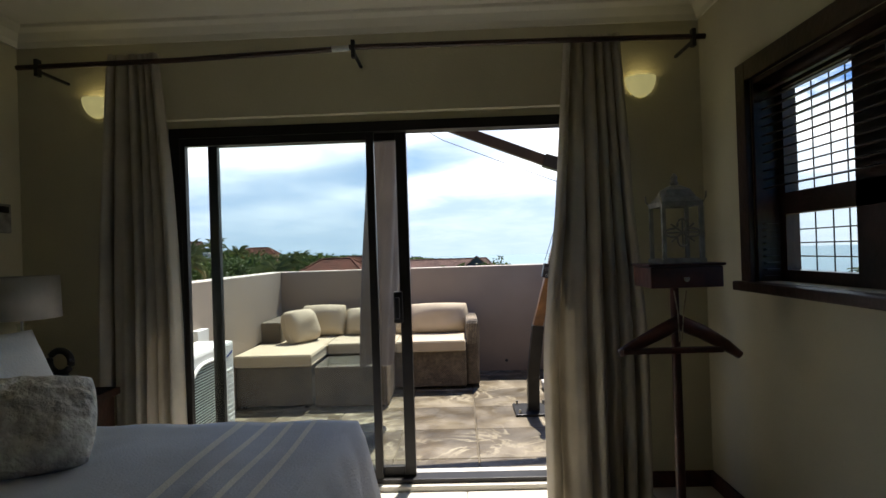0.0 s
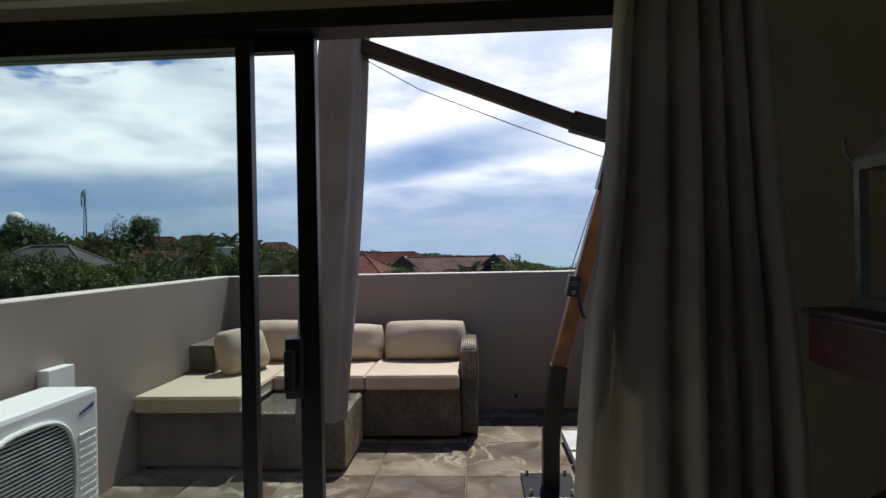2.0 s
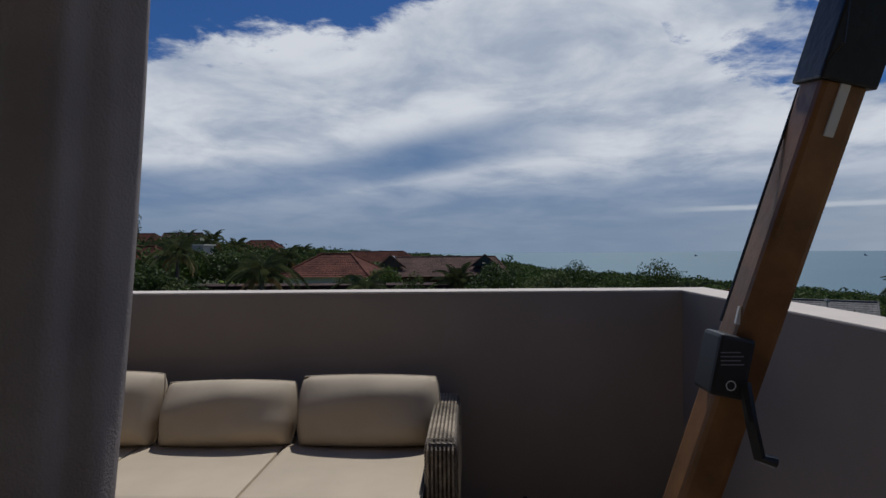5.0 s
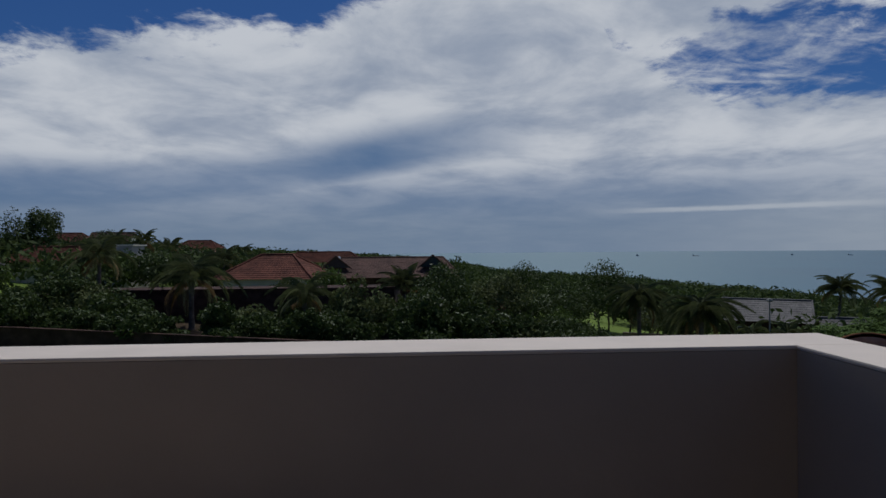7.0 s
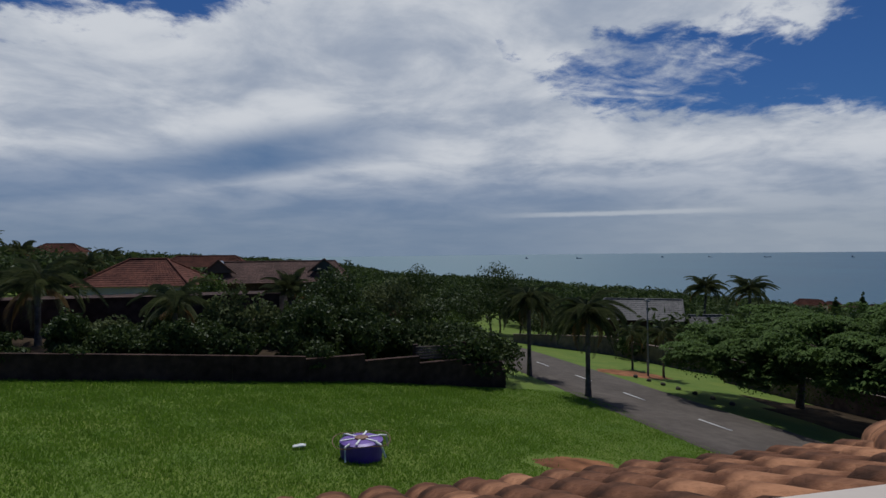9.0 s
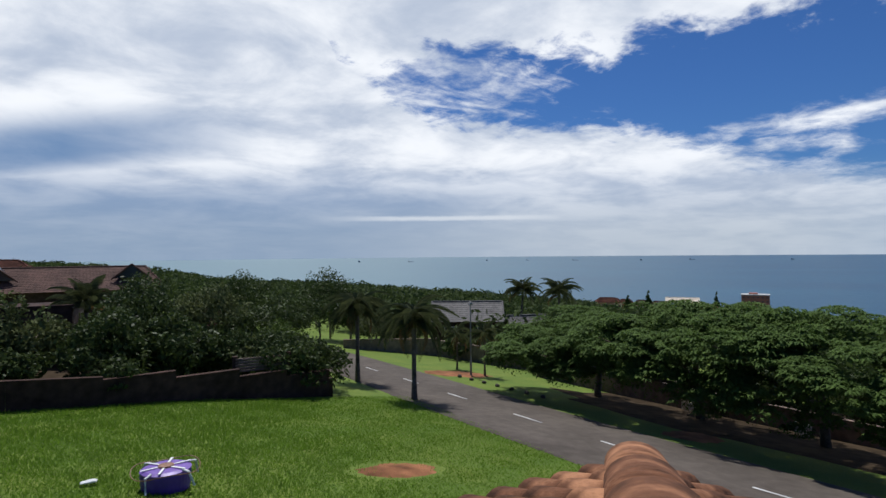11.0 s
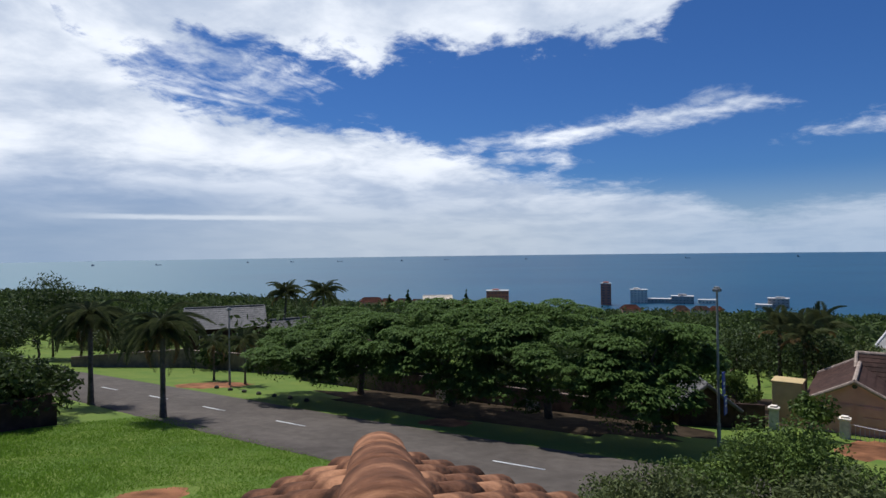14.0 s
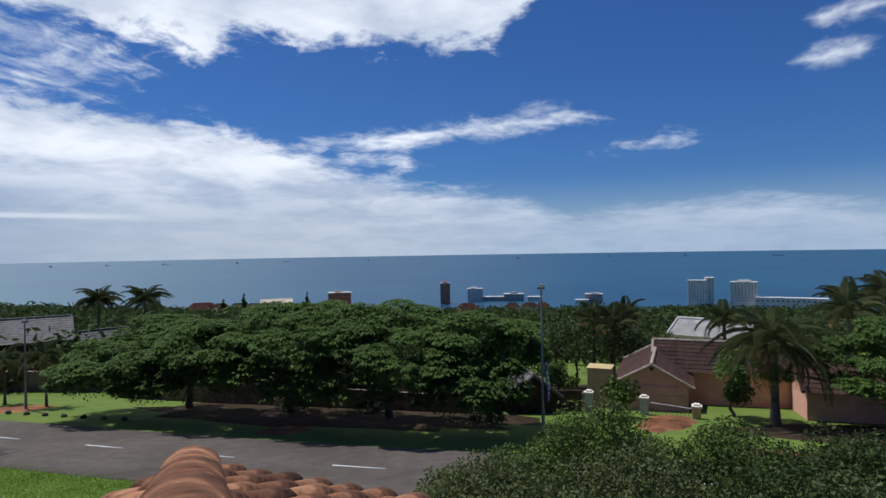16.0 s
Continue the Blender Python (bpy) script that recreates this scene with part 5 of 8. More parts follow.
for (x, y) in ((17.74, 54.38), (17.87, 47.93), (18.25, 42.0), (18.37, 36.03), (18.65, 29.7), (18.97, 23.9), (19.48, 17.45), (20.6, 11.1), (21.84, 4.91), (23.6, -1.0)):
    i = int(np.argmin(np.hypot(line[:, 0] - x, line[:, 1] - y)))
    t = line[min(i + 1, len(line) - 1)] - line[i - 1]
    t = t / np.linalg.norm(t)
    n = np.array([-t[1], t[0]])
    V = []
    for a, b in ((-1.05, -0.055), (1.05, -0.055), (1.05, 0.055), (-1.05, 0.055)):
        q = np.array([x, y]) + t * a + n * b
        V.append((q[0], q[1], ground_z(*q) + 0.042))
    V += [(p[0], p[1], p[2] - 0.01) for p in V]
    d = mesh_np("road_marking", V, [(0, 1, 2, 3), (0, 4, 5, 1), (1, 5, 6, 2), (2, 6, 7, 3), (3, 7, 4, 0)], "roadpaint")
    tagged(d, "white painted centre line dash", "road marking", "centre line dashes", "structure")


def patch(name, cx, cy, rx, ry, mat, label, category, lift=0.03, seed=1, turn=0.0):
    rng = random.Random(seed)
    n = 28
    V = [(cx, cy, ground_z(cx, cy) + lift + 0.03)]
    for ring, s in ((1, 0.6), (2, 1.0)):
        for k in range(n):
            a = 2 * math.pi * k / n
            r = s * (1 + rng.uniform(-0.16, 0.16) * (ring == 2))
            u, v = rx * r * math.cos(a), ry * r * math.sin(a)
            x, y = cx + u * math.cos(turn) - v * math.sin(turn), cy + u * math.sin(turn) + v * math.cos(turn)
            V.append((x, y, ground_z(x, y) + (lift if ring == 1 else -0.02)))
    me = bmesh.new()
    vs_ = [me.verts.new(p) for p in V]
    for k in range(n):
        me.faces.new((vs_[0], vs_[1 + k], vs_[1 + (k + 1) % n]))
        me.faces.new((vs_[1 + k], vs_[1 + n + k], vs_[1 + n + (k + 1) % n], vs_[1 + (k + 1) % n]))
    return setting(name, me, mat, label, category, True)


patch("ground_bare_patch", 8.5, 22.9, 1.5, 0.85, "earth", "bare red earth patch in the lawn", "bare earth", seed=3)
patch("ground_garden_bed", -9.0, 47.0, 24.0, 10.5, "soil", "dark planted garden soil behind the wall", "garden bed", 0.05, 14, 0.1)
patch("ground_garden_side", 46.5, 14.5, 9.5, 8.0, "soil", "dark scrub ground beside the garage", "garden bed", 0.05, 17)
patch("ground_garden_far", 41.0, 32.0, 7.5, 19.0, "soil", "dark garden ground behind the street trees", "garden bed", 0.05, 15, 0.05)
# dark patch laid on the grass in place of tree shade
patch("ground_shade_bed", 34.0, -3.2, 3.8, 8.5, "soil", "dark patch standing for the gate tree's shade on grass", "garden bed", 0.04, 16, 0.1)
patch("ground_drive", 24.6, 46.5, 3.2, 2.2, "earth", "red earth driveway crossing the verge", "driveway", 0.05, 4)
patch("ground_drive_apron", 24.9, 25.0, 1.6, 1.4, "earth", "red earth apron at the road's edge", "driveway", 0.05, 5)
patch("ground_brick_drive", 34.6, 7.2, 3.6, 1.5, "earth", "red brick-paved driveway at the gate", "driveway", 0.06, 6, -0.15)
patch("ground_apron_right", 27.8, 2.2, 0.9, 2.8, "earth", "red earth strip beside the road", "bare earth", 0.05, 7)
# bare earth with the trees' shade painted in as one dark colour
patch("ground_under_trees", 30.6, 26.5, 5.4, 15.0, "soil", "dark patch of bare earth and painted street tree shade", "bare earth", 0.03, 8, 0.08)

# ---- foliage helpers ----


def leaf_quads(c, n, size, rng, flat=0.35, out=None, lean=0.7):
    """Leaf-shaped quads at the points c, n of them, tilted at random."""
    d = rng.normal(size=(n, 3))
    d[:, 2] = d[:, 2] * 0.7 + flat
    if out is not None:
        d = d + out * lean
    d /= np.linalg.norm(d, axis=1)[:, None] + 1e-9
    r = rng.normal(size=(n, 3))
    u = np.cross(d, r)
    u /= np.linalg.norm(u, axis=1)[:, None] + 1e-9
    v = np.cross(d, u)
    s = size * rng.uniform(0.6, 1.4, (n, 1))
    V = np.stack([c - u * s, c + v * s * 0.45, c + u * s, c - v * s * 0.45], 1).reshape(-1, 3)
    return V, np.arange(4 * n).reshape(n, 4)


def blob_points(blobs, n, rng, shell=0.5):
    """Points in the outer layers of a set of lumps (x, y, z, rx, ry, rz)."""
    b = np.array(blobs, float)
    w = b[:, 3] * b[:, 4]
    k = rng.choice(len(b), n, p=w / w.sum())
    d = rng.normal(size=(n, 3))
    d[:, 2] = np.where(d[:, 2] < 0, d[:, 2] * 0.45, d[:, 2])
    d /= np.linalg.norm(d, axis=1)[:, None]
    r = shell + (1.1 - shell) * rng.random((n, 1)) ** 0.6
    return b[k, :3] + d * r * b[k, 3:], d


def crown(name, blobs, n, size, mat, parent, seed, sub=5, flat=0.35, label=""):
    """Leaves over lumps that are themselves broken into smaller lumps."""
    rng = np.random.default_rng(seed)
    small = []
    for x, y, z, rx, ry, rz in blobs:
        for _ in range(sub):
            d = rng.normal(size=3)
            d[2] = abs(d[2]) * 0.9 - 0.15
            d /= np.linalg.norm(d)
            f = rng.uniform(0.30, 0.52)
            small.append((x + d[0] * rx * 0.74, y + d[1] * ry * 0.74, z + d[2] * rz * 0.74, rx * f, ry * f, rz * f * 1.1))
    allb = small + [(x, y, z, rx * 0.72, ry * 0.72, rz * 0.72) for x, y, z, rx, ry, rz in blobs]
    c, out = blob_points(allb, n, rng)
    V, F = leaf_quads(c, n, size, rng, flat, out)
    return mesh_np(name, V, F, mat, parent, label)


def fans(c, out, per, rng):
    """Rosettes of bent narrow fronds round the points c, drooping at their tips."""
    o, n = np.repeat(c, per, 0), np.repeat(out, per, 0)
    k = len(o)
    a = rng.uniform(0, 2 * np.pi, k)
    d = np.stack([np.cos(a), np.sin(a), rng.uniform(-0.05, 0.3, k)], -1) + n * 0.7
    d /= np.linalg.norm(d, axis=1)[:, None]
    side = np.cross(d, (0, 0, 1.0))
    side /= np.linalg.norm(side, axis=1)[:, None] + 1e-6
    L = rng.uniform(0.16, 0.40, (k, 1))
    w = L * rng.uniform(0.10, 0.18, (k, 1))
    down = np.array([0, 0, 1.0]) * L
    p1, p2 = o + d * L * 0.5 + down * 0.04, o + d * L - down * 0.32
    one = np.stack([o, p1 + side * w, p2, p1 - side * w], 1).reshape(-1, 3)
    return one, np.arange(4 * k).reshape(k, 4)


def feather_crown(blobs, n, parent, seed, mat="fern"):
    """A spreading crown in flat layers: shallow lumps clothed in fans of fronds, with small leaves inside."""
    rng = np.random.default_rng(seed)
    lumps = []
    for x, y, z, a, b, h in blobs:
        a, b, h = a - 0.5, b - 0.5, h * 0.86
        for _ in range(20):
            d = rng.normal(size=3)
            d[2] = abs(d[2]) * 1.0 - 0.30
            d /= np.linalg.norm(d)
            f = rng.uniform(0.20, 0.42)
            lumps.append((x + d[0] * a * 0.84, y + d[1] * b * 0.84, z + d[2] * h * 0.9, a * f, b * f, 0.14 + 0.20 * f * h))
    core = [(x, y, z - 0.15, (a - 0.5) * 0.7, (b - 0.5) * 0.7, h * 0.55) for x, y, z, a, b, h in blobs]
    c, out = blob_points(lumps, n // 13, rng, 0.88)
    up = out[:, 2] > -0.15
    V, F = fans(c[up], out[up], 9, rng)
    c2, o2 = blob_points(lumps + core, n // 4, rng, 0.6)
    V2, F2 = leaf_quads(c2, n // 4, 0.075, rng, 0.7, o2, 0.3)
    return mesh_np("crown", np.concatenate([V, V2]), np.concatenate([F, F2 + len(V)]), mat, parent)


def trunk_bm(base, top, r0, r1, bends=5, seed=0, sway=0.25):
    rng = random.Random(seed)
    base, top = Vector(base), Vector(top)
    pts = []
    for i in range(bends + 1):
        k = i / bends
        p = base.lerp(top, k)
        if 0 < i < bends:
            p += Vector((rng.uniform(-sway, sway), rng.uniform(-sway, sway), 0))
        pts.append(p)
    return tube(bmesh.new(), pts, [r0 + (r1 - r0) * i / bends for i in range(bends + 1)], 9)


def broad_tree(name, x, y, h, blobs, n, size, mat, seed, label, category="tree", group="", limbs=5, r0=0.22, fork=0.35, leaning=0.0):
    z0 = float(land(np.array(x), np.array(y)))
    ob = thing(name, (x, y, z0), label, category, group)
    rng = random.Random(seed)
    top = (x + leaning, y, z0 + h * fork)
    part("trunk", trunk_bm((x, y, z0 - 0.2), top, r0, r0 * 0.7, 4, seed, 0.12), "bark", ob, smooth=True)
    for k in range(limbs):
        bl = blobs[k % len(blobs)]
        end = (bl[0] + rng.uniform(-0.4, 0.4) * bl[3], bl[1] + rng.uniform(-0.4, 0.4) * bl[4], bl[2] + 0.2 * bl[5])
        part("limb", trunk_bm((top[0], top[1], top[2] - 0.2), end, r0 * 0.5, r0 * 0.12, 4, seed + k, 0.25), "bark", ob, smooth=True)
    if mat == "fern":
        feather_crown(blobs, n, ob, seed)
    else:
        crown("crown", blobs, n, size, mat, ob, seed, 5, 0.45)
    return ob


FROND = {}


def frond_mesh(kind, length, droop, leafl, n=62, mat="palmleaf"):
    """One feather leaf: an arched rib with narrow leaflets hanging from both sides."""
    key = (kind, length, droop, leafl, mat)
    if key in FROND:
        return FROND[key]
    rng = np.random.default_rng(len(FROND) + 11)
    V, F = [], []

    def at(s):
        return np.array([length * (s - 0.16 * droop * s ** 3), 0.0, length * (0.42 * s - (0.40 + 0.62 * droop) * s ** 2.2)])
    for i in range(14):
        s = i / 13
        p = at(s)
        w = 0.030 * (1 - 0.85 * s)
        V += [p + (0, w, 0), p + (0, -w, 0), p + (0, 0, -w * 1.2)]
    for i in range(13):
        a = i * 3
        for q, r in ((0, 1), (1, 2), (2, 0)):
            F.append((a + q, a + r, a + 3 + r, a + 3 + q))
    for i in range(n):
        s = 0.14 + 0.86 * i / (n - 1)
        p = at(s)
        ll = leafl * math.sin(math.pi * min(1, 0.18 + 0.80 * s)) ** 0.7 * rng.uniform(0.85, 1.1)
        for side in (-1, 1):
            d = np.array([0.55 + 0.3 * s, side * 0.85, -0.35 - 0.25 * rng.random()])
            d /= np.linalg.norm(d)
            w = np.array([0.022 + 0.010 * ll, 0, 0.012])
            mid = p + d * ll * 0.55
            tip = p + d * ll + np.array([0, 0, -0.35 * ll])
            b = len(V)
            V += [p - w * 0.5, mid + w, tip, mid - w]
            F.append((b, b + 1, b + 2, b + 3))
    me = mesh_np("frond", V, F, mat).data
    bpy.data.objects.remove(bpy.data.objects[[o.name for o in bpy.data.objects if o.data == me][0]])
    FROND[key] = me
    return me


def palm(x, y, h, fronds, length, leafl, seed, label, droop=1.0, r0=0.16, name="palm_tree", group="", dead=3, lean=(0, 0), z0=None, upright=0.0):
    z0 = float(land(np.array(x), np.array(y))) if z0 is None else z0
    ob = thing(name, (x, y, z0), label, "palm tree", group)
    rng = random.Random(seed)
    tx, ty = x + lean[0], y + lean[1]
    pts, rad = [], []
    for i in range(15):
        k = i / 14
        pts.append((x + lean[0] * k ** 1.5, y + lean[1] * k ** 1.5, z0 - 0.15 + (h + 0.15) * k))
        rad.append(r0 * (1.25 - 0.45 * min(1, k * 3) + 0.05 * (i % 2)))
    part("trunk", tube(bmesh.new(), pts, rad, 10), "palmbark", ob, smooth=True)
    part("crownshaft", tube(bmesh.new(), [(tx, ty, z0 + h - 0.1), (tx, ty, z0 + h + 0.25), (tx, ty, z0 + h + 0.6)], [r0 * 0.95, r0 * 1.0, r0 * 0.4], 9), "palmleaf", ob, smooth=True)
    for k in range(fronds + dead):
        me = frond_mesh("f%d" % (k % 3), length, (0.75, 1.0, 1.3)[k % 3] * droop, leafl, mat="palmleaf" if k < fronds else "dryleaf")
        f = new("frond", me)
        f.parent = ob
        lvl = k / max(1, fronds) if k < fronds else 1.15
        f.location = (tx - x, ty - y, h + 0.45 - 0.18 * lvl)
        pitch = radians(-62 + 72 * lvl - upright * 25 + rng.uniform(-8, 8))
        s = rng.uniform(0.85, 1.1) * (1 if k < fronds else 0.8)
        f.rotation_euler = (rng.uniform(-0.2, 0.2), pitch, 2.39996 * k + rng.uniform(-0.2, 0.2))
        f.scale = (s, s, s)
    return ob

# ---- street trees beyond the road ----
TREES = (
    (29.5, 36.0, ((26.0, 36.0, -5.0, 3.4, 3.2, 1.7), (28.8, 34.0, -4.1, 3.8, 3.4, 1.9), (25.1, 37.8, -6.1, 2.2, 2.1, 1.4), (30.5, 37.5, -3.9, 3.4, 3.2, 1.8), (25.6, 33.4, -6.2, 2.2, 2.2, 1.2), (27.6, 39.6, -5.2, 2.6, 2.2, 1.6))),
    (30.0, 28.5, ((27.2, 29.8, -3.7, 3.6, 3.4, 2.0), (30.0, 27.4, -3.0, 4.2, 3.6, 1.9), (26.2, 27.2, -5.4, 2.4, 2.8, 1.7), (30.8, 31.0, -3.3, 3.6, 3.4, 1.9), (26.0, 30.6, -5.9, 2.2, 2.4, 1.4))),
    (30.6, 22.0, ((27.4, 23.6, -3.2, 3.4, 3.2, 2.0), (30.2, 21.4, -2.8, 4.0, 3.6, 2.0), (26.3, 21.4, -5.3, 2.5, 2.8, 1.9), (31.6, 24.6, -2.8, 3.4, 3.2, 1.8), (26.2, 24.4, -5.8, 2.2, 2.2, 1.4))),
    (31.0, 16.2, ((27.4, 18.4, -4.0, 3.0, 3.0, 2.1), (30.2, 15.6, -3.3, 3.6, 3.2, 2.0), (27.0, 15.8, -5.7, 2.2, 2.4, 1.7), (32.2, 14.6, -4.1, 2.4, 2.1, 1.5), (28.6, 14.2, -5.4, 1.9, 1.6, 1.5))),
)
for i, (x, y, bl) in enumerate(TREES):
    bl = tuple((b[0] - (1.7 if b[2] > -5.2 else 1.2), b[1], b[2] + (0.0 if b[2] > -5.2 else 0.45), b[3], b[4], b[5]) for b in bl)
    broad_tree("street_tree", x, y, 6.0, bl, 92000, 0.088, "fern", 100 + i, "wide feathery green street tree shading the verge", "tree", "row of street trees", 7, 0.26, 0.34)

# ---- feather palms on the verge ----
palm(15.05, 34.96, 4.0, 32, 1.85, 0.55, 1, "feathery queen palm on the grass verge", 1.45, 0.15, group="queen palms on the verge", dead=4)
palm(14.31, 41.55, 4.3, 32, 1.95, 0.55, 2, "feathery queen palm on the grass verge", 1.45, 0.15, group="queen palms on the verge", dead=3)
palm(26.4, 49.6, 2.6, 12, 1.6, 0.5, 3, "small feathery palm beside the driveway", 1.0, 0.09, group="small palms", dead=2)
palm(26.6, 45.6, 3.0, 12, 1.7, 0.5, 4, "small feathery palm beside the driveway", 1.0, 0.09, group="small palms", dead=2)
palm(47.0, 68.2, 7.2, 30, 2.5, 0.75, 5, "tall coconut palm above the roofs", 1.15, 0.18, group="tall coconut palms", dead=1, lean=(0.5, 0), upright=0.5)
palm(49.4, 62.9, 7.4, 30, 2.6, 0.75, 6, "tall coconut palm above the roofs", 1.15, 0.18, group="tall coconut palms", dead=1, lean=(-0.3, 0), upright=0.5)
palm(35.3, 2.0, 3.9, 30, 3.0, 0.75, 7, "large leaning queen palm with dry lower leaves", 1.2, 0.24, dead=7)
for x, y, h in ((51.5, 13.4, 5.2), (50.0, 11.6, 4.6), (53.0, 10.8, 5.4)):
    palm(x, y, h, 11, 2.3, 0.75, int(x * 7), "pale upright banana palm behind the garage", 0.7, 0.15, name="banana_palm", group="banana palms", dead=2, upright=1.0)
palm(54.0, 3.2, 5.4, 18, 2.1, 0.65, 8, "dark feather palm behind the house", 1.0, 0.18, dead=2)
palm(-13.8, 42.5, 2.9, 16, 2.8, 0.8, 9, "pale feather palm by the brick wall", 1.2, 0.18, dead=2)
palm(-6.2, 39.5, 2.6, 13, 2.2, 0.7, 10, "feather palm by the brick wall", 1.2, 0.15, dead=2)
palm(-0.6, 47.5, 3.3, 16, 2.0, 0.6, 11, "spiky palm among the shrubs", 0.7, 0.14, dead=1, upright=0.6)
palm(-24.5, 52.0, 3.6, 15, 2.6, 0.8, 12, "feather palm in the garden", 1.1, 0.16, dead=2)
for i, (x, y, h) in enumerate(((-35.0, 82.0, 5.2), (-37.5, 80.0, 4.6), (-32.5, 84.0, 4.6), (-21.5, 72.0, 3.8), (-25.5, 92.0, 4.2), (-22.8, 90.0, 3.6), (-40, 60, 3.6))):
    palm(x, y, h, 13, 2.3, 0.7, 20 + i, "dark palm on the wooded hillside", 0.8, 0.16, group="hillside palms", dead=1, upright=0.3)
for i, (x, y, h) in enumerate(((56.5, -6.0, 6.0), (59.0, -9.2, 7.4), (61.5, -11.5, 7.6), (60.2, -7.0, 6.6))):
    palm(x, y, h, 16, 3.0, 0.9, 40 + i, "tall dark palm beyond the house", 0.9, 0.2, group="palms beyond the house", dead=2, upright=0.2)

# ---- boundary wall of the lawn ----
FENCE = ((-40.0, 27.0), (-22.0, 31.0), (-9.0, 33.0), (0.5, 34.3), (6.0, 35.2), (10.6, 36.1))
fence = thing("boundary_wall", (0.0, 34.2, ground_z(0, 34.2)), "dark brown brick boundary wall along the lawn", "wall")
spans = []
for (x0, y0), (x1, y1) in zip(FENCE, FENCE[1:]):
    k = max(1, round(math.hypot(x1 - x0, y1 - y0) / 2.9))
    spans += [((x0 + (x1 - x0) * i / k, y0 + (y1 - y0) * i / k), (x0 + (x1 - x0) * (i + 1) / k, y0 + (y1 - y0) * (i + 1) / k)) for i in range(k)]
for (x0, y0), (x1, y1) in spans:
    L = math.hypot(x1 - x0, y1 - y0)
    ang = math.atan2(y1 - y0, x1 - x0)
    m_ = Matrix.Translation((x0, y0, 0)) @ Matrix.Rotation(ang, 4, "Z")
    for nm, hw, lo, hi in (("panel", 0.11, -9.0, 0.0), ("coping", 0.15, 0.002, 0.062)):
        bm = box(bmesh.new(), 0, L - 0.005, -hw, hw, -9.0, 9.0, m=m_)
        for v in bm.verts:
            top = (ground_z((x0 + x1) / 2, (y0 + y1) / 2) + 1.18) if x0 > 0.0 else ground_z(v.co.x, v.co.y) + 1.15 - 0.014 * max(0.0, -v.co.x)
            v.co.z = top + hi if v.co.z > 0 else (top + lo if nm == "coping" else top - 2.0)
        part(nm, bm, "brick", fence)
part("panel", boxes((10.6, 10.82, 36.0, 43.4, -7.2, ground_z(10.6, 40) + 1.1)), "brick", fence)
part("panel", boxes((10.83, 13.0, 43.2, 43.42, -7.4, ground_z(12, 43) + 1.0)), "brick", fence)
gt = thing("slatted_gate", (7.0, 36.3, ground_z(7, 36)), "brown slatted timber screen above the wall", "gate")
for k in range(5):
    part("slat", box(bmesh.new(), 6.0, 8.6, 36.1, 36.16, ground_z(7, 36) + 1.25 + k * 0.14, ground_z(7, 36) + 1.34 + k * 0.14), "browncap", gt)
for x in (6.0, 8.6):
    part("post", box(bmesh.new(), x - 0.12, x + 0.12, 36.17, 36.4, ground_z(7, 36) - 0.3, ground_z(7, 36) + 2.0), "brick", gt)

# ---- houses ----


def tiles_bm(a, b, c, d, step=0.34, col=0.3, h=0.05):
    """A sloping roof face with rolled courses: a, b along the eave, d, c along the ridge."""
    a, b, c, d = Vector(a), Vector(b), Vector(c), Vector(d)
    bm = bmesh.new()
    rows = max(2, int((d - a).length / step))
    cols = max(2, int((b - a).length / col))
    nrm = (b - a).cross(d - a).normalized()
    last = None
    for i in range(rows):
        s0, s1 = i / rows, (i + 1) / rows
        p = [a.lerp(d, s0), b.lerp(c, s0), b.lerp(c, s1), a.lerp(d, s1)]
        lo, hi = [], []
        for k in range(cols * 2 + 1):
            u = k / (cols * 2)
            r = h * 0.6 * (k % 2)
            lo.append(bm.verts.new(p[0].lerp(p[1], u) + nrm * (h + r)))
            hi.append(bm.verts.new(p[3].lerp(p[2], u) + nrm * r))
        for k in range(cols * 2):
            bm.faces.new((lo[k], lo[k + 1], hi[k + 1], hi[k]))
            if last:
                bm.faces.new((last[k], last[k + 1], lo[k + 1], lo[k]))
        last = hi
    return bm


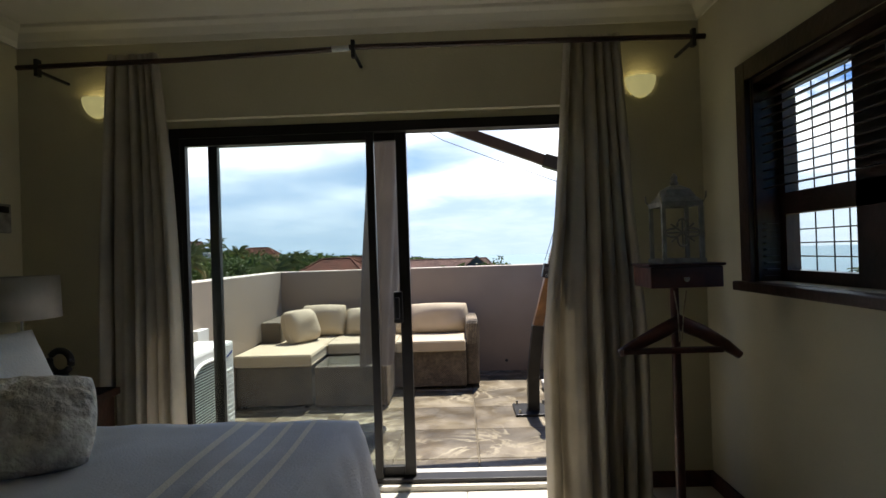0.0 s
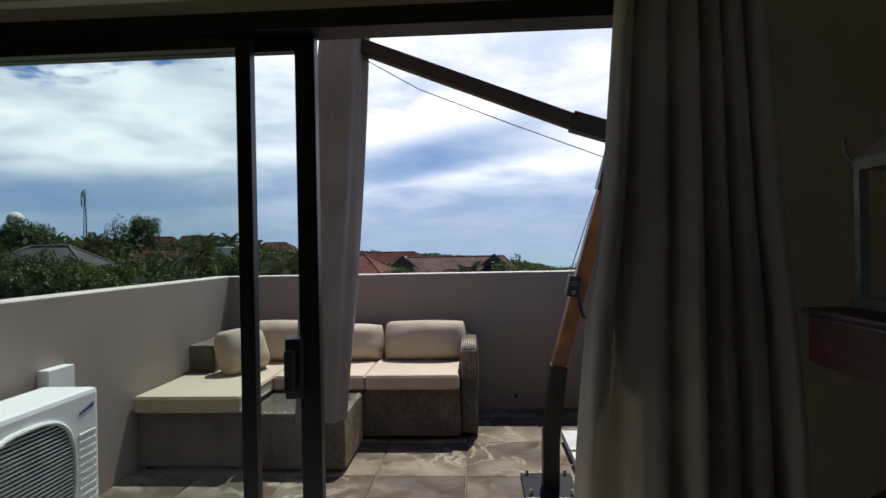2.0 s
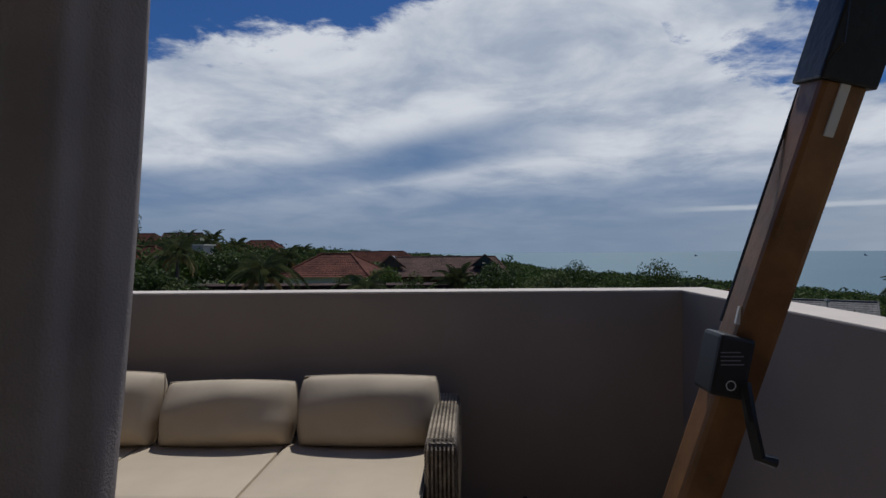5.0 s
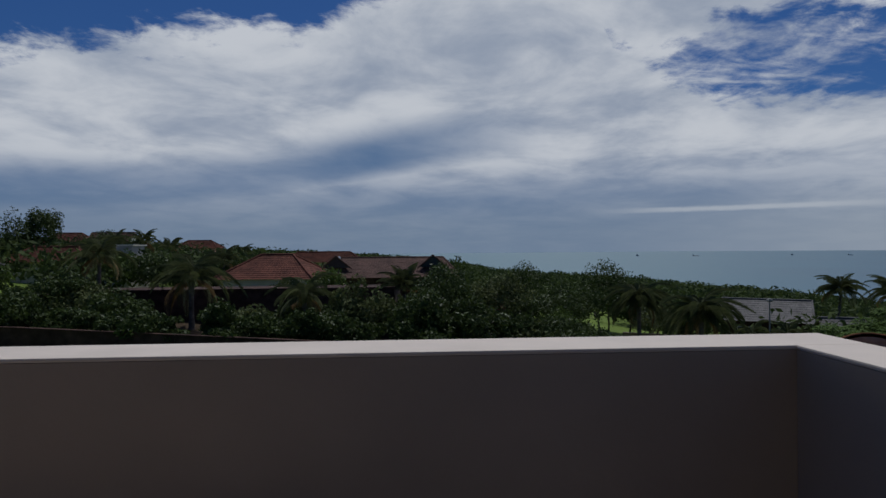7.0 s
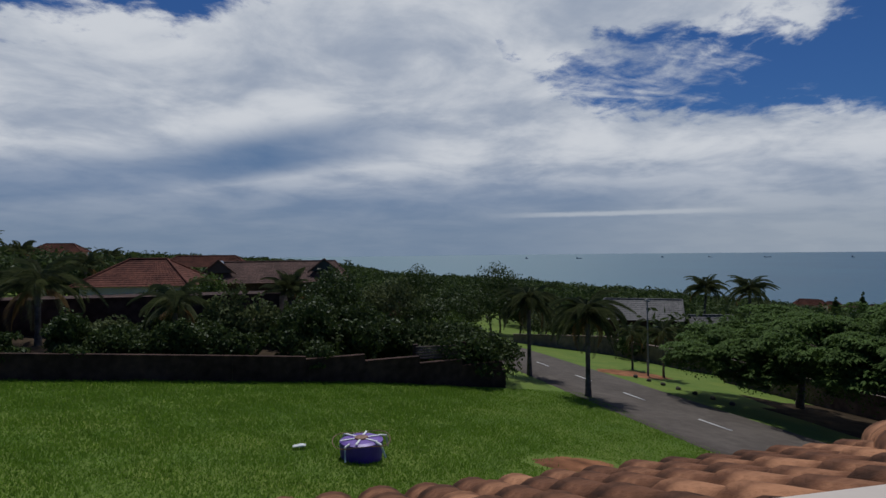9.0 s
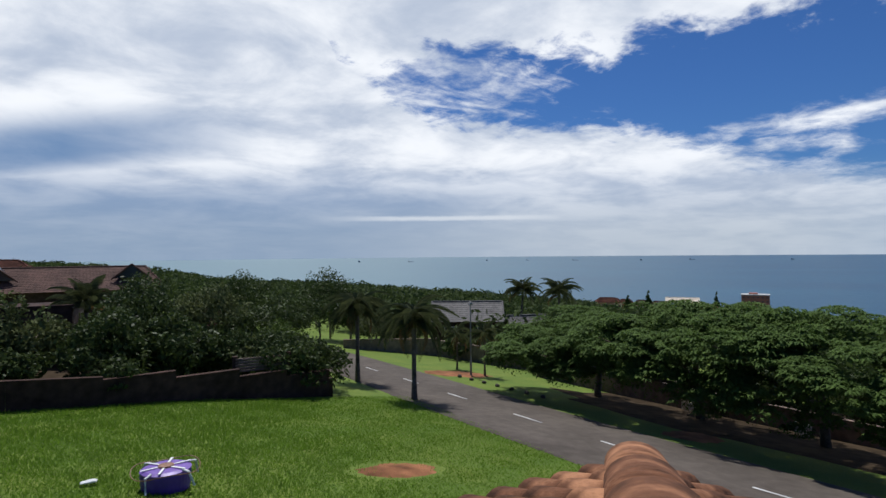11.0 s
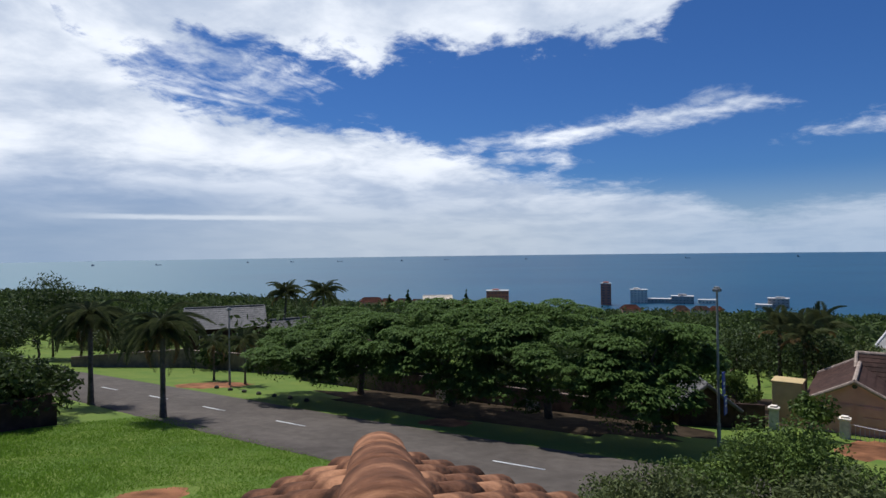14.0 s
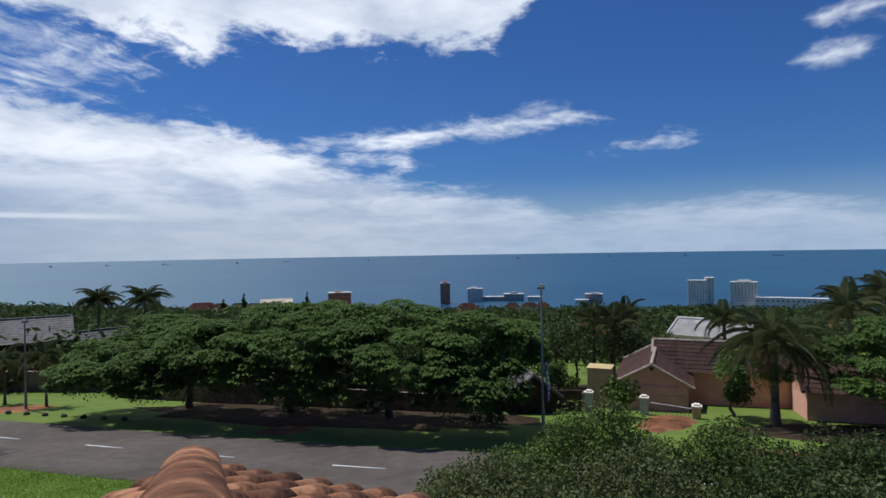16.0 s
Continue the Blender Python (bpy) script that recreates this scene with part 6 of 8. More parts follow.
def house(name, cx, cy, w, d, z0, wall_h, pitch_h, turn, wall, roof, label, gable=True, hip=0.0, eave=0.5, wins=(), category="house", ridge_mat=None, detail=True):
    """A house w along its ridge and d deep; hip is how far the ridge stops short of the ends."""
    ob = thing(name, (cx, cy, z0), label, category)
    R_ = Matrix.Translation((cx, cy, 0)) @ Matrix.Rotation(radians(turn), 4, "Z")
    zt = z0 + wall_h
    bm = boxes((-w / 2, w / 2, -d / 2, d / 2, z0 - 1.5, zt))
    if hip < 0.01:
        for s in (-1, 1):
            p = [bm.verts.new((s * w / 2, -d / 2, zt)), bm.verts.new((s * w / 2, d / 2, zt)), bm.verts.new((s * w / 2, 0, zt + pitch_h * 0.92))]
            bm.faces.new(p)
            q = [bm.verts.new((s * (w / 2 - 0.2), v.co.y, v.co.z)) for v in p]
            bm.faces.new(q[::-1])
            for i in range(3):
                bm.faces.new((p[i], p[(i + 1) % 3], q[(i + 1) % 3], q[i]))
    bmesh.ops.transform(bm, matrix=R_, verts=bm.verts)
    part("wall", bm, wall, ob)
    W, D = w / 2 + eave * (0.6 if hip < 0.01 else 1), d / 2 + eave
    zb, zr = zt - pitch_h * eave / (d / 2), zt + pitch_h
    rx = W - hip
    e = [Vector(p) for p in ((-W, -D, zb), (W, -D, zb), (W, D, zb), (-W, D, zb))]
    r0, r1 = Vector((-rx, 0, zr)), Vector((rx, 0, zr))
    faces = [(e[0], e[1], r1, r0), (e[2], e[3], r0, r1)]
    if hip > 0.01:
        faces += [(e[1], e[2], r1, r1), (e[3], e[0], r0, r0)]
    for f in faces:
        bm = tiles_bm(*f, step=0.42, col=0.42, h=0.028) if detail else None
        if bm is None:
            bm = bmesh.new()
            vs_ = []
            for p in f:
                if not vs_ or (vs_[-1].co - p).length > 1e-4:
                    vs_.append(bm.verts.new(p))
            bm.faces.new(vs_)
        bmesh.ops.solidify(bm, geom=bm.faces[:], thickness=0.08) if not detail else None
        bmesh.ops.transform(bm, matrix=R_, verts=bm.verts)
        part("roof", bm, roof, ob)
    bm = bmesh.new()
    rod(bm, R_ @ r0 + Vector((0, 0, 0.04)), R_ @ r1 + Vector((0, 0, 0.04)), 0.12, seg=8)
    part("ridge", bm, ridge_mat or roof, ob)
    if hip > 0.01:
        for p, q in ((e[0], r0), (e[3], r0), (e[1], r1), (e[2], r1)):
            part("hip", rod(bmesh.new(), R_ @ p + Vector((0, 0, 0.05)), R_ @ q + Vector((0, 0, 0.05)), 0.11, seg=8), ridge_mat or roof, ob)
    else:
        for s, r in ((-1, r0), (1, r1)):
            for q in ((e[0], e[3]) if s < 0 else (e[1], e[2])):
                part("barge_tile", rod(bmesh.new(), R_ @ q + Vector((0, 0, 0.04)), R_ @ r + Vector((0, 0, 0.04)), 0.10, seg=8), ridge_mat or roof, ob)
    for face, u, zc, ww, wh in wins:
        # face 0: the long front (-y), 1: the +x end, 2: the -x end
        if face == 0:
            b_ = (u - ww / 2, u + ww / 2, -d / 2 - 0.05, -d / 2 + 0.04, z0 + zc - wh / 2, z0 + zc + wh / 2)
            fr = (u - ww / 2 - 0.08, u + ww / 2 + 0.08, -d / 2 - 0.03, -d / 2 + 0.03, z0 + zc - wh / 2 - 0.08, z0 + zc + wh / 2 + 0.08)
        else:
            s = 1 if face == 1 else -1
            b_ = (s * w / 2 - 0.05, s * w / 2 + 0.05, u - ww / 2, u + ww / 2, z0 + zc - wh / 2, z0 + zc + wh / 2)
            fr = (s * w / 2 - 0.03, s * w / 2 + 0.03, u - ww / 2 - 0.08, u + ww / 2 + 0.08, z0 + zc - wh / 2 - 0.08, z0 + zc + wh / 2 + 0.08)
        wd = part("window", box(bmesh.new(), *fr, m=R_), "whitewall", ob)
        part("pane", box(bmesh.new(), *b_, m=R_), "window", wd, "dark window glass")
    return ob


# gated peach house across the road: its gabled garage faces the road
hp = house("garage_house", 43.4, 8.2, 8.4, 4.2, -9.2, 2.35, 1.15, 0, "peach", "darkredroof", "peach plastered garage house with a dark red tiled gable", True, 0.0, 0.35, ridge_mat="mortar")
part("garage_door", boxes((39.14, 39.2, 6.35, 8.1, -9.0, -6.95)), "peach", hp, "peach panelled garage door")
part("garage_door", boxes((39.14, 39.2, 8.25, 9.9, -9.0, -6.95)), "peach", hp, "peach panelled garage door")
for k in range(4):
    for y0 in (6.45, 8.35):
        part("door_panel", box(bmesh.new(), 39.10, 39.138, y0, y0 + 1.45, -8.9 + k * 0.48, -8.5 + k * 0.48, 0.01), "peach", hp)
part("vent", rod(bmesh.new(), (39.15, 8.2, -5.95), (39.22, 8.2, -5.95), 0.12, seg=12), "window", hp)
house("house_wing", 46.2, 3.4, 9.5, 6.0, -9.0, 2.4, 1.4, 90, "peach", "darkredroof", "peach house wing with a dark red tiled roof", True, 0.0, 0.4, ridge_mat="mortar", wins=((0, 0.0, 1.3, 1.2, 1.2),))
house("low_peach_house", 40.6, -4.4, 9.0, 5.0, -8.6, 2.3, 1.1, 90, "peach", "darkredroof", "low peach house behind a tree", True, 0.0, 0.4, wins=((2, 0.6, 1.3, 1.0, 1.2), (0, 2.2, 1.2, 1.0, 1.2)))
house("white_roofed_house", 60.5, 3.6, 6.4, 5.0, -9.0, 2.6, 1.1, 70, "whitewall", "concrete", "pale house with a grey sheet roof", True, 0.0, 0.3, detail=False)
yb = thing("garden_wall_block", (40.7, 11.6, -9), "yellow plastered garden wall block", "wall")
part("block", boxes((40.3, 41.8, 10.75, 12.3, -9.4, -6.45), bevel=0.04), "yellow", yb)
part("cap", boxes((40.25, 41.85, 10.7, 12.35, -6.449, -6.33), bevel=0.03), "yellow", yb)
for k, (x, y) in enumerate(((37.55, 11.8), (37.3, 8.55), (36.6, 5.7))):
    gp = thing("gate_pillar", (x, y, ground_z(x, y)), "white-capped plastered gate pillar", "pillar", "gate pillars")
    zt = (-7.35, -7.35, -7.45)[k]
    part("shaft", boxes((x - 0.22, x + 0.22, y - 0.22, y + 0.22, ground_z(x, y) - 0.3, zt), bevel=0.02), ("concrete", "concrete", "yellow")[k], gp)
    part("cap", boxes((x - 0.28, x + 0.28, y - 0.28, y + 0.28, zt + 0.002, zt + 0.10), (x - 0.17, x + 0.17, y - 0.17, y + 0.17, zt + 0.101, zt + 0.2), bevel=0.03), "whitewall", gp)
dg = thing("dark_garden_wall", (36.4, 14.6, -8.3), "dark brown timber garden wall", "wall")
part("panel", box(bmesh.new(), 0, 6.2, -0.06, 0.06, -9.3, -7.15, m=Matrix.Translation((35.1, 18.0, 0)) @ Matrix.Rotation(math.atan2(-6.0, 2.3), 4, "Z")), "brick", dg)
rg = thing("railing_gate", (36.9, 7.1, -8.3), "pale steel railing gate across the driveway", "gate")
part("rail", rod(bmesh.new(), (37.25, 8.3, -7.55), (36.7, 5.95, -7.6), 0.03, seg=6), "concrete", rg)
part("rail", rod(bmesh.new(), (37.25, 8.3, -8.3), (36.7, 5.95, -8.2), 0.03, seg=6), "concrete", rg)
for k in range(13):
    u = k / 12
    part("bar", rod(bmesh.new(), (37.25 - 0.55 * u, 8.3 - 2.35 * u, -8.3 + 0.1 * u), (37.25 - 0.55 * u, 8.3 - 2.35 * u, -7.55 - 0.05 * u), 0.012, seg=5), "concrete", rg)
house("thatched_hut", 36.8, 15.6, 3.4, 3.0, -8.9, 1.7, 1.2, 30, "brick", "slateroof", "small grey-roofed hut behind the trees", True, 0.0, 0.3)
# garden wall behind the street trees, with a white railing
gw = thing("street_garden_wall", (33.0, 28.0, -8.6), "dark garden wall behind the street trees", "wall")
for (x0, y0), (x1, y1) in (((32.2, 46.0), (32.6, 32.0)), ((32.6, 31.9), (34.0, 18.2))):
    L, ang = math.hypot(x1 - x0, y1 - y0), math.atan2(y1 - y0, x1 - x0)
    part("panel", box(bmesh.new(), 0, L, -0.1, 0.1, -9.6, -7.2, m=Matrix.Translation((x0, y0, 0)) @ Matrix.Rotation(ang, 4, "Z")), "browncap", gw)
for y in (30.4, 23.4):
    wr = thing("white_railing", (32.2, y, -8.2), "short white picket railing under the trees", "railing", "white railings")
    for k in range(7):
        part("picket", boxes((31.9, 31.94, y + k * 0.13, y + k * 0.13 + 0.06, ground_z(32, y) - 0.05, ground_z(32, y) + 0.75)), "whitewall", wr)
    part("rail", boxes((31.945, 31.97, y, y + 0.85, ground_z(32, y) + 0.5, ground_z(32, y) + 0.58)), "whitewall", wr)
# grey-roofed house at the bend, with brick walls
house("grey_roofed_house", 40.0, 70.0, 8.5, 7.0, -9.6, 2.9, 1.9, -32, "brick", "slateroof", "house with a grey tiled roof at the bend", True, 0.0, 0.4, wins=((0, -2.0, 1.4, 1.4, 1.2), (0, 2.0, 1.4, 1.4, 1.2)))
house("small_grey_house", 42.5, 61.0, 4.2, 3.6, -9.4, 2.2, 1.3, -20, "brick", "slateroof", "small brick outbuilding with a grey roof", True, 0.0, 0.3)
bw = thing("brick_garden_wall", (33.0, 54.0, -9.0), "reddish brick garden wall beside the verge", "wall")
for (x0, y0), (x1, y1), zt in (((31.0, 61.0), (33.6, 52.0), -7.9), ((33.6, 51.9), (37.0, 48.0), -8.1), ((22.0, 66.0), (31.0, 61.1), -7.7)):
    L, ang = math.hypot(x1 - x0, y1 - y0), math.atan2(y1 - y0, x1 - x0)
    part("panel", box(bmesh.new(), 0, L, -0.11, 0.11, -10.5, zt, m=Matrix.Translation((x0, y0, 0)) @ Matrix.Rotation(ang, 4, "Z")), "tanwall", bw)
    part("coping", box(bmesh.new(), 0, L, -0.16, 0.16, zt + 0.001, zt + 0.07, m=Matrix.Translation((x0, y0, 0)) @ Matrix.Rotation(ang, 4, "Z")), "browncap", bw)
# brown brick house beyond the lawn: a flat-topped terrace and a long hipped roof
tr = thing("terrace_block", (-12.0, 50.0, -4.0), "dark brown brick terrace with a flat parapet", "house")
part("wall", boxes((-26.0, -1.3, 46.5, 49.2, -6.5, -1.35)), "brick", tr)
part("wall", boxes((-1.52, -1.3, 49.2, 60.0, -6.5, -1.35)), "brick", tr)
part("coping", boxes((-26.1, -1.2, 46.4, 49.3, -1.348, -1.25), (-1.6, -1.2, 49.3, 60.0, -1.348, -1.25)), "brick", tr)
part("terrace_floor", boxes((-26.0, -1.53, 49.21, 60.0, -2.6, -2.3)), "brick", tr)
house("brown_roofed_house", -3.6, 90.0, 18.6, 9.6, -5.6, 3.4, 2.35, 0, "brick", "brownroof", "long brown-tiled house with small gables", True, 2.2, 0.6)
for sx in (-1, 1):
    gh = thing("roof_gable", (-4.2 + sx * 6.7, 89.0, -1.6), "small dark gable on the brown roof", "gable", "roof gables")
    x = -4.2 + sx * 6.7
    bm = bmesh.new()
    p = [bm.verts.new(q) for q in ((x - 1.9, 86.4, -1.15), (x + 1.9, 86.4, -1.15), (x, 86.4, 0.42), (x, 90.0, 0.42))]
    bm.faces.new((p[0], p[1], p[2])), bm.faces.new((p[1], p[3], p[2])), bm.faces.new((p[0], p[2], p[3])), bm.faces.new((p[0], p[3], p[1]))
    part("gable_wall", bm, "window", gh)
    part("barge_board", rod(bmesh.new(), (x - 2.2, 86.3, -1.3), (x, 86.3, 0.52), 0.10, seg=6), "brownroof", gh)
    part("barge_board", rod(bmesh.new(), (x + 2.2, 86.3, -1.3), (x, 86.3, 0.52), 0.10, seg=6), "brownroof", gh)
house("red_roofed_house", -14.2, 66.5, 9.0, 7.0, -4.5, 3.4, 2.0, -8, "whitewall", "redroof", "house with a bright red tiled hip roof", True, 3.4, 0.6)
house("far_red_house", -19.5, 130.0, 16.0, 8.0, -4.0, 3.0, 1.9, 0, "whitewall", "redroof", "far white house with a red tiled roof", True, 3.0, 0.5, detail=False)
house("white_gabled_house", -54.0, 112.0, 6.5, 5.5, 0.3, 3.0, 1.5, 10, "whitewall", "brownroof", "white gabled house on the hill", True, 0.0, 0.4, wins=((0, -1.5, 1.6, 1.4, 1.3), (0, 1.6, 1.6, 1.4, 1.3)), detail=False)
house("hillside_house", -44.4, 127.0, 7.5, 6.0, 0.0, 2.2, 1.3, 5, "peach", "redroof", "peach house on the wooded hill", True, 2.0, 0.5, detail=False)
house("hillside_villa", -64.0, 116.0, 7.0, 6.0, 1.0, 2.4, 1.5, 15, "whitewall", "redroof", "red-roofed villa on the wooded hill", True, 2.0, 0.5, detail=False)
house("grey_hipped_house", -38.6, 52.0, 8.0, 6.4, -3.0, 3.6, 1.7, 12, "brick", "slateroof", "house with a greenish grey hipped roof", True, 3.0, 0.6, detail=False)
house("garden_red_house", -41.0, 74.0, 8.0, 6.0, -1.2, 1.8, 1.4, 0, "whitewall", "redroof", "low red-roofed house among trees", True, 2.0, 0.5, detail=False)
bb = thing("flat_roofed_house", (-33.4, 72.5, -3.0), "blue-grey flat-roofed house among trees", "house")
part("wall", boxes((-37.0, -31.5, 71.0, 76.0, -5.0, 1.2), (-34.0, -31.6, 72.0, 75.0, 1.201, 2.05)), "greywall", bb)
part("roof_slab", boxes((-34.2, -31.4, 71.8, 75.2, 2.051, 2.2)), "whitewall", bb)

# ---- mast ----
MX, MY = -80.2, 116.2
mast = thing("radio_mast", (MX, MY, 0.5), "thin steel lattice radio mast on the hill", "mast")
for sx, sy in ((-1, -1), (1, -1), (0, 1)):
    part("leg", rod(bmesh.new(), (MX + sx * 0.4, MY + sy * 0.4, 0.0), (MX + sx * 0.12, MY + sy * 0.12, 14.6), 0.07, seg=5), "blacksteel", mast)
for k in range(14):
    a, b = 0.5 + k * 1.05, 1.55 + k * 1.05
    part("brace", rod(bmesh.new(), (MX - 0.3, MY - 0.3, a), (MX + 0.25, MY - 0.3, b), 0.05, seg=5), "blacksteel", mast)
for z, dx in ((13.8, -0.38), (13.6, 0.38), (14.2, 0.0), (12.2, -0.38), (12.0, 0.38)):
    part("antenna", boxes((MX + dx - 0.12, MX + dx + 0.12, MY - 0.7, MY - 0.5, z - 0.7, z + 0.7), bevel=0.03), "concrete", mast)

# ---- street lamps ----
for x, y, h, sign in ((25.23, 45.49, 5.6, False), (28.52, 12.62, 7.0, True)):
    z = ground_z(x, y)
    sl = thing("street_lamp", (x, y, z), "slim grey street lamp post" + (" with blue advertising boards" if sign else " on the verge"), "street lamp", "street lamps")
    part("post", tube(bmesh.new(), [(x, y, z - 0.2), (x, y, z + 1.2), (x, y, z + 1.25), (x, y, z + h)], [0.085, 0.085, 0.06, 0.045], 10), "lampgrey", sl)
    part("lamp_head", boxes((x - 0.16, x + 0.16, y - 0.16, y + 0.16, z + h, z + h + 0.14), (x - 0.11, x + 0.11, y - 0.11, y + 0.11, z + h + 0.141, z + h + 0.22), bevel=0.03), "lampgrey", sl)
    if sign:
        for k, zz in enumerate((2.55, 1.75)):
            sb = part("sign_board", boxes((x - 0.52 + 0.3 * k, x - 0.07 + 0.3 * k, y - 0.30, y - 0.26, z + zz - 0.1 * k, z + zz + 1.0 - 0.3 * k), bevel=0.01), "blue", sl, "blue advertising board")
            part("sign_text", boxes((x - 0.45 + 0.3 * k, x - 0.14 + 0.3 * k, y - 0.305, y - 0.301, z + zz + 0.45, z + zz + 0.56), (x - 0.45 + 0.3 * k, x - 0.2 + 0.3 * k, y - 0.305, y - 0.301, z + zz + 0.25, z + zz + 0.32)), "label", sb)

# ---- stones on the verge ----
for i in range(7):
    x, y = 23.6 + 0.12 * i, 44.5 - 1.5 * i
    st = thing("boulder", (x, y, ground_z(x, y)), "small dark boulder on the grass verge", "boulder", "verge boulders")
    bm = bmesh.new()
    bmesh.ops.create_icosphere(bm, subdivisions=2, radius=0.16)
    rr = random.Random(i)
    for v in bm.verts:
        v.co = Vector((v.co.x * rr.uniform(0.9, 1.2), v.co.y * 1.1, v.co.z * rr.uniform(0.7, 1.0)))
    bmesh.ops.translate(bm, vec=(x, y, ground_z(x, y) + 0.08), verts=bm.verts)
    part("stone", bm, "stone", st)

# ---- the purple drum on the lawn ----
DXc, DYc = 2.1, 22.95
DZc = ground_z(DXc, DYc)
dr = thing("plastic_drum", (DXc, DYc, DZc), "purple plastic tub wound with wire and rag ties", "tub")
part("tub", lathe(bmesh.new(), [(0.55, DZc - 0.05), (0.58, DZc + 0.1), (0.60, DZc + 0.40), (0.59, DZc + 0.45)], (DXc, DYc, 0), 36), "purple", dr, smooth=False)
part("lid", lathe(bmesh.new(), [(0.60, DZc + 0.451), (0.60, DZc + 0.49), (0.50, DZc + 0.53), (0.20, DZc + 0.54)], (DXc, DYc, 0), 36), "lilac", dr, "lilac lid")
part("hub", lathe(bmesh.new(), [(0.20, DZc + 0.541), (0.18, DZc + 0.58), (0.06, DZc + 0.59)], (DXc, DYc, 0), 18), "wire", dr, "rusty hub")
for k in range(6):
    a = k * math.pi / 3 + 0.2
    part("strap", boxes((0.1, 0.60, -0.03, 0.03, 0.0, 0.012)), "label", dr, "white rag strap").matrix_local = Matrix.Translation((0, 0, 0.55)) @ Matrix.Rotation(a, 4, "Z") @ Matrix.Translation(Vector((DXc, DYc, DZc)))
part("wire_ring", tube(bmesh.new(), [(DXc + 0.80 * math.cos(a), DYc + 0.80 * math.sin(a), DZc + 0.50 + 0.05 * math.sin(3 * a)) for a in np.linspace(0, 2 * math.pi, 41)], 0.012, 5), "wire", dr, "loop of rusty wire")
for a in (0.3, 2.2, 4.0, 5.4):
    part("rag", tube(bmesh.new(), [(DXc + 0.55 * math.cos(a), DYc + 0.55 * math.sin(a), DZc + 0.53), (DXc + 0.75 * math.cos(a), DYc + 0.75 * math.sin(a), DZc + 0.5), (DXc + 0.85 * math.cos(a + 0.1), DYc + 0.85 * math.sin(a + 0.1), DZc + 0.15)], 0.03, 6), "label", dr, "white rag tie")
lt = thing("litter", (0.4, 23.7, ground_z(0.4, 23.7)), "white scrap of plastic lying in the grass", "litter")
part("scrap", pillow(bmesh.new(), 0.38, 0.2, 0.07, Matrix.Translation((0.4, 23.7, ground_z(0.4, 23.7) + 0.10))), "label", lt, smooth=True)

# ---- shrubs and garden trees ----
SHRUBS = (
    (9.2, 38.5, 3.4, 2.3, "leaf", 5200), (6.6, 39.2, 3.0, 2.1, "leaf", 4200), (3.4, 38.6, 3.9, 2.2, "leaf", 4800), (0.6, 38.2, 4.4, 2.0, "leaf", 4800), (-2.8, 38.8, 4.6, 1.7, "olive", 3600),
    (1.6, 43.5, 5.6, 2.6, "leaf", 4600), (5.2, 46.5, 5.2, 2.8, "olive", 4200), (8.8, 49.0, 4.6, 2.8, "leaf", 4000), (7.6, 52.5, 4.2, 1.8, "maroon", 1600), (11.8, 52.0, 3.8, 2.4, "shrub", 2400),
    (-9.5, 37.6, 2.2, 1.8, "olive", 3000), (-16.0, 38.5, 2.3, 2.0, "leaf", 3400), (-21.0, 40.5, 3.0, 2.4, "leaf", 3600), (-27.0, 42.0, 4.0, 2.8, "shrub", 3600), (-33.0, 44.0, 4.6, 3.0, "leaf", 3600), (-40.0, 46.0, 5.6, 3.4, "leaf", 3600),
    (-8.0, 60.5, 4.8, 2.4, "shrub", 2600), (-11.5, 58.8, 4.0, 2.0, "olive", 2000), (-24.0, 61.0, 5.0, 3.0, "leaf", 3200), (-30.0, 64.0, 4.8, 3.0, "shrub", 3000), (-28.0, 78.0, 6.0, 3.2, "leaf", 3000), (-48.5, 80.7, 9.4, 3.4, "leaf", 6500), (-44.0, 88.0, 7.2, 3.4, "leaf", 2800), (-56, 70, 7.4, 4.0, "leaf", 3200),
    (20.0, 68.0, 5.6, 3.4, "leaf", 3200), (26.0, 66.5, 5.0, 3.0, "olive", 2800), (14.5, 62.0, 4.6, 2.8, "leaf", 2800), (31.0, 66.0, 5.4, 3.0, "leaf", 2800), (37.0, 51.0, 3.8, 2.2, "leaf", 2600), (34.5, 58.5, 2.8, 1.4, "olive", 1400),
    (44.0, 15.5, 5.0, 2.6, "leaf", 3000), (40.3, 14.2, 3.4, 1.5, "shrub", 1800), (49.5, 11.0, 6.0, 2.6, "leaf", 2600), (52.0, 15.0, 6.4, 3.2, "leaf", 3000), (47.5, 20.5, 5.6, 3.2, "leaf", 3000), (55, 8, 5.6, 2.4, "olive", 2200),
    (17.5, 70.0, 5.0, 3.2, "leaf", 3600), (24.5, 70.5, 5.2, 3.2, "leaf", 3600), (29.0, 68.0, 4.6, 2.6, "olive", 3000), (9.5, 66.0, 5.0, 3.0, "leaf", 3200), (23.5, 75.0, 8.4, 4.0, "leaf", 4600), (13.5, 82.0, 7.4, 3.8, "leaf", 4200), (33.0, 86.0, 7.6, 3.8, "olive", 3800), (4.0, 74.0, 6.4, 3.2, "leaf", 3600), (38.4, 3.8, 2.6, 1.0, "leaf", 1400), (35.4, 9.8, 2.2, 1.0, "shrub", 1500), (38.8, -9.5, 5.6, 3.2, "leaf", 3400),
)
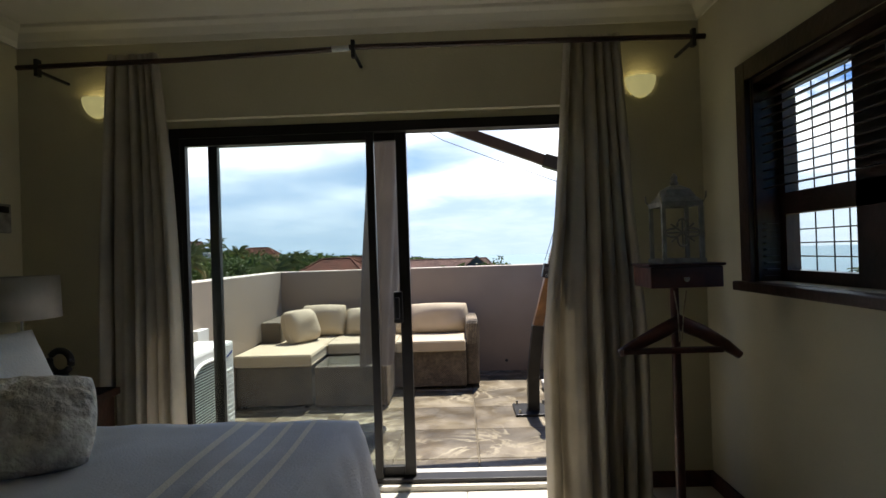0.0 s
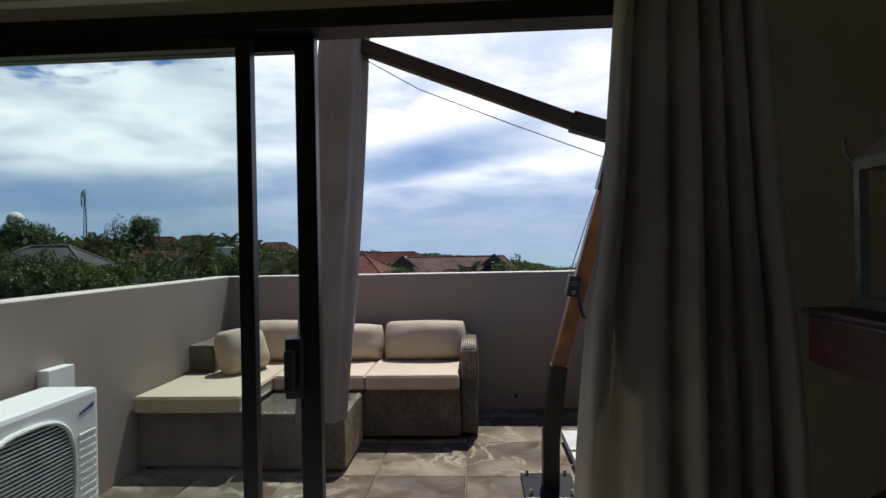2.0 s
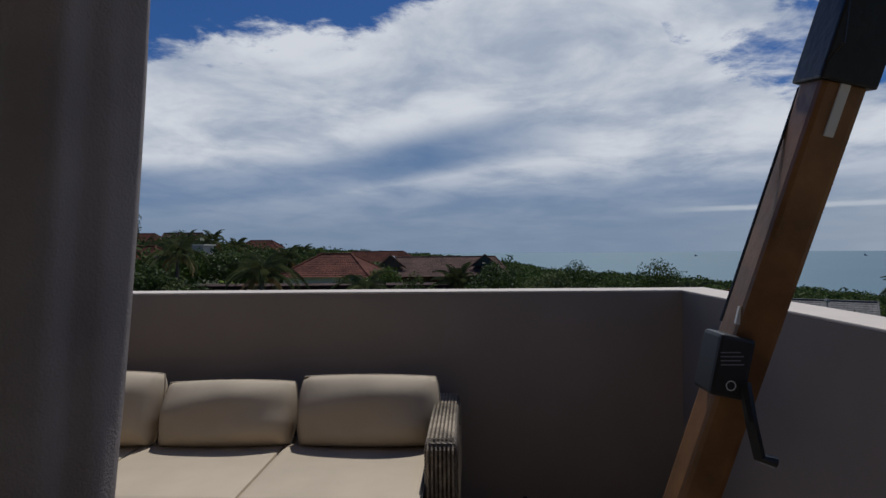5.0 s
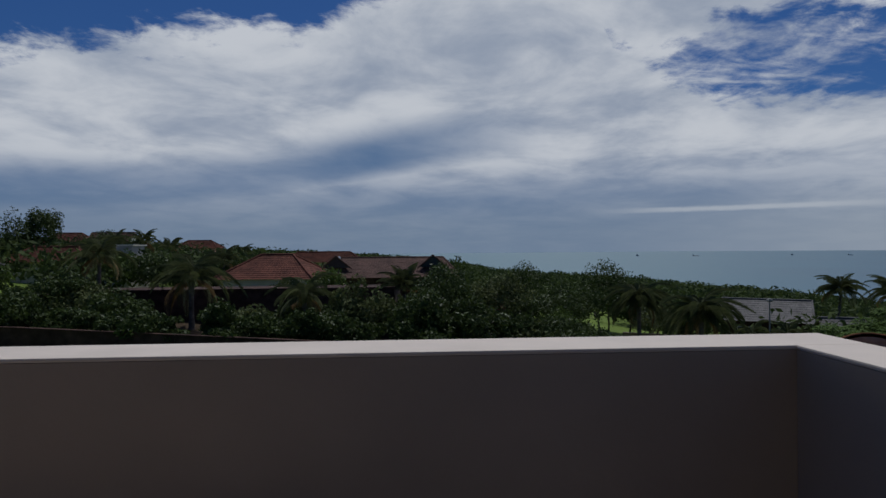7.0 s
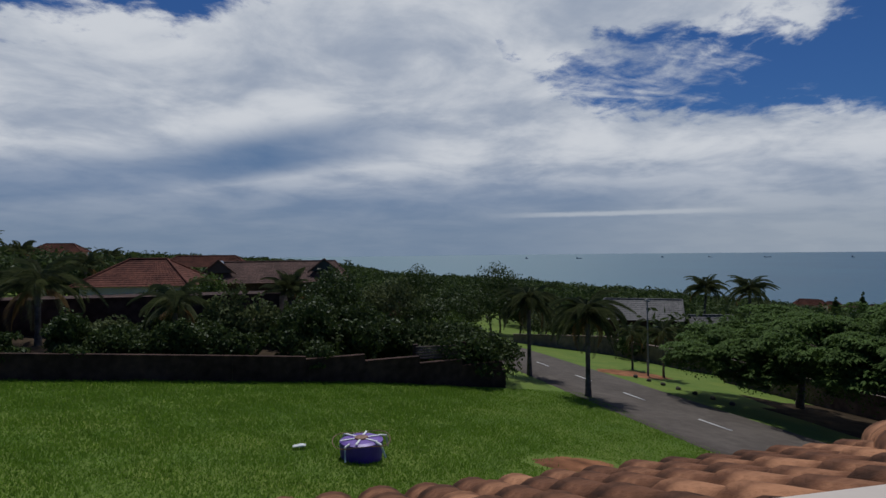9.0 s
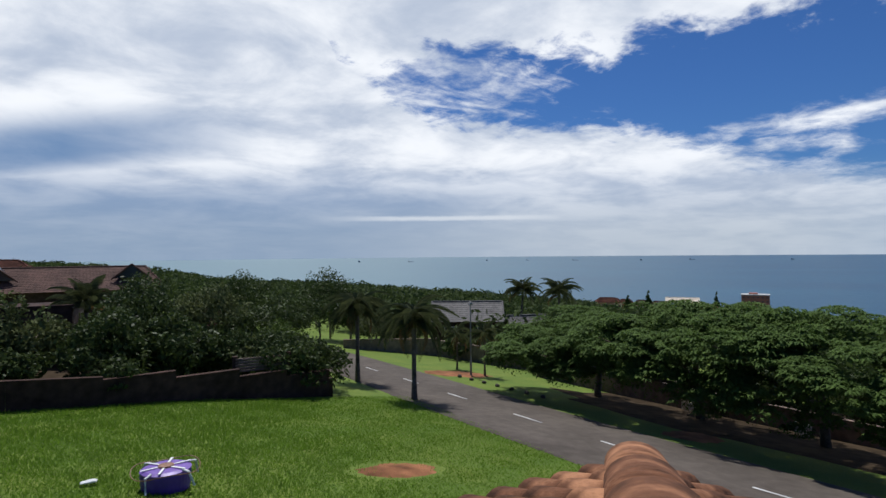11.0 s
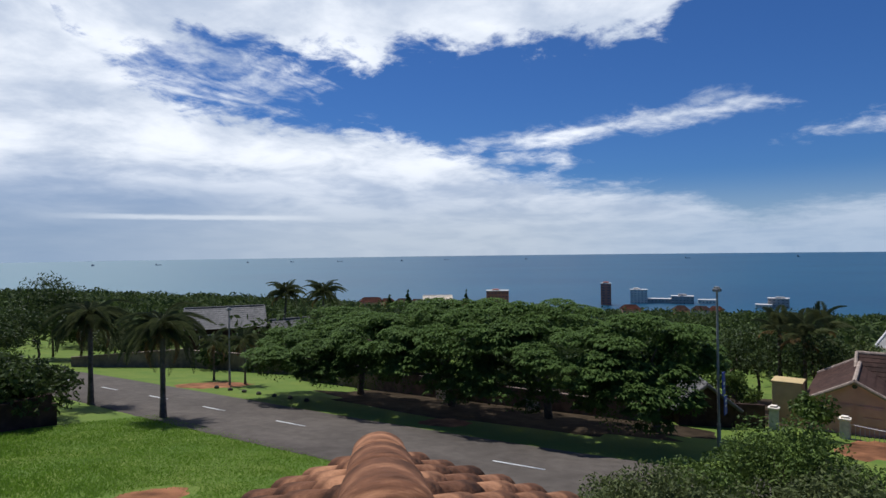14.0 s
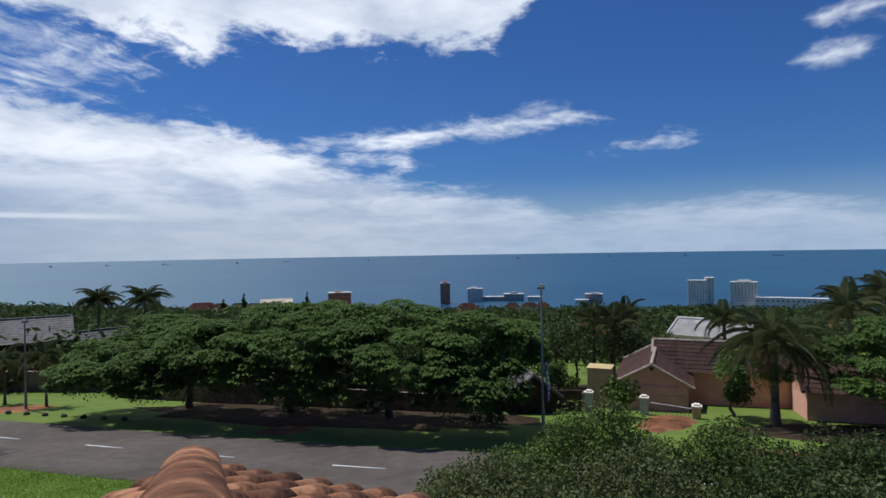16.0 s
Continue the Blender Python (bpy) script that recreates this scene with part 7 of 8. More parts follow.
for i, (x, y, h, r, mt, n) in enumerate(SHRUBS):
    z = float(land(np.array(x), np.array(y)))
    rng = random.Random(300 + i)
    bl = [(x + rng.uniform(-0.5, 0.5) * r, y + rng.uniform(-0.5, 0.5) * r, z + h * rng.uniform(0.35, 0.72), r * rng.uniform(0.5, 0.75), r * rng.uniform(0.5, 0.75), h * rng.uniform(0.22, 0.34)) for _ in range(5)]
    nm = "garden_tree" if h > 4 else "shrub"
    lab = {"leaf": "dense dark green", "olive": "loose grey-green", "shrub": "bright green", "maroon": "maroon-leaved", "fern": "feathery green"}[mt] + (" garden tree beyond the lawn" if h > 4 else " shrub in the garden")
    broad_tree(nm, x, y, h, bl, n, 0.15 if y > 55 else 0.12, mt, 300 + i, lab, "tree" if h > 4 else "shrub", "garden trees" if h > 4 else "garden shrubs", 4, 0.12, 0.4)
rng_s = random.Random(55)
for i in range(72):
    x, y = (rng_s.uniform(-25, -3.5), rng_s.uniform(35.6, 45.0)) if i >= 58 else (rng_s.uniform(-46, -26), rng_s.uniform(33.5, 44)) if i >= 46 else (rng_s.uniform(0.8, 11), rng_s.uniform(37.0, 45.5)) if i < 22 else ((rng_s.uniform(35.5, 47), rng_s.uniform(18, 50)) if i < 38 else (rng_s.uniform(-2, 13), rng_s.uniform(47, 60)))
    h, r = rng_s.uniform(2.4, 4.0), rng_s.uniform(1.7, 2.5)
    if i >= 58:
        h, r = h * 0.72, r * 0.85
    z = float(land(np.array(x), np.array(y)))
    bl = [(x + rng_s.uniform(-0.5, 0.5) * r, y + rng_s.uniform(-0.5, 0.5) * r, z + h * rng_s.uniform(0.25, 0.68), r * rng_s.uniform(0.55, 0.8), r * rng_s.uniform(0.55, 0.8), h * rng_s.uniform(0.25, 0.36)) for _ in range(5)]
    mt = rng_s.choice(("leaf", "leaf", "olive", "leaf"))
    broad_tree("shrub", x, y, h, bl, 3300, 0.12, mt, 700 + i, "dense dark green garden shrub" if mt == "leaf" else "loose grey-green garden shrub", "shrub", "garden shrubs", 3, 0.08, 0.4)
for i in range(26):
    x = -27.0 + i * 1.13 + rng_s.uniform(-0.4, 0.4)
    y = 33.2 + 0.15 * (x + 4.0) + rng_s.uniform(1.2, 3.4)
    h, r = rng_s.uniform(1.5, 2.7), rng_s.uniform(1.0, 1.6)
    z = float(land(np.array(x), np.array(y)))
    bl = [(x + rng_s.uniform(-0.5, 0.5) * r, y + rng_s.uniform(-0.5, 0.5) * r, z + h * rng_s.uniform(0.4, 0.72), r * rng_s.uniform(0.5, 0.8), r * rng_s.uniform(0.5, 0.8), h * rng_s.uniform(0.22, 0.34)) for _ in range(4)]
    broad_tree("shrub", x, y, h, bl, 2600, 0.10, "leaf", 1200 + i, "dark shrub growing against the boundary wall", "shrub", "shrubs at the wall", 3, 0.07, 0.4)
# big tree and a domed tank up the slope
z = float(land(np.array(-44.0), np.array(56.0)))
broad_tree("garden_tree", -44.0, 56.0, 7.0, [(-44.0, 56.0, z + 4.6, 2.6, 2.6, 1.7), (-45.8, 55.0, z + 3.6, 2.4, 2.3, 1.6), (-42.4, 56.6, z + 3.2, 2.2, 2.2, 1.6), (-44.4, 54.6, z + 2.4, 2.4, 2.2, 1.5)], 9000, 0.13, "leaf", 1300, "big dark green tree on the slope", "tree", "garden trees", 5, 0.2, 0.4)
tank = thing("water_tank", (-80.2, 98.0, 0.0), "white domed water tank on a stand above the trees", "tank")
part("dome", lathe(bmesh.new(), [(1.3, 7.6), (1.32, 8.0), (1.22, 8.5), (0.95, 8.95), (0.5, 9.22), (0.08, 9.3)], (-80.2, 98.0, 0), 24), "whitewall", tank, smooth=True)
part("stand", lathe(bmesh.new(), [(0.9, -3.0), (0.7, 0.0), (0.65, 7.2), (1.25, 7.59)], (-80.2, 98.0, 0), 16), "concrete", tank, smooth=True)
# big feathery tree on the right of the gate
broad_tree("street_tree", 36.0, -3.6, 6.0, ((36.4, -1.4, -4.6, 2.6, 2.4, 1.5), (37.5, -4.8, -3.4, 3.6, 3.2, 1.8), (35.0, -6.4, -3.8, 3.2, 3.0, 1.6), (40.0, -7.4, -3.0, 3.6, 3.4, 1.8), (36.6, 2.9, -5.2, 2.5, 2.1, 1.8), (34.0, -2.6, -5.2, 2.6, 2.4, 1.5), (33.6, -6.0, -5.0, 2.6, 2.4, 1.5)), 92000, 0.09, "fern", 140, "wide feathery green tree beside the gate", "tree", "row of street trees", 5, 0.24, 0.3)
# bushes below the house, this side of the road
NEAR = ((15.3, 11.6, -4.1, 1.9, 1.7, 1.3, "olive"), (13.6, 8.6, -4.2, 2.0, 1.9, 1.2, "olive"), (16.6, 7.6, -4.0, 2.0, 1.8, 1.4, "olive"), (20.2, 9.0, -4.0, 1.7, 1.5, 1.9, "shrub"), (19.0, 7.4, -4.7, 1.8, 1.6, 1.5, "shrub"), (17.6, 4.2, -3.9, 2.0, 1.8, 1.3, "leaf"), (14.2, 4.4, -3.6, 2.2, 2.0, 1.2, "leaf"), (13.6, 1.4, -3.2, 2.2, 2.0, 1.3, "leaf"), (18.2, 1.0, -3.6, 2.1, 1.9, 1.4, "leaf"), (12.0, 5.8, -4.2, 1.8, 1.7, 1.0, "olive"), (14.2, 10.2, -4.0, 1.7, 1.6, 1.1, "olive"), (18.0, 10.6, -4.4, 1.5, 1.4, 1.2, "shrub"), (16.0, 2.6, -3.5, 1.9, 1.8, 1.2, "olive"), (20.2, 4.6, -4.1, 1.8, 1.7, 1.6, "shrub"), (20.6, 1.6, -4.1, 1.7, 1.6, 1.6, "leaf"), (15.6, -1.0, -3.2, 2.2, 2.0, 1.3, "leaf"))
for i, (x, y, z, rx, ry, rz, mt) in enumerate(NEAR):
    z0 = ground_z(x, y)
    z, rz = z - 0.75, rz * 0.85
    bl = [(x, y, z, rx, ry, rz), (x + 0.8, y + 0.7, z - 0.5, rx * 0.8, ry * 0.8, rz * 0.9), (x - 0.8, y - 0.5, z - 0.6, rx * 0.8, ry * 0.8, rz * 0.9)]
    broad_tree("bush", x, y, z - z0 + rz, bl, 9000, 0.062, mt, 500 + i, {"olive": "fine-leaved grey-green bush on the slope", "shrub": "bright feathery bush beside the road", "leaf": "leafy green bush on the slope"}[mt], "bush", "bushes below the house", 7, 0.07, 0.3)

# ---- far woods, town and ships ----


def far_woods():
    rng = np.random.default_rng(77)
    VV, FF, base = [], [], 0
    n = 2900
    a = rng.uniform(-62, 118, n)
    rr = np.interp(a, P_AZ, P_R)
    r = 58 + (rr * 1.02 - 58) * rng.random(n) ** 0.95
    x, y = 1 + r * np.sin(np.radians(a)), 6.5 + r * np.cos(np.radians(a))
    keep = np.ones(n, bool)
    keep &= ~((x > 11) & (x < 25) & (y < 80))
    for hx, hy, hr in ((-5, 89, 11), (-16, 66, 8), (40, 70, 7), (-34, 73, 6), (-54, 110, 8), (-44, 125, 8), (-20, 128, 12), (-36, 52, 9), (46, 5, 10), (60, 4, 7), (-64, 114, 7), (-41, 73, 7)):
        keep &= np.hypot(x - hx, y - hy) > hr
    keep &= ~((x > -30) & (x < 0) & (y < 64))
    x, y, r = x[keep], y[keep], r[keep]
    z = land(x, y)
    for i in range(len(x)):
        k = float(np.clip(rng.lognormal(0.0, 0.42), 0.5, 2.3))
        R_ = (2.0 + 0.006 * r[i]) * k
        h = (3.4 + 1.4 * rng.random()) * (0.9 + 0.0006 * r[i]) * k ** 0.35
        m = int(190 if r[i] < 160 else 80)
        bl = [(x[i] + rng.normal() * R_ * 0.4, y[i] + rng.normal() * R_ * 0.4, z[i] + h * rng.uniform(0.45, 0.75), R_, R_, h * 0.42) for _ in range(3)]
        c, out = blob_points(bl, m, rng, 0.7)
        V, F = leaf_quads(c, m, 0.24 + 0.0021 * r[i], rng, 0.4, out)
        VV.append(V)
        FF.append(F + base)
        base += len(V)
    return np.concatenate(VV), np.concatenate(FF)


_v, _f = far_woods()
tagged(mesh_np("woodland", _v, _f, "wood_far"), "dark green coastal bush and garden trees", "woodland", kind="stuff")


def block(name, cx, cy, w, d, z0, z1, turn, mat, label, floors, bays, group="", step=None, roof_bits=()):
    """A far block of flats with its rows of windows."""
    ob = thing(name, (cx, cy, z0), label, "building", group)
    R_ = Matrix.Translation((cx, cy, 0)) @ Matrix.Rotation(radians(turn), 4, "Z")
    part("wall", box(bmesh.new(), -w / 2, w / 2, -d / 2, d / 2, z0 - 12, z1, m=R_), mat, ob)
    part("roof", box(bmesh.new(), -w / 2 - 0.2, w / 2 + 0.2, -d / 2 - 0.2, d / 2 + 0.2, z1 + 0.001, z1 + 0.5, m=R_), "concrete", ob)
    for rb in roof_bits:
        part("plant_room", box(bmesh.new(), rb[0], rb[1], -d / 4, d / 4, z1 + 0.501, z1 + rb[2], m=R_), mat, ob)
    fh = (z1 - z0) / floors
    for i in range(floors):
        for j in range(bays):
            x = -w / 2 + (j + 0.5) * w / bays
            part("window", box(bmesh.new(), x - w / bays * 0.22, x + w / bays * 0.22, -d / 2 - 0.06, -d / 2 + 0.1, z0 + fh * (i + 0.42), z0 + fh * (i + 0.68), m=R_), "farwindow", ob)
    return ob


block("tower_block", 424.0, 179.0, 7.6, 7.6, -40.5, -24.6, -68, "towerbrown", "brown brick tower block near the shore", 8, 2, roof_bits=((-2, 2, 1.6),))
block("apartment_building", 451.0, 163.5, 12.5, 8.0, -41, -30.5, -70, "whitewall", "pale cylindrical-fronted block of flats", 6, 5, roof_bits=((-4, 1, 1.5),))
block("apartment_building", 458.0, 150.0, 18.0, 8.0, -42.5, -37.5, -71, "greywall", "low grey block of flats", 2, 7)
block("apartment_building", 462.0, 134.0, 16.0, 9.0, -43, -35.2, -73, "greywall", "grey stepped block of flats by the shore", 4, 6, roof_bits=((-3, 3, 1.8),))
block("apartment_building", 468.0, 118.0, 12.0, 8.0, -43, -37.8, -75, "whitewall", "low white building by the shore", 2, 5)
block("apartment_building", 462.0, 70.0, 13.0, 8.0, -42, -34.4, -81, "greywall", "grey block of flats by the shore", 4, 5, roof_bits=((-2, 4, 1.2),))
block("apartment_building", 455.0, 78.0, 10.0, 8.0, -42, -38.5, -80, "whitewall", "low white building by the shore", 2, 5)
block("hotel_block", 431.5, -3.2, 12.0, 9.0, -36, -22.0, -90, "whitewall", "white slab hotel near the shore", 12, 7)
block("hotel_block", 434.0, -10.6, 5.5, 9.0, -36, -20.2, -90, "whitewall", "white slab hotel near the shore", 12, 3)
block("hotel_block", 439.5, -32.0, 16.0, 10.0, -36, -23.4, -95, "whitewall", "cream hotel near the shore", 8, 8, roof_bits=((-4, 4, 1.6),))
block("apartment_building", 430.0, -58.0, 40.0, 8.0, -40, -33.0, -98, "whitewall", "long low white building by the shore", 2, 14)
block("apartment_building", 292.0, 192.0, 13.0, 8.0, -31, -22.4, -57, "towerbrown", "brick block of flats among trees", 4, 6, roof_bits=((-3, 1, 1.2),))
rng_t = random.Random(12)
for i in range(26):
    a = radians(rng_t.uniform(44, 78)) if i > 9 else radians(rng_t.uniform(44, 56))
    r = rng_t.uniform(300, 425) if i > 9 else rng_t.uniform(285, 310)
    x, y = 1 + r * math.sin(a), 6.5 + r * math.cos(a)
    z = float(land(np.array(x), np.array(y)))
    house("town_house", x, y, rng_t.uniform(6, 11), 6, z, 6.6, 2.0, -math.degrees(a) + rng_t.uniform(-10, 10), rng_t.choice(("whitewall", "peach", "towerbrown")), rng_t.choice(("redroof", "redroof", "brownroof", "slateroof")), "far tile-roofed house in the coastal town", True, 2.5, 0.5, detail=False)
wh = house("white_roofed_shed", 163.0, 135.0, 10.0, 7.0, -19.5, 4.2, 1.2, -50, "whitewall", "whitewall", "shed with a white sheet roof", True, 0.0, 0.3, detail=False)
for x, y, h in ((246.0, 181.8, 11.5), (188.0, 171.0, 9.0), (184, 178, 6.5)):
    z = float(land(np.array(x), np.array(y))) + 3.5
    cy_ = thing("cypress", (x, y, z), "narrow dark cypress above the town", "tree", "cypresses")
    part("trunk", rod(bmesh.new(), (x, y, z - 1.5), (x, y, z + 3), 0.3, 0.2), "bark", cy_)
    crown("crown", [(x, y, z + h * k, 1.9 * (1.1 - k), 1.9 * (1.1 - k), h * 0.16) for k in (0.15, 0.32, 0.5, 0.68, 0.86)], 900, 0.5, "leaf", cy_, 900)
for i, (a, px, L, h) in enumerate(((74.9, 0, 26, 5), (60.2, 0, 14, 4), (52.4, 0, 30, 4), (48.0, 0, 12, 5), (42.0, 0, 34, 4), (37.5, 0, 20, 4), (97.5, 0, 46, 5), (90.2, 0, 16, 5), (83.5, 0, 10, 6), (26.0, 0, 30, 5), (21.0, 0, 12, 6), (33.5, 0, 12, 5))):
    R0 = 2600.0 + 90 * (i % 3)
    x, y = R0 * math.sin(radians(a)), R0 * math.cos(radians(a))
    zs = SEA + 9.5
    L, h = L * 0.8, h * 0.75
    sh = thing("ship", (x, y, zs), "far cargo ship lying at anchor", "ship", "ships at anchor")
    m_ = Matrix.Translation((x, y, zs)) @ Matrix.Rotation(radians(-a + 8), 4, "Z")
    bm = bmesh.new()
    v = [bm.verts.new(p) for p in ((-L / 2, -3, 0), (L / 2 - 3, -3, 0), (L / 2, 0, 0), (L / 2 - 3, 3, 0), (-L / 2, 3, 0), (-L / 2, -3, h * 0.6), (L / 2 - 2, -3, h * 0.6), (L / 2 + 2, 0, h * 0.75), (L / 2 - 2, 3, h * 0.6), (-L / 2, 3, h * 0.6))]
    for k in range(5):
        bm.faces.new((v[k], v[(k + 1) % 5], v[5 + (k + 1) % 5], v[5 + k]))
    bm.faces.new(v[5:])
    bmesh.ops.transform(bm, matrix=m_, verts=bm.verts)
    part("hull", bm, "hullgrey", sh)
    part("bridge", box(bmesh.new(), -L / 2 + 1, -L / 2 + 5, -2.5, 2.5, h * 0.6, h * 1.7, m=m_), "hullgrey", sh)
    part("mast", box(bmesh.new(), L / 4 - 0.4, L / 4 + 0.4, -0.4, 0.4, h * 0.6, h * 1.5, m=m_), "hullgrey", sh)


def grass():
    """Single blades over the lawn, longer towards the wall."""
    rng = np.random.default_rng(8)
    n = 330000
    x = rng.uniform(-14, 15.2, n)
    y = rng.uniform(13, 36.0, n)
    lim = 33.0 + 0.14 * x
    dense = rng.random(n) < np.clip(1.25 - 0.02 * (y - 13), 0.3, 1)
    bare = np.hypot((x - 8.5) / 1.6, (y - 22.9) / 0.95) > 1
    keep = (y < lim + 1.2) & dense & (bare | (rng.random(n) < 0.12)) & (np.hypot(x - DXc, y - DYc) > 0.6)
    x, y = x[keep], y[keep]
    n = len(x)
    z = ground_z(x, y)
    tuft = np.sin(x * 1.7 + np.sin(y * 1.3)) * np.sin(y * 1.9 + 0.7 * x)
    h = (0.035 + 0.06 * rng.random(n)) * (1.0 + 0.25 * tuft) * (0.72 + 0.53 / (1 + np.exp(1.4 * (x - 8.0 + 1.2 * np.sin(y * 0.9))))) * (0.8 + 0.03 * np.clip(y - 18, 0, 15))
    a = rng.uniform(0, 2 * np.pi, n)
    w = 0.016
    dx, dy = np.cos(a) * w, np.sin(a) * w
    lx, ly = rng.normal(0, 0.05, n), rng.normal(0, 0.05, n)
    V = np.stack([np.stack([x - dx, y - dy, z - 0.01], -1), np.stack([x + dx, y + dy, z - 0.01], -1), np.stack([x + lx, y + ly, z + h], -1)], 1).reshape(-1, 3)
    return V, np.arange(3 * n).reshape(n, 3)


_v, _f = grass()
tagged(mesh_np("grass", _v, _f, "grassblade"), "long unmown lawn grass", "grass", kind="stuff")

# ---- tiled roof skirt round the house corner ----
RE = Vector((3.02, 8.46, 0.60))
TAN = 0.335
bm = bmesh.new()


def roof_z(x, y):
    return RE.z - TAN * max(x - RE.x, y - RE.y)


XI, YI = PX1 + 0.204, PY + 0.204
c0, c1, c2, c3 = (XI, YI), (RE.x, RE.y), (-2.6, RE.y), (-2.6, YI)
p = [bm.verts.new((x, y, roof_z(x, y) - 0.03)) for x, y in (c0, c1, c2, c3)]
bm.faces.new(p)
q = [bm.verts.new((x, y, roof_z(x, y) - 0.03)) for x, y in ((XI, -1.6), (RE.x, -1.6))]
bm.faces.new((q[0], q[1], p[1], p[0]))
bmesh.ops.recalc_face_normals(bm, faces=bm.faces[:])
bmesh.ops.solidify(bm, geom=bm.faces[:], thickness=0.06)
roofb = setting("roof_lower", bm, "mortar", "weathered terracotta tiled lower roof around the balcony", "roof")
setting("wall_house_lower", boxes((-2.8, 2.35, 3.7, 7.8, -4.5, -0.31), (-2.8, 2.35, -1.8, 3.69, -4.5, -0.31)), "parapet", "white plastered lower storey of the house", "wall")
setting("trim_fascia", boxes((-2.6, RE.x - 0.06, RE.y - 0.08, RE.y - 0.05, RE.z - 0.2, RE.z - 0.1), (RE.x - 0.08, RE.x - 0.05, -1.6, RE.y - 0.1, RE.z - 0.2, RE.z - 0.1)), "darkwood", "dark fascia board under the eave", "fascia")


def barrel_mesh(name, r0, r1, L, seg=8, thick=0.014):
    """A half-round tile, wider at its lower end, lying along y from 0 to L."""
    bm = bmesh.new()
    rings = []
    for y, r in ((0.0, r0), (L * 0.5, (r0 + r1) / 2), (L, r1)):
        for rr in (r, r - thick):
            rings.append([bm.verts.new((rr * math.cos(math.pi * k / seg), y, rr * 0.75 * math.sin(math.pi * k / seg))) for k in range(seg + 1)])
    for i in range(0, 4, 2):
        for k in range(seg):
            bm.faces.new((rings[i][k], rings[i][k + 1], rings[i + 2][k + 1], rings[i + 2][k]))
    for a, b in ((0, 1), (4, 5)):
        for k in range(seg):
            bm.faces.new((rings[a][k], rings[b][k], rings[b][k + 1], rings[a][k + 1]))
    bmesh.ops.recalc_face_normals(bm, faces=bm.faces[:])
    me = bpy.data.meshes.new(name)
    bm.to_mesh(me)
    bm.free()
    me.materials.append(M["terracotta"])
    for f in me.polygons:
        f.use_smooth = True
    return me


TILE = barrel_mesh("roof_tile", 0.080, 0.070, 0.33)
CAP = barrel_mesh("ridge_tile", 0.128, 0.123, 0.62, 14, 0.007)
PITCH = math.atan(TAN)
rt = random.Random(4)
for side in (0, 1):
    for col in range(27):
        off = 0.09 + col * 0.15
        for row in range(6):
            inset = (-0.02 + row * 0.235) * math.cos(PITCH)
            room = (off - inset) / math.cos(PITCH) + 0.07   # cut where the slope meets the hip or the parapet
            room = min(room, ((RE.y - YI if side == 0 else RE.x - XI) - inset) / math.cos(PITCH) - 0.01)
            if room < 0.12 or off > 3.9:
                continue
            cut = Matrix.Diagonal((1, min(1.0, room / 0.33), 1, 1))
            x, y = (RE.x - off, RE.y - inset) if side == 0 else (RE.x - inset, RE.y - off)
            z = roof_z(x, y) + 0.020 + 0.008 * rt.random()
            turn = Matrix.Rotation(math.pi if side == 0 else math.pi / 2, 4, "Z") @ Matrix.Rotation(rt.uniform(-0.02, 0.02), 4, "Z")
            o = new("roof_tile", TILE)
            o.parent = roofb
            o.matrix_local = Matrix.Translation((x, y, z)) @ turn @ Matrix.Rotation(PITCH - 0.04, 4, "X") @ cut
hipd = Vector((-1, -1, TAN)).normalized()
for k in range(3):
    a = RE + Vector((-0.02, -0.02, 0.045)) + hipd * (0.57 * k)
    o = new("ridge_tile", CAP)
    o.parent = roofb
    o.matrix_local = Matrix.Translation(a + Vector((0, 0, 0.004 * rt.random()))) @ Matrix.Rotation(radians(135), 4, "Z") @ Matrix.Rotation(math.atan(TAN / math.sqrt(2)) - 0.012, 4, "X") @ Matrix.Diagonal((1, 1.06 if k == 2 else 1, 1, 1))

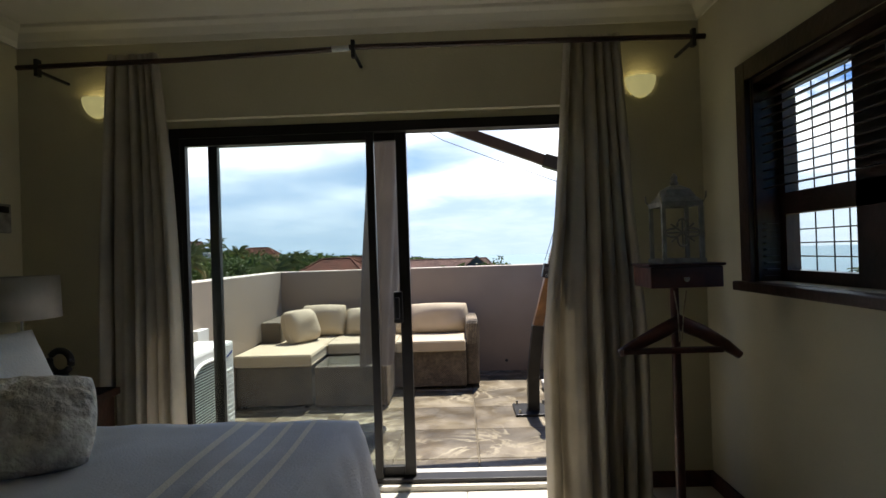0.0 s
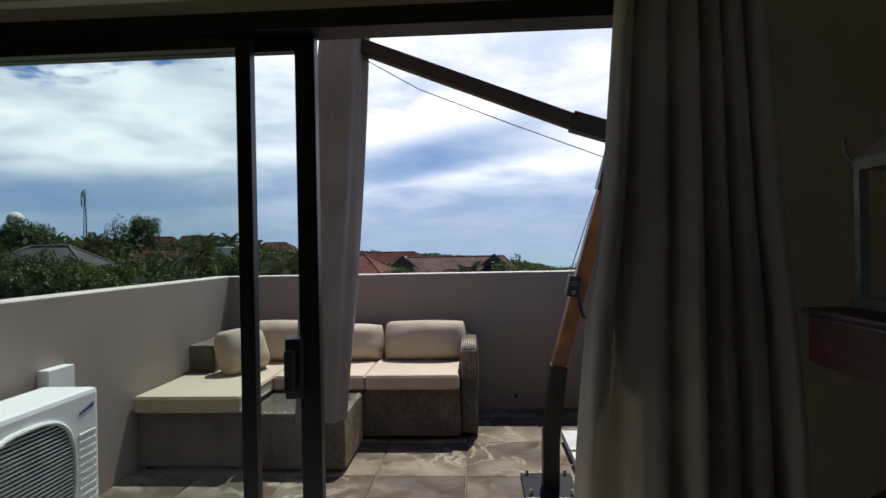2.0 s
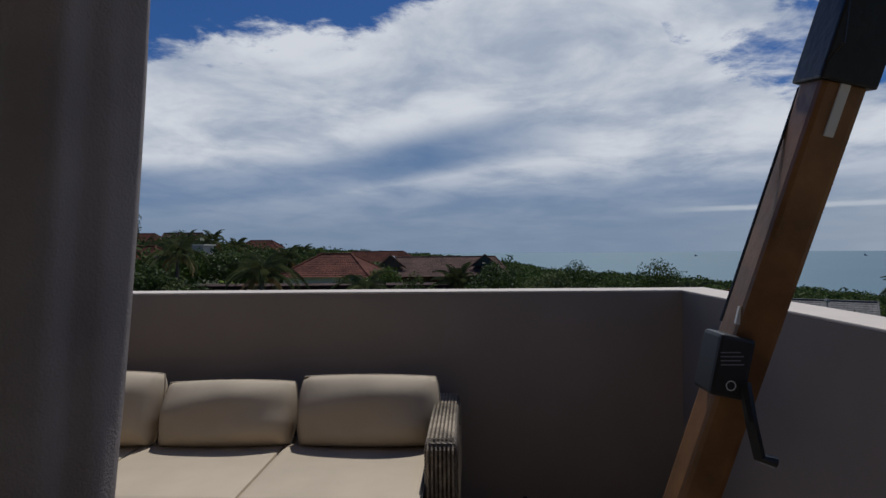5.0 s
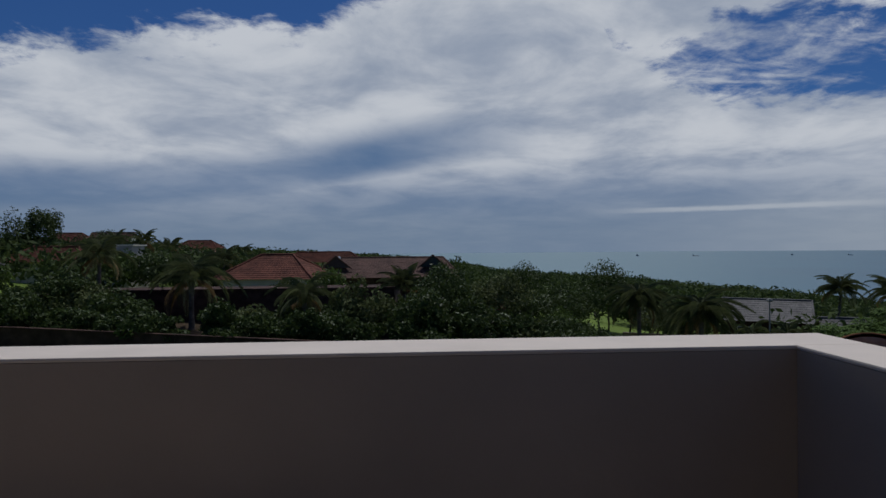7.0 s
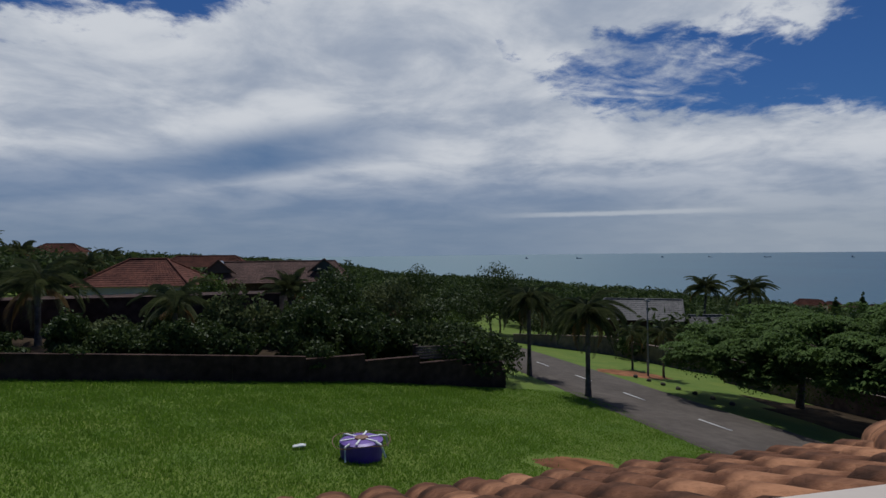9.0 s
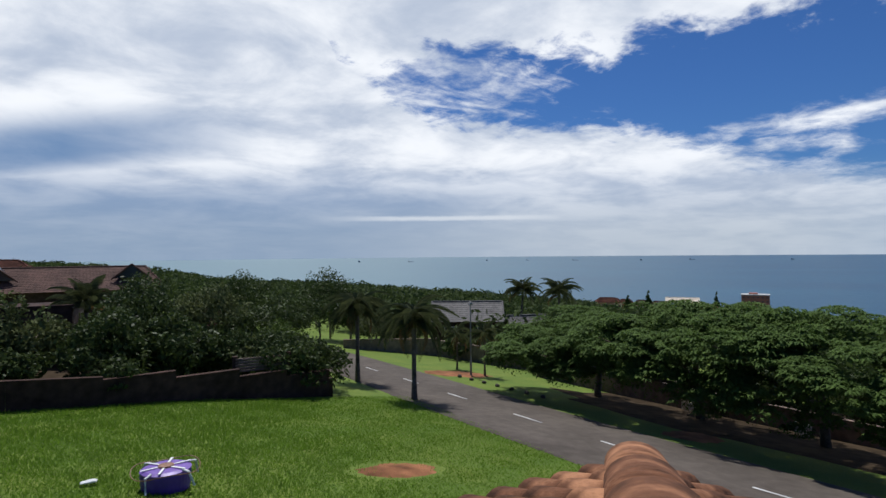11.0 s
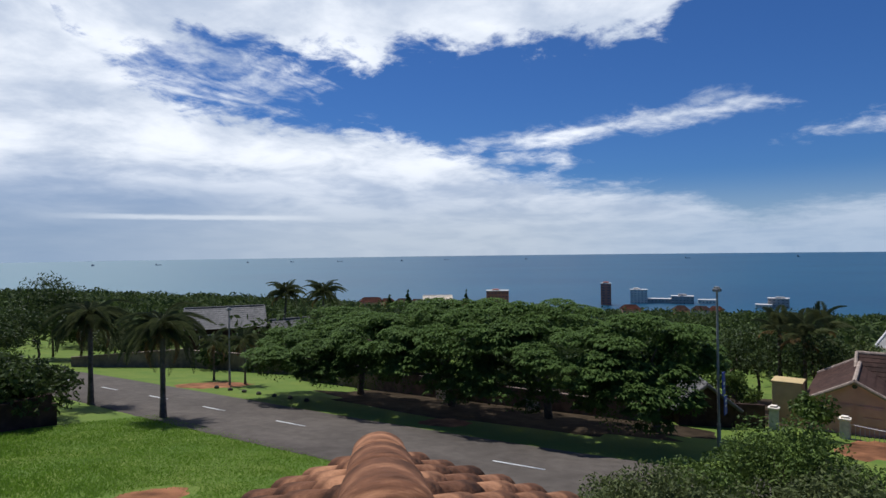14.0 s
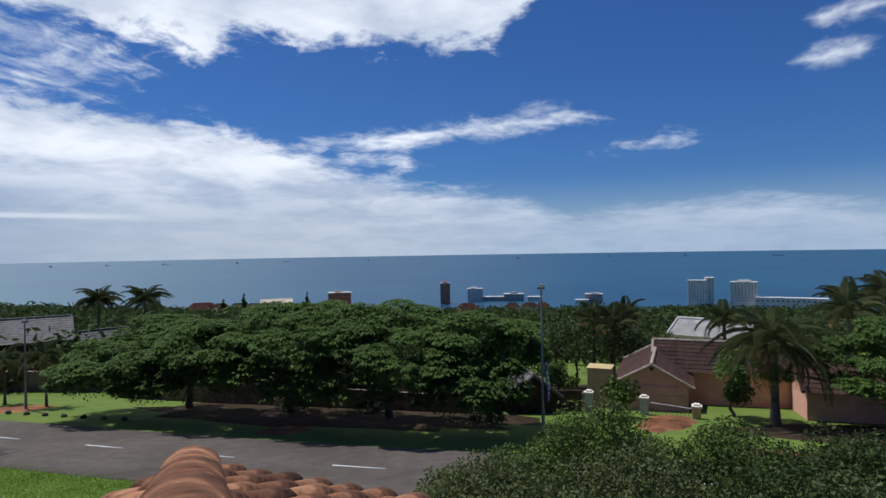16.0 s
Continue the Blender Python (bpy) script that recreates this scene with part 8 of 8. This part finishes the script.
bm = bmesh.new()
ends = []
for d_ in (0.04, 1.78):
    c_ = RE + Vector((-0.02, -0.02, 0.036)) + hipd * d_
    ends.append([bm.verts.new(c_ + Vector((0.7071, -0.7071, 0)) * (0.116 * math.cos(math.pi * k / 12)) + Vector((0, 0, 0.086 * math.sin(math.pi * k / 12)))) for k in range(13)])
for k in range(12):
    bm.faces.new((ends[0][k], ends[0][k + 1], ends[1][k + 1], ends[1][k]))
bm.faces.new(ends[0]), bm.faces.new(ends[1][::-1])
bmesh.ops.recalc_face_normals(bm, faces=bm.faces[:])
part("ridge_bed", bm, "mortar", roofb, "mortar bedding under the ridge tiles")

# ---- paving of the balcony and bedroom ----


def paver(name, w, d, t, bevel):
    bm = box(bmesh.new(), -w / 2, w / 2, -d / 2, d / 2, -t, 0, 0)
    ed = [e for e in bm.edges if all(v.co.z > -t * 0.5 for v in e.verts)]
    bmesh.ops.bevel(bm, geom=ed, offset=bevel, segments=1, affect="EDGES")
    me = bpy.data.meshes.new(name)
    bm.to_mesh(me)
    bm.free()
    return me


SL = paver("slate_tile", 0.583, 0.655, 0.03, 0.006)
SL.materials.append(M["slate"])
for i in range(7):
    for j in range(6):
        x, y = 0.09 + 0.295 - 0.59 * i + 0.59 * 2, 4.70 - 0.33 - 0.665 + 0.665 * j
        x0, x1, y0, y1 = max(PX0 + 0.003, x - 0.2915), min(PX1 - 0.003, x + 0.2915), max(YO + 0.055, y - 0.3275), min(PY - 0.003, y + 0.3275)
        if x1 - x0 < 0.05 or y1 - y0 < 0.05:
            continue
        o = new("slate_tile", SL)
        o.parent = slab
        o.matrix_local = Matrix.Translation(((x0 + x1) / 2, (y0 + y1) / 2, FZ + 0.001 * rt.random())) @ Matrix.Rotation(rt.uniform(-0.003, 0.003), 4, "X") @ Matrix.Diagonal(((x1 - x0) / 0.583, (y1 - y0) / 0.655, 1, 1))
roomf = setting("floor", boxes((XL, XR, YB, YD, -0.12, -0.006)), "grout", "pale tiled bedroom floor", "floor")
FT = paver("floor_tile", 0.495, 0.495, 0.02, 0.003)
FT.materials.append(M["tile"])
for i in range(9):
    for j in range(11):
        x, y = XL + 0.25 + 0.5 * i, YD - 0.25 - 0.5 * j
        x0, x1, y0, y1 = x - 0.2475, min(XR - 0.003, x + 0.2475), max(YB, y - 0.2475), y + 0.2475
        if x1 - x0 < 0.05 or y1 - y0 < 0.05:
            continue
        o = new("floor_tile", FT)
        o.parent = roomf
        o.matrix_local = Matrix.Translation(((x0 + x1) / 2, (y0 + y1) / 2, 0.0)) @ Matrix.Diagonal(((x1 - x0) / 0.495, (y1 - y0) / 0.495, 1, 1))
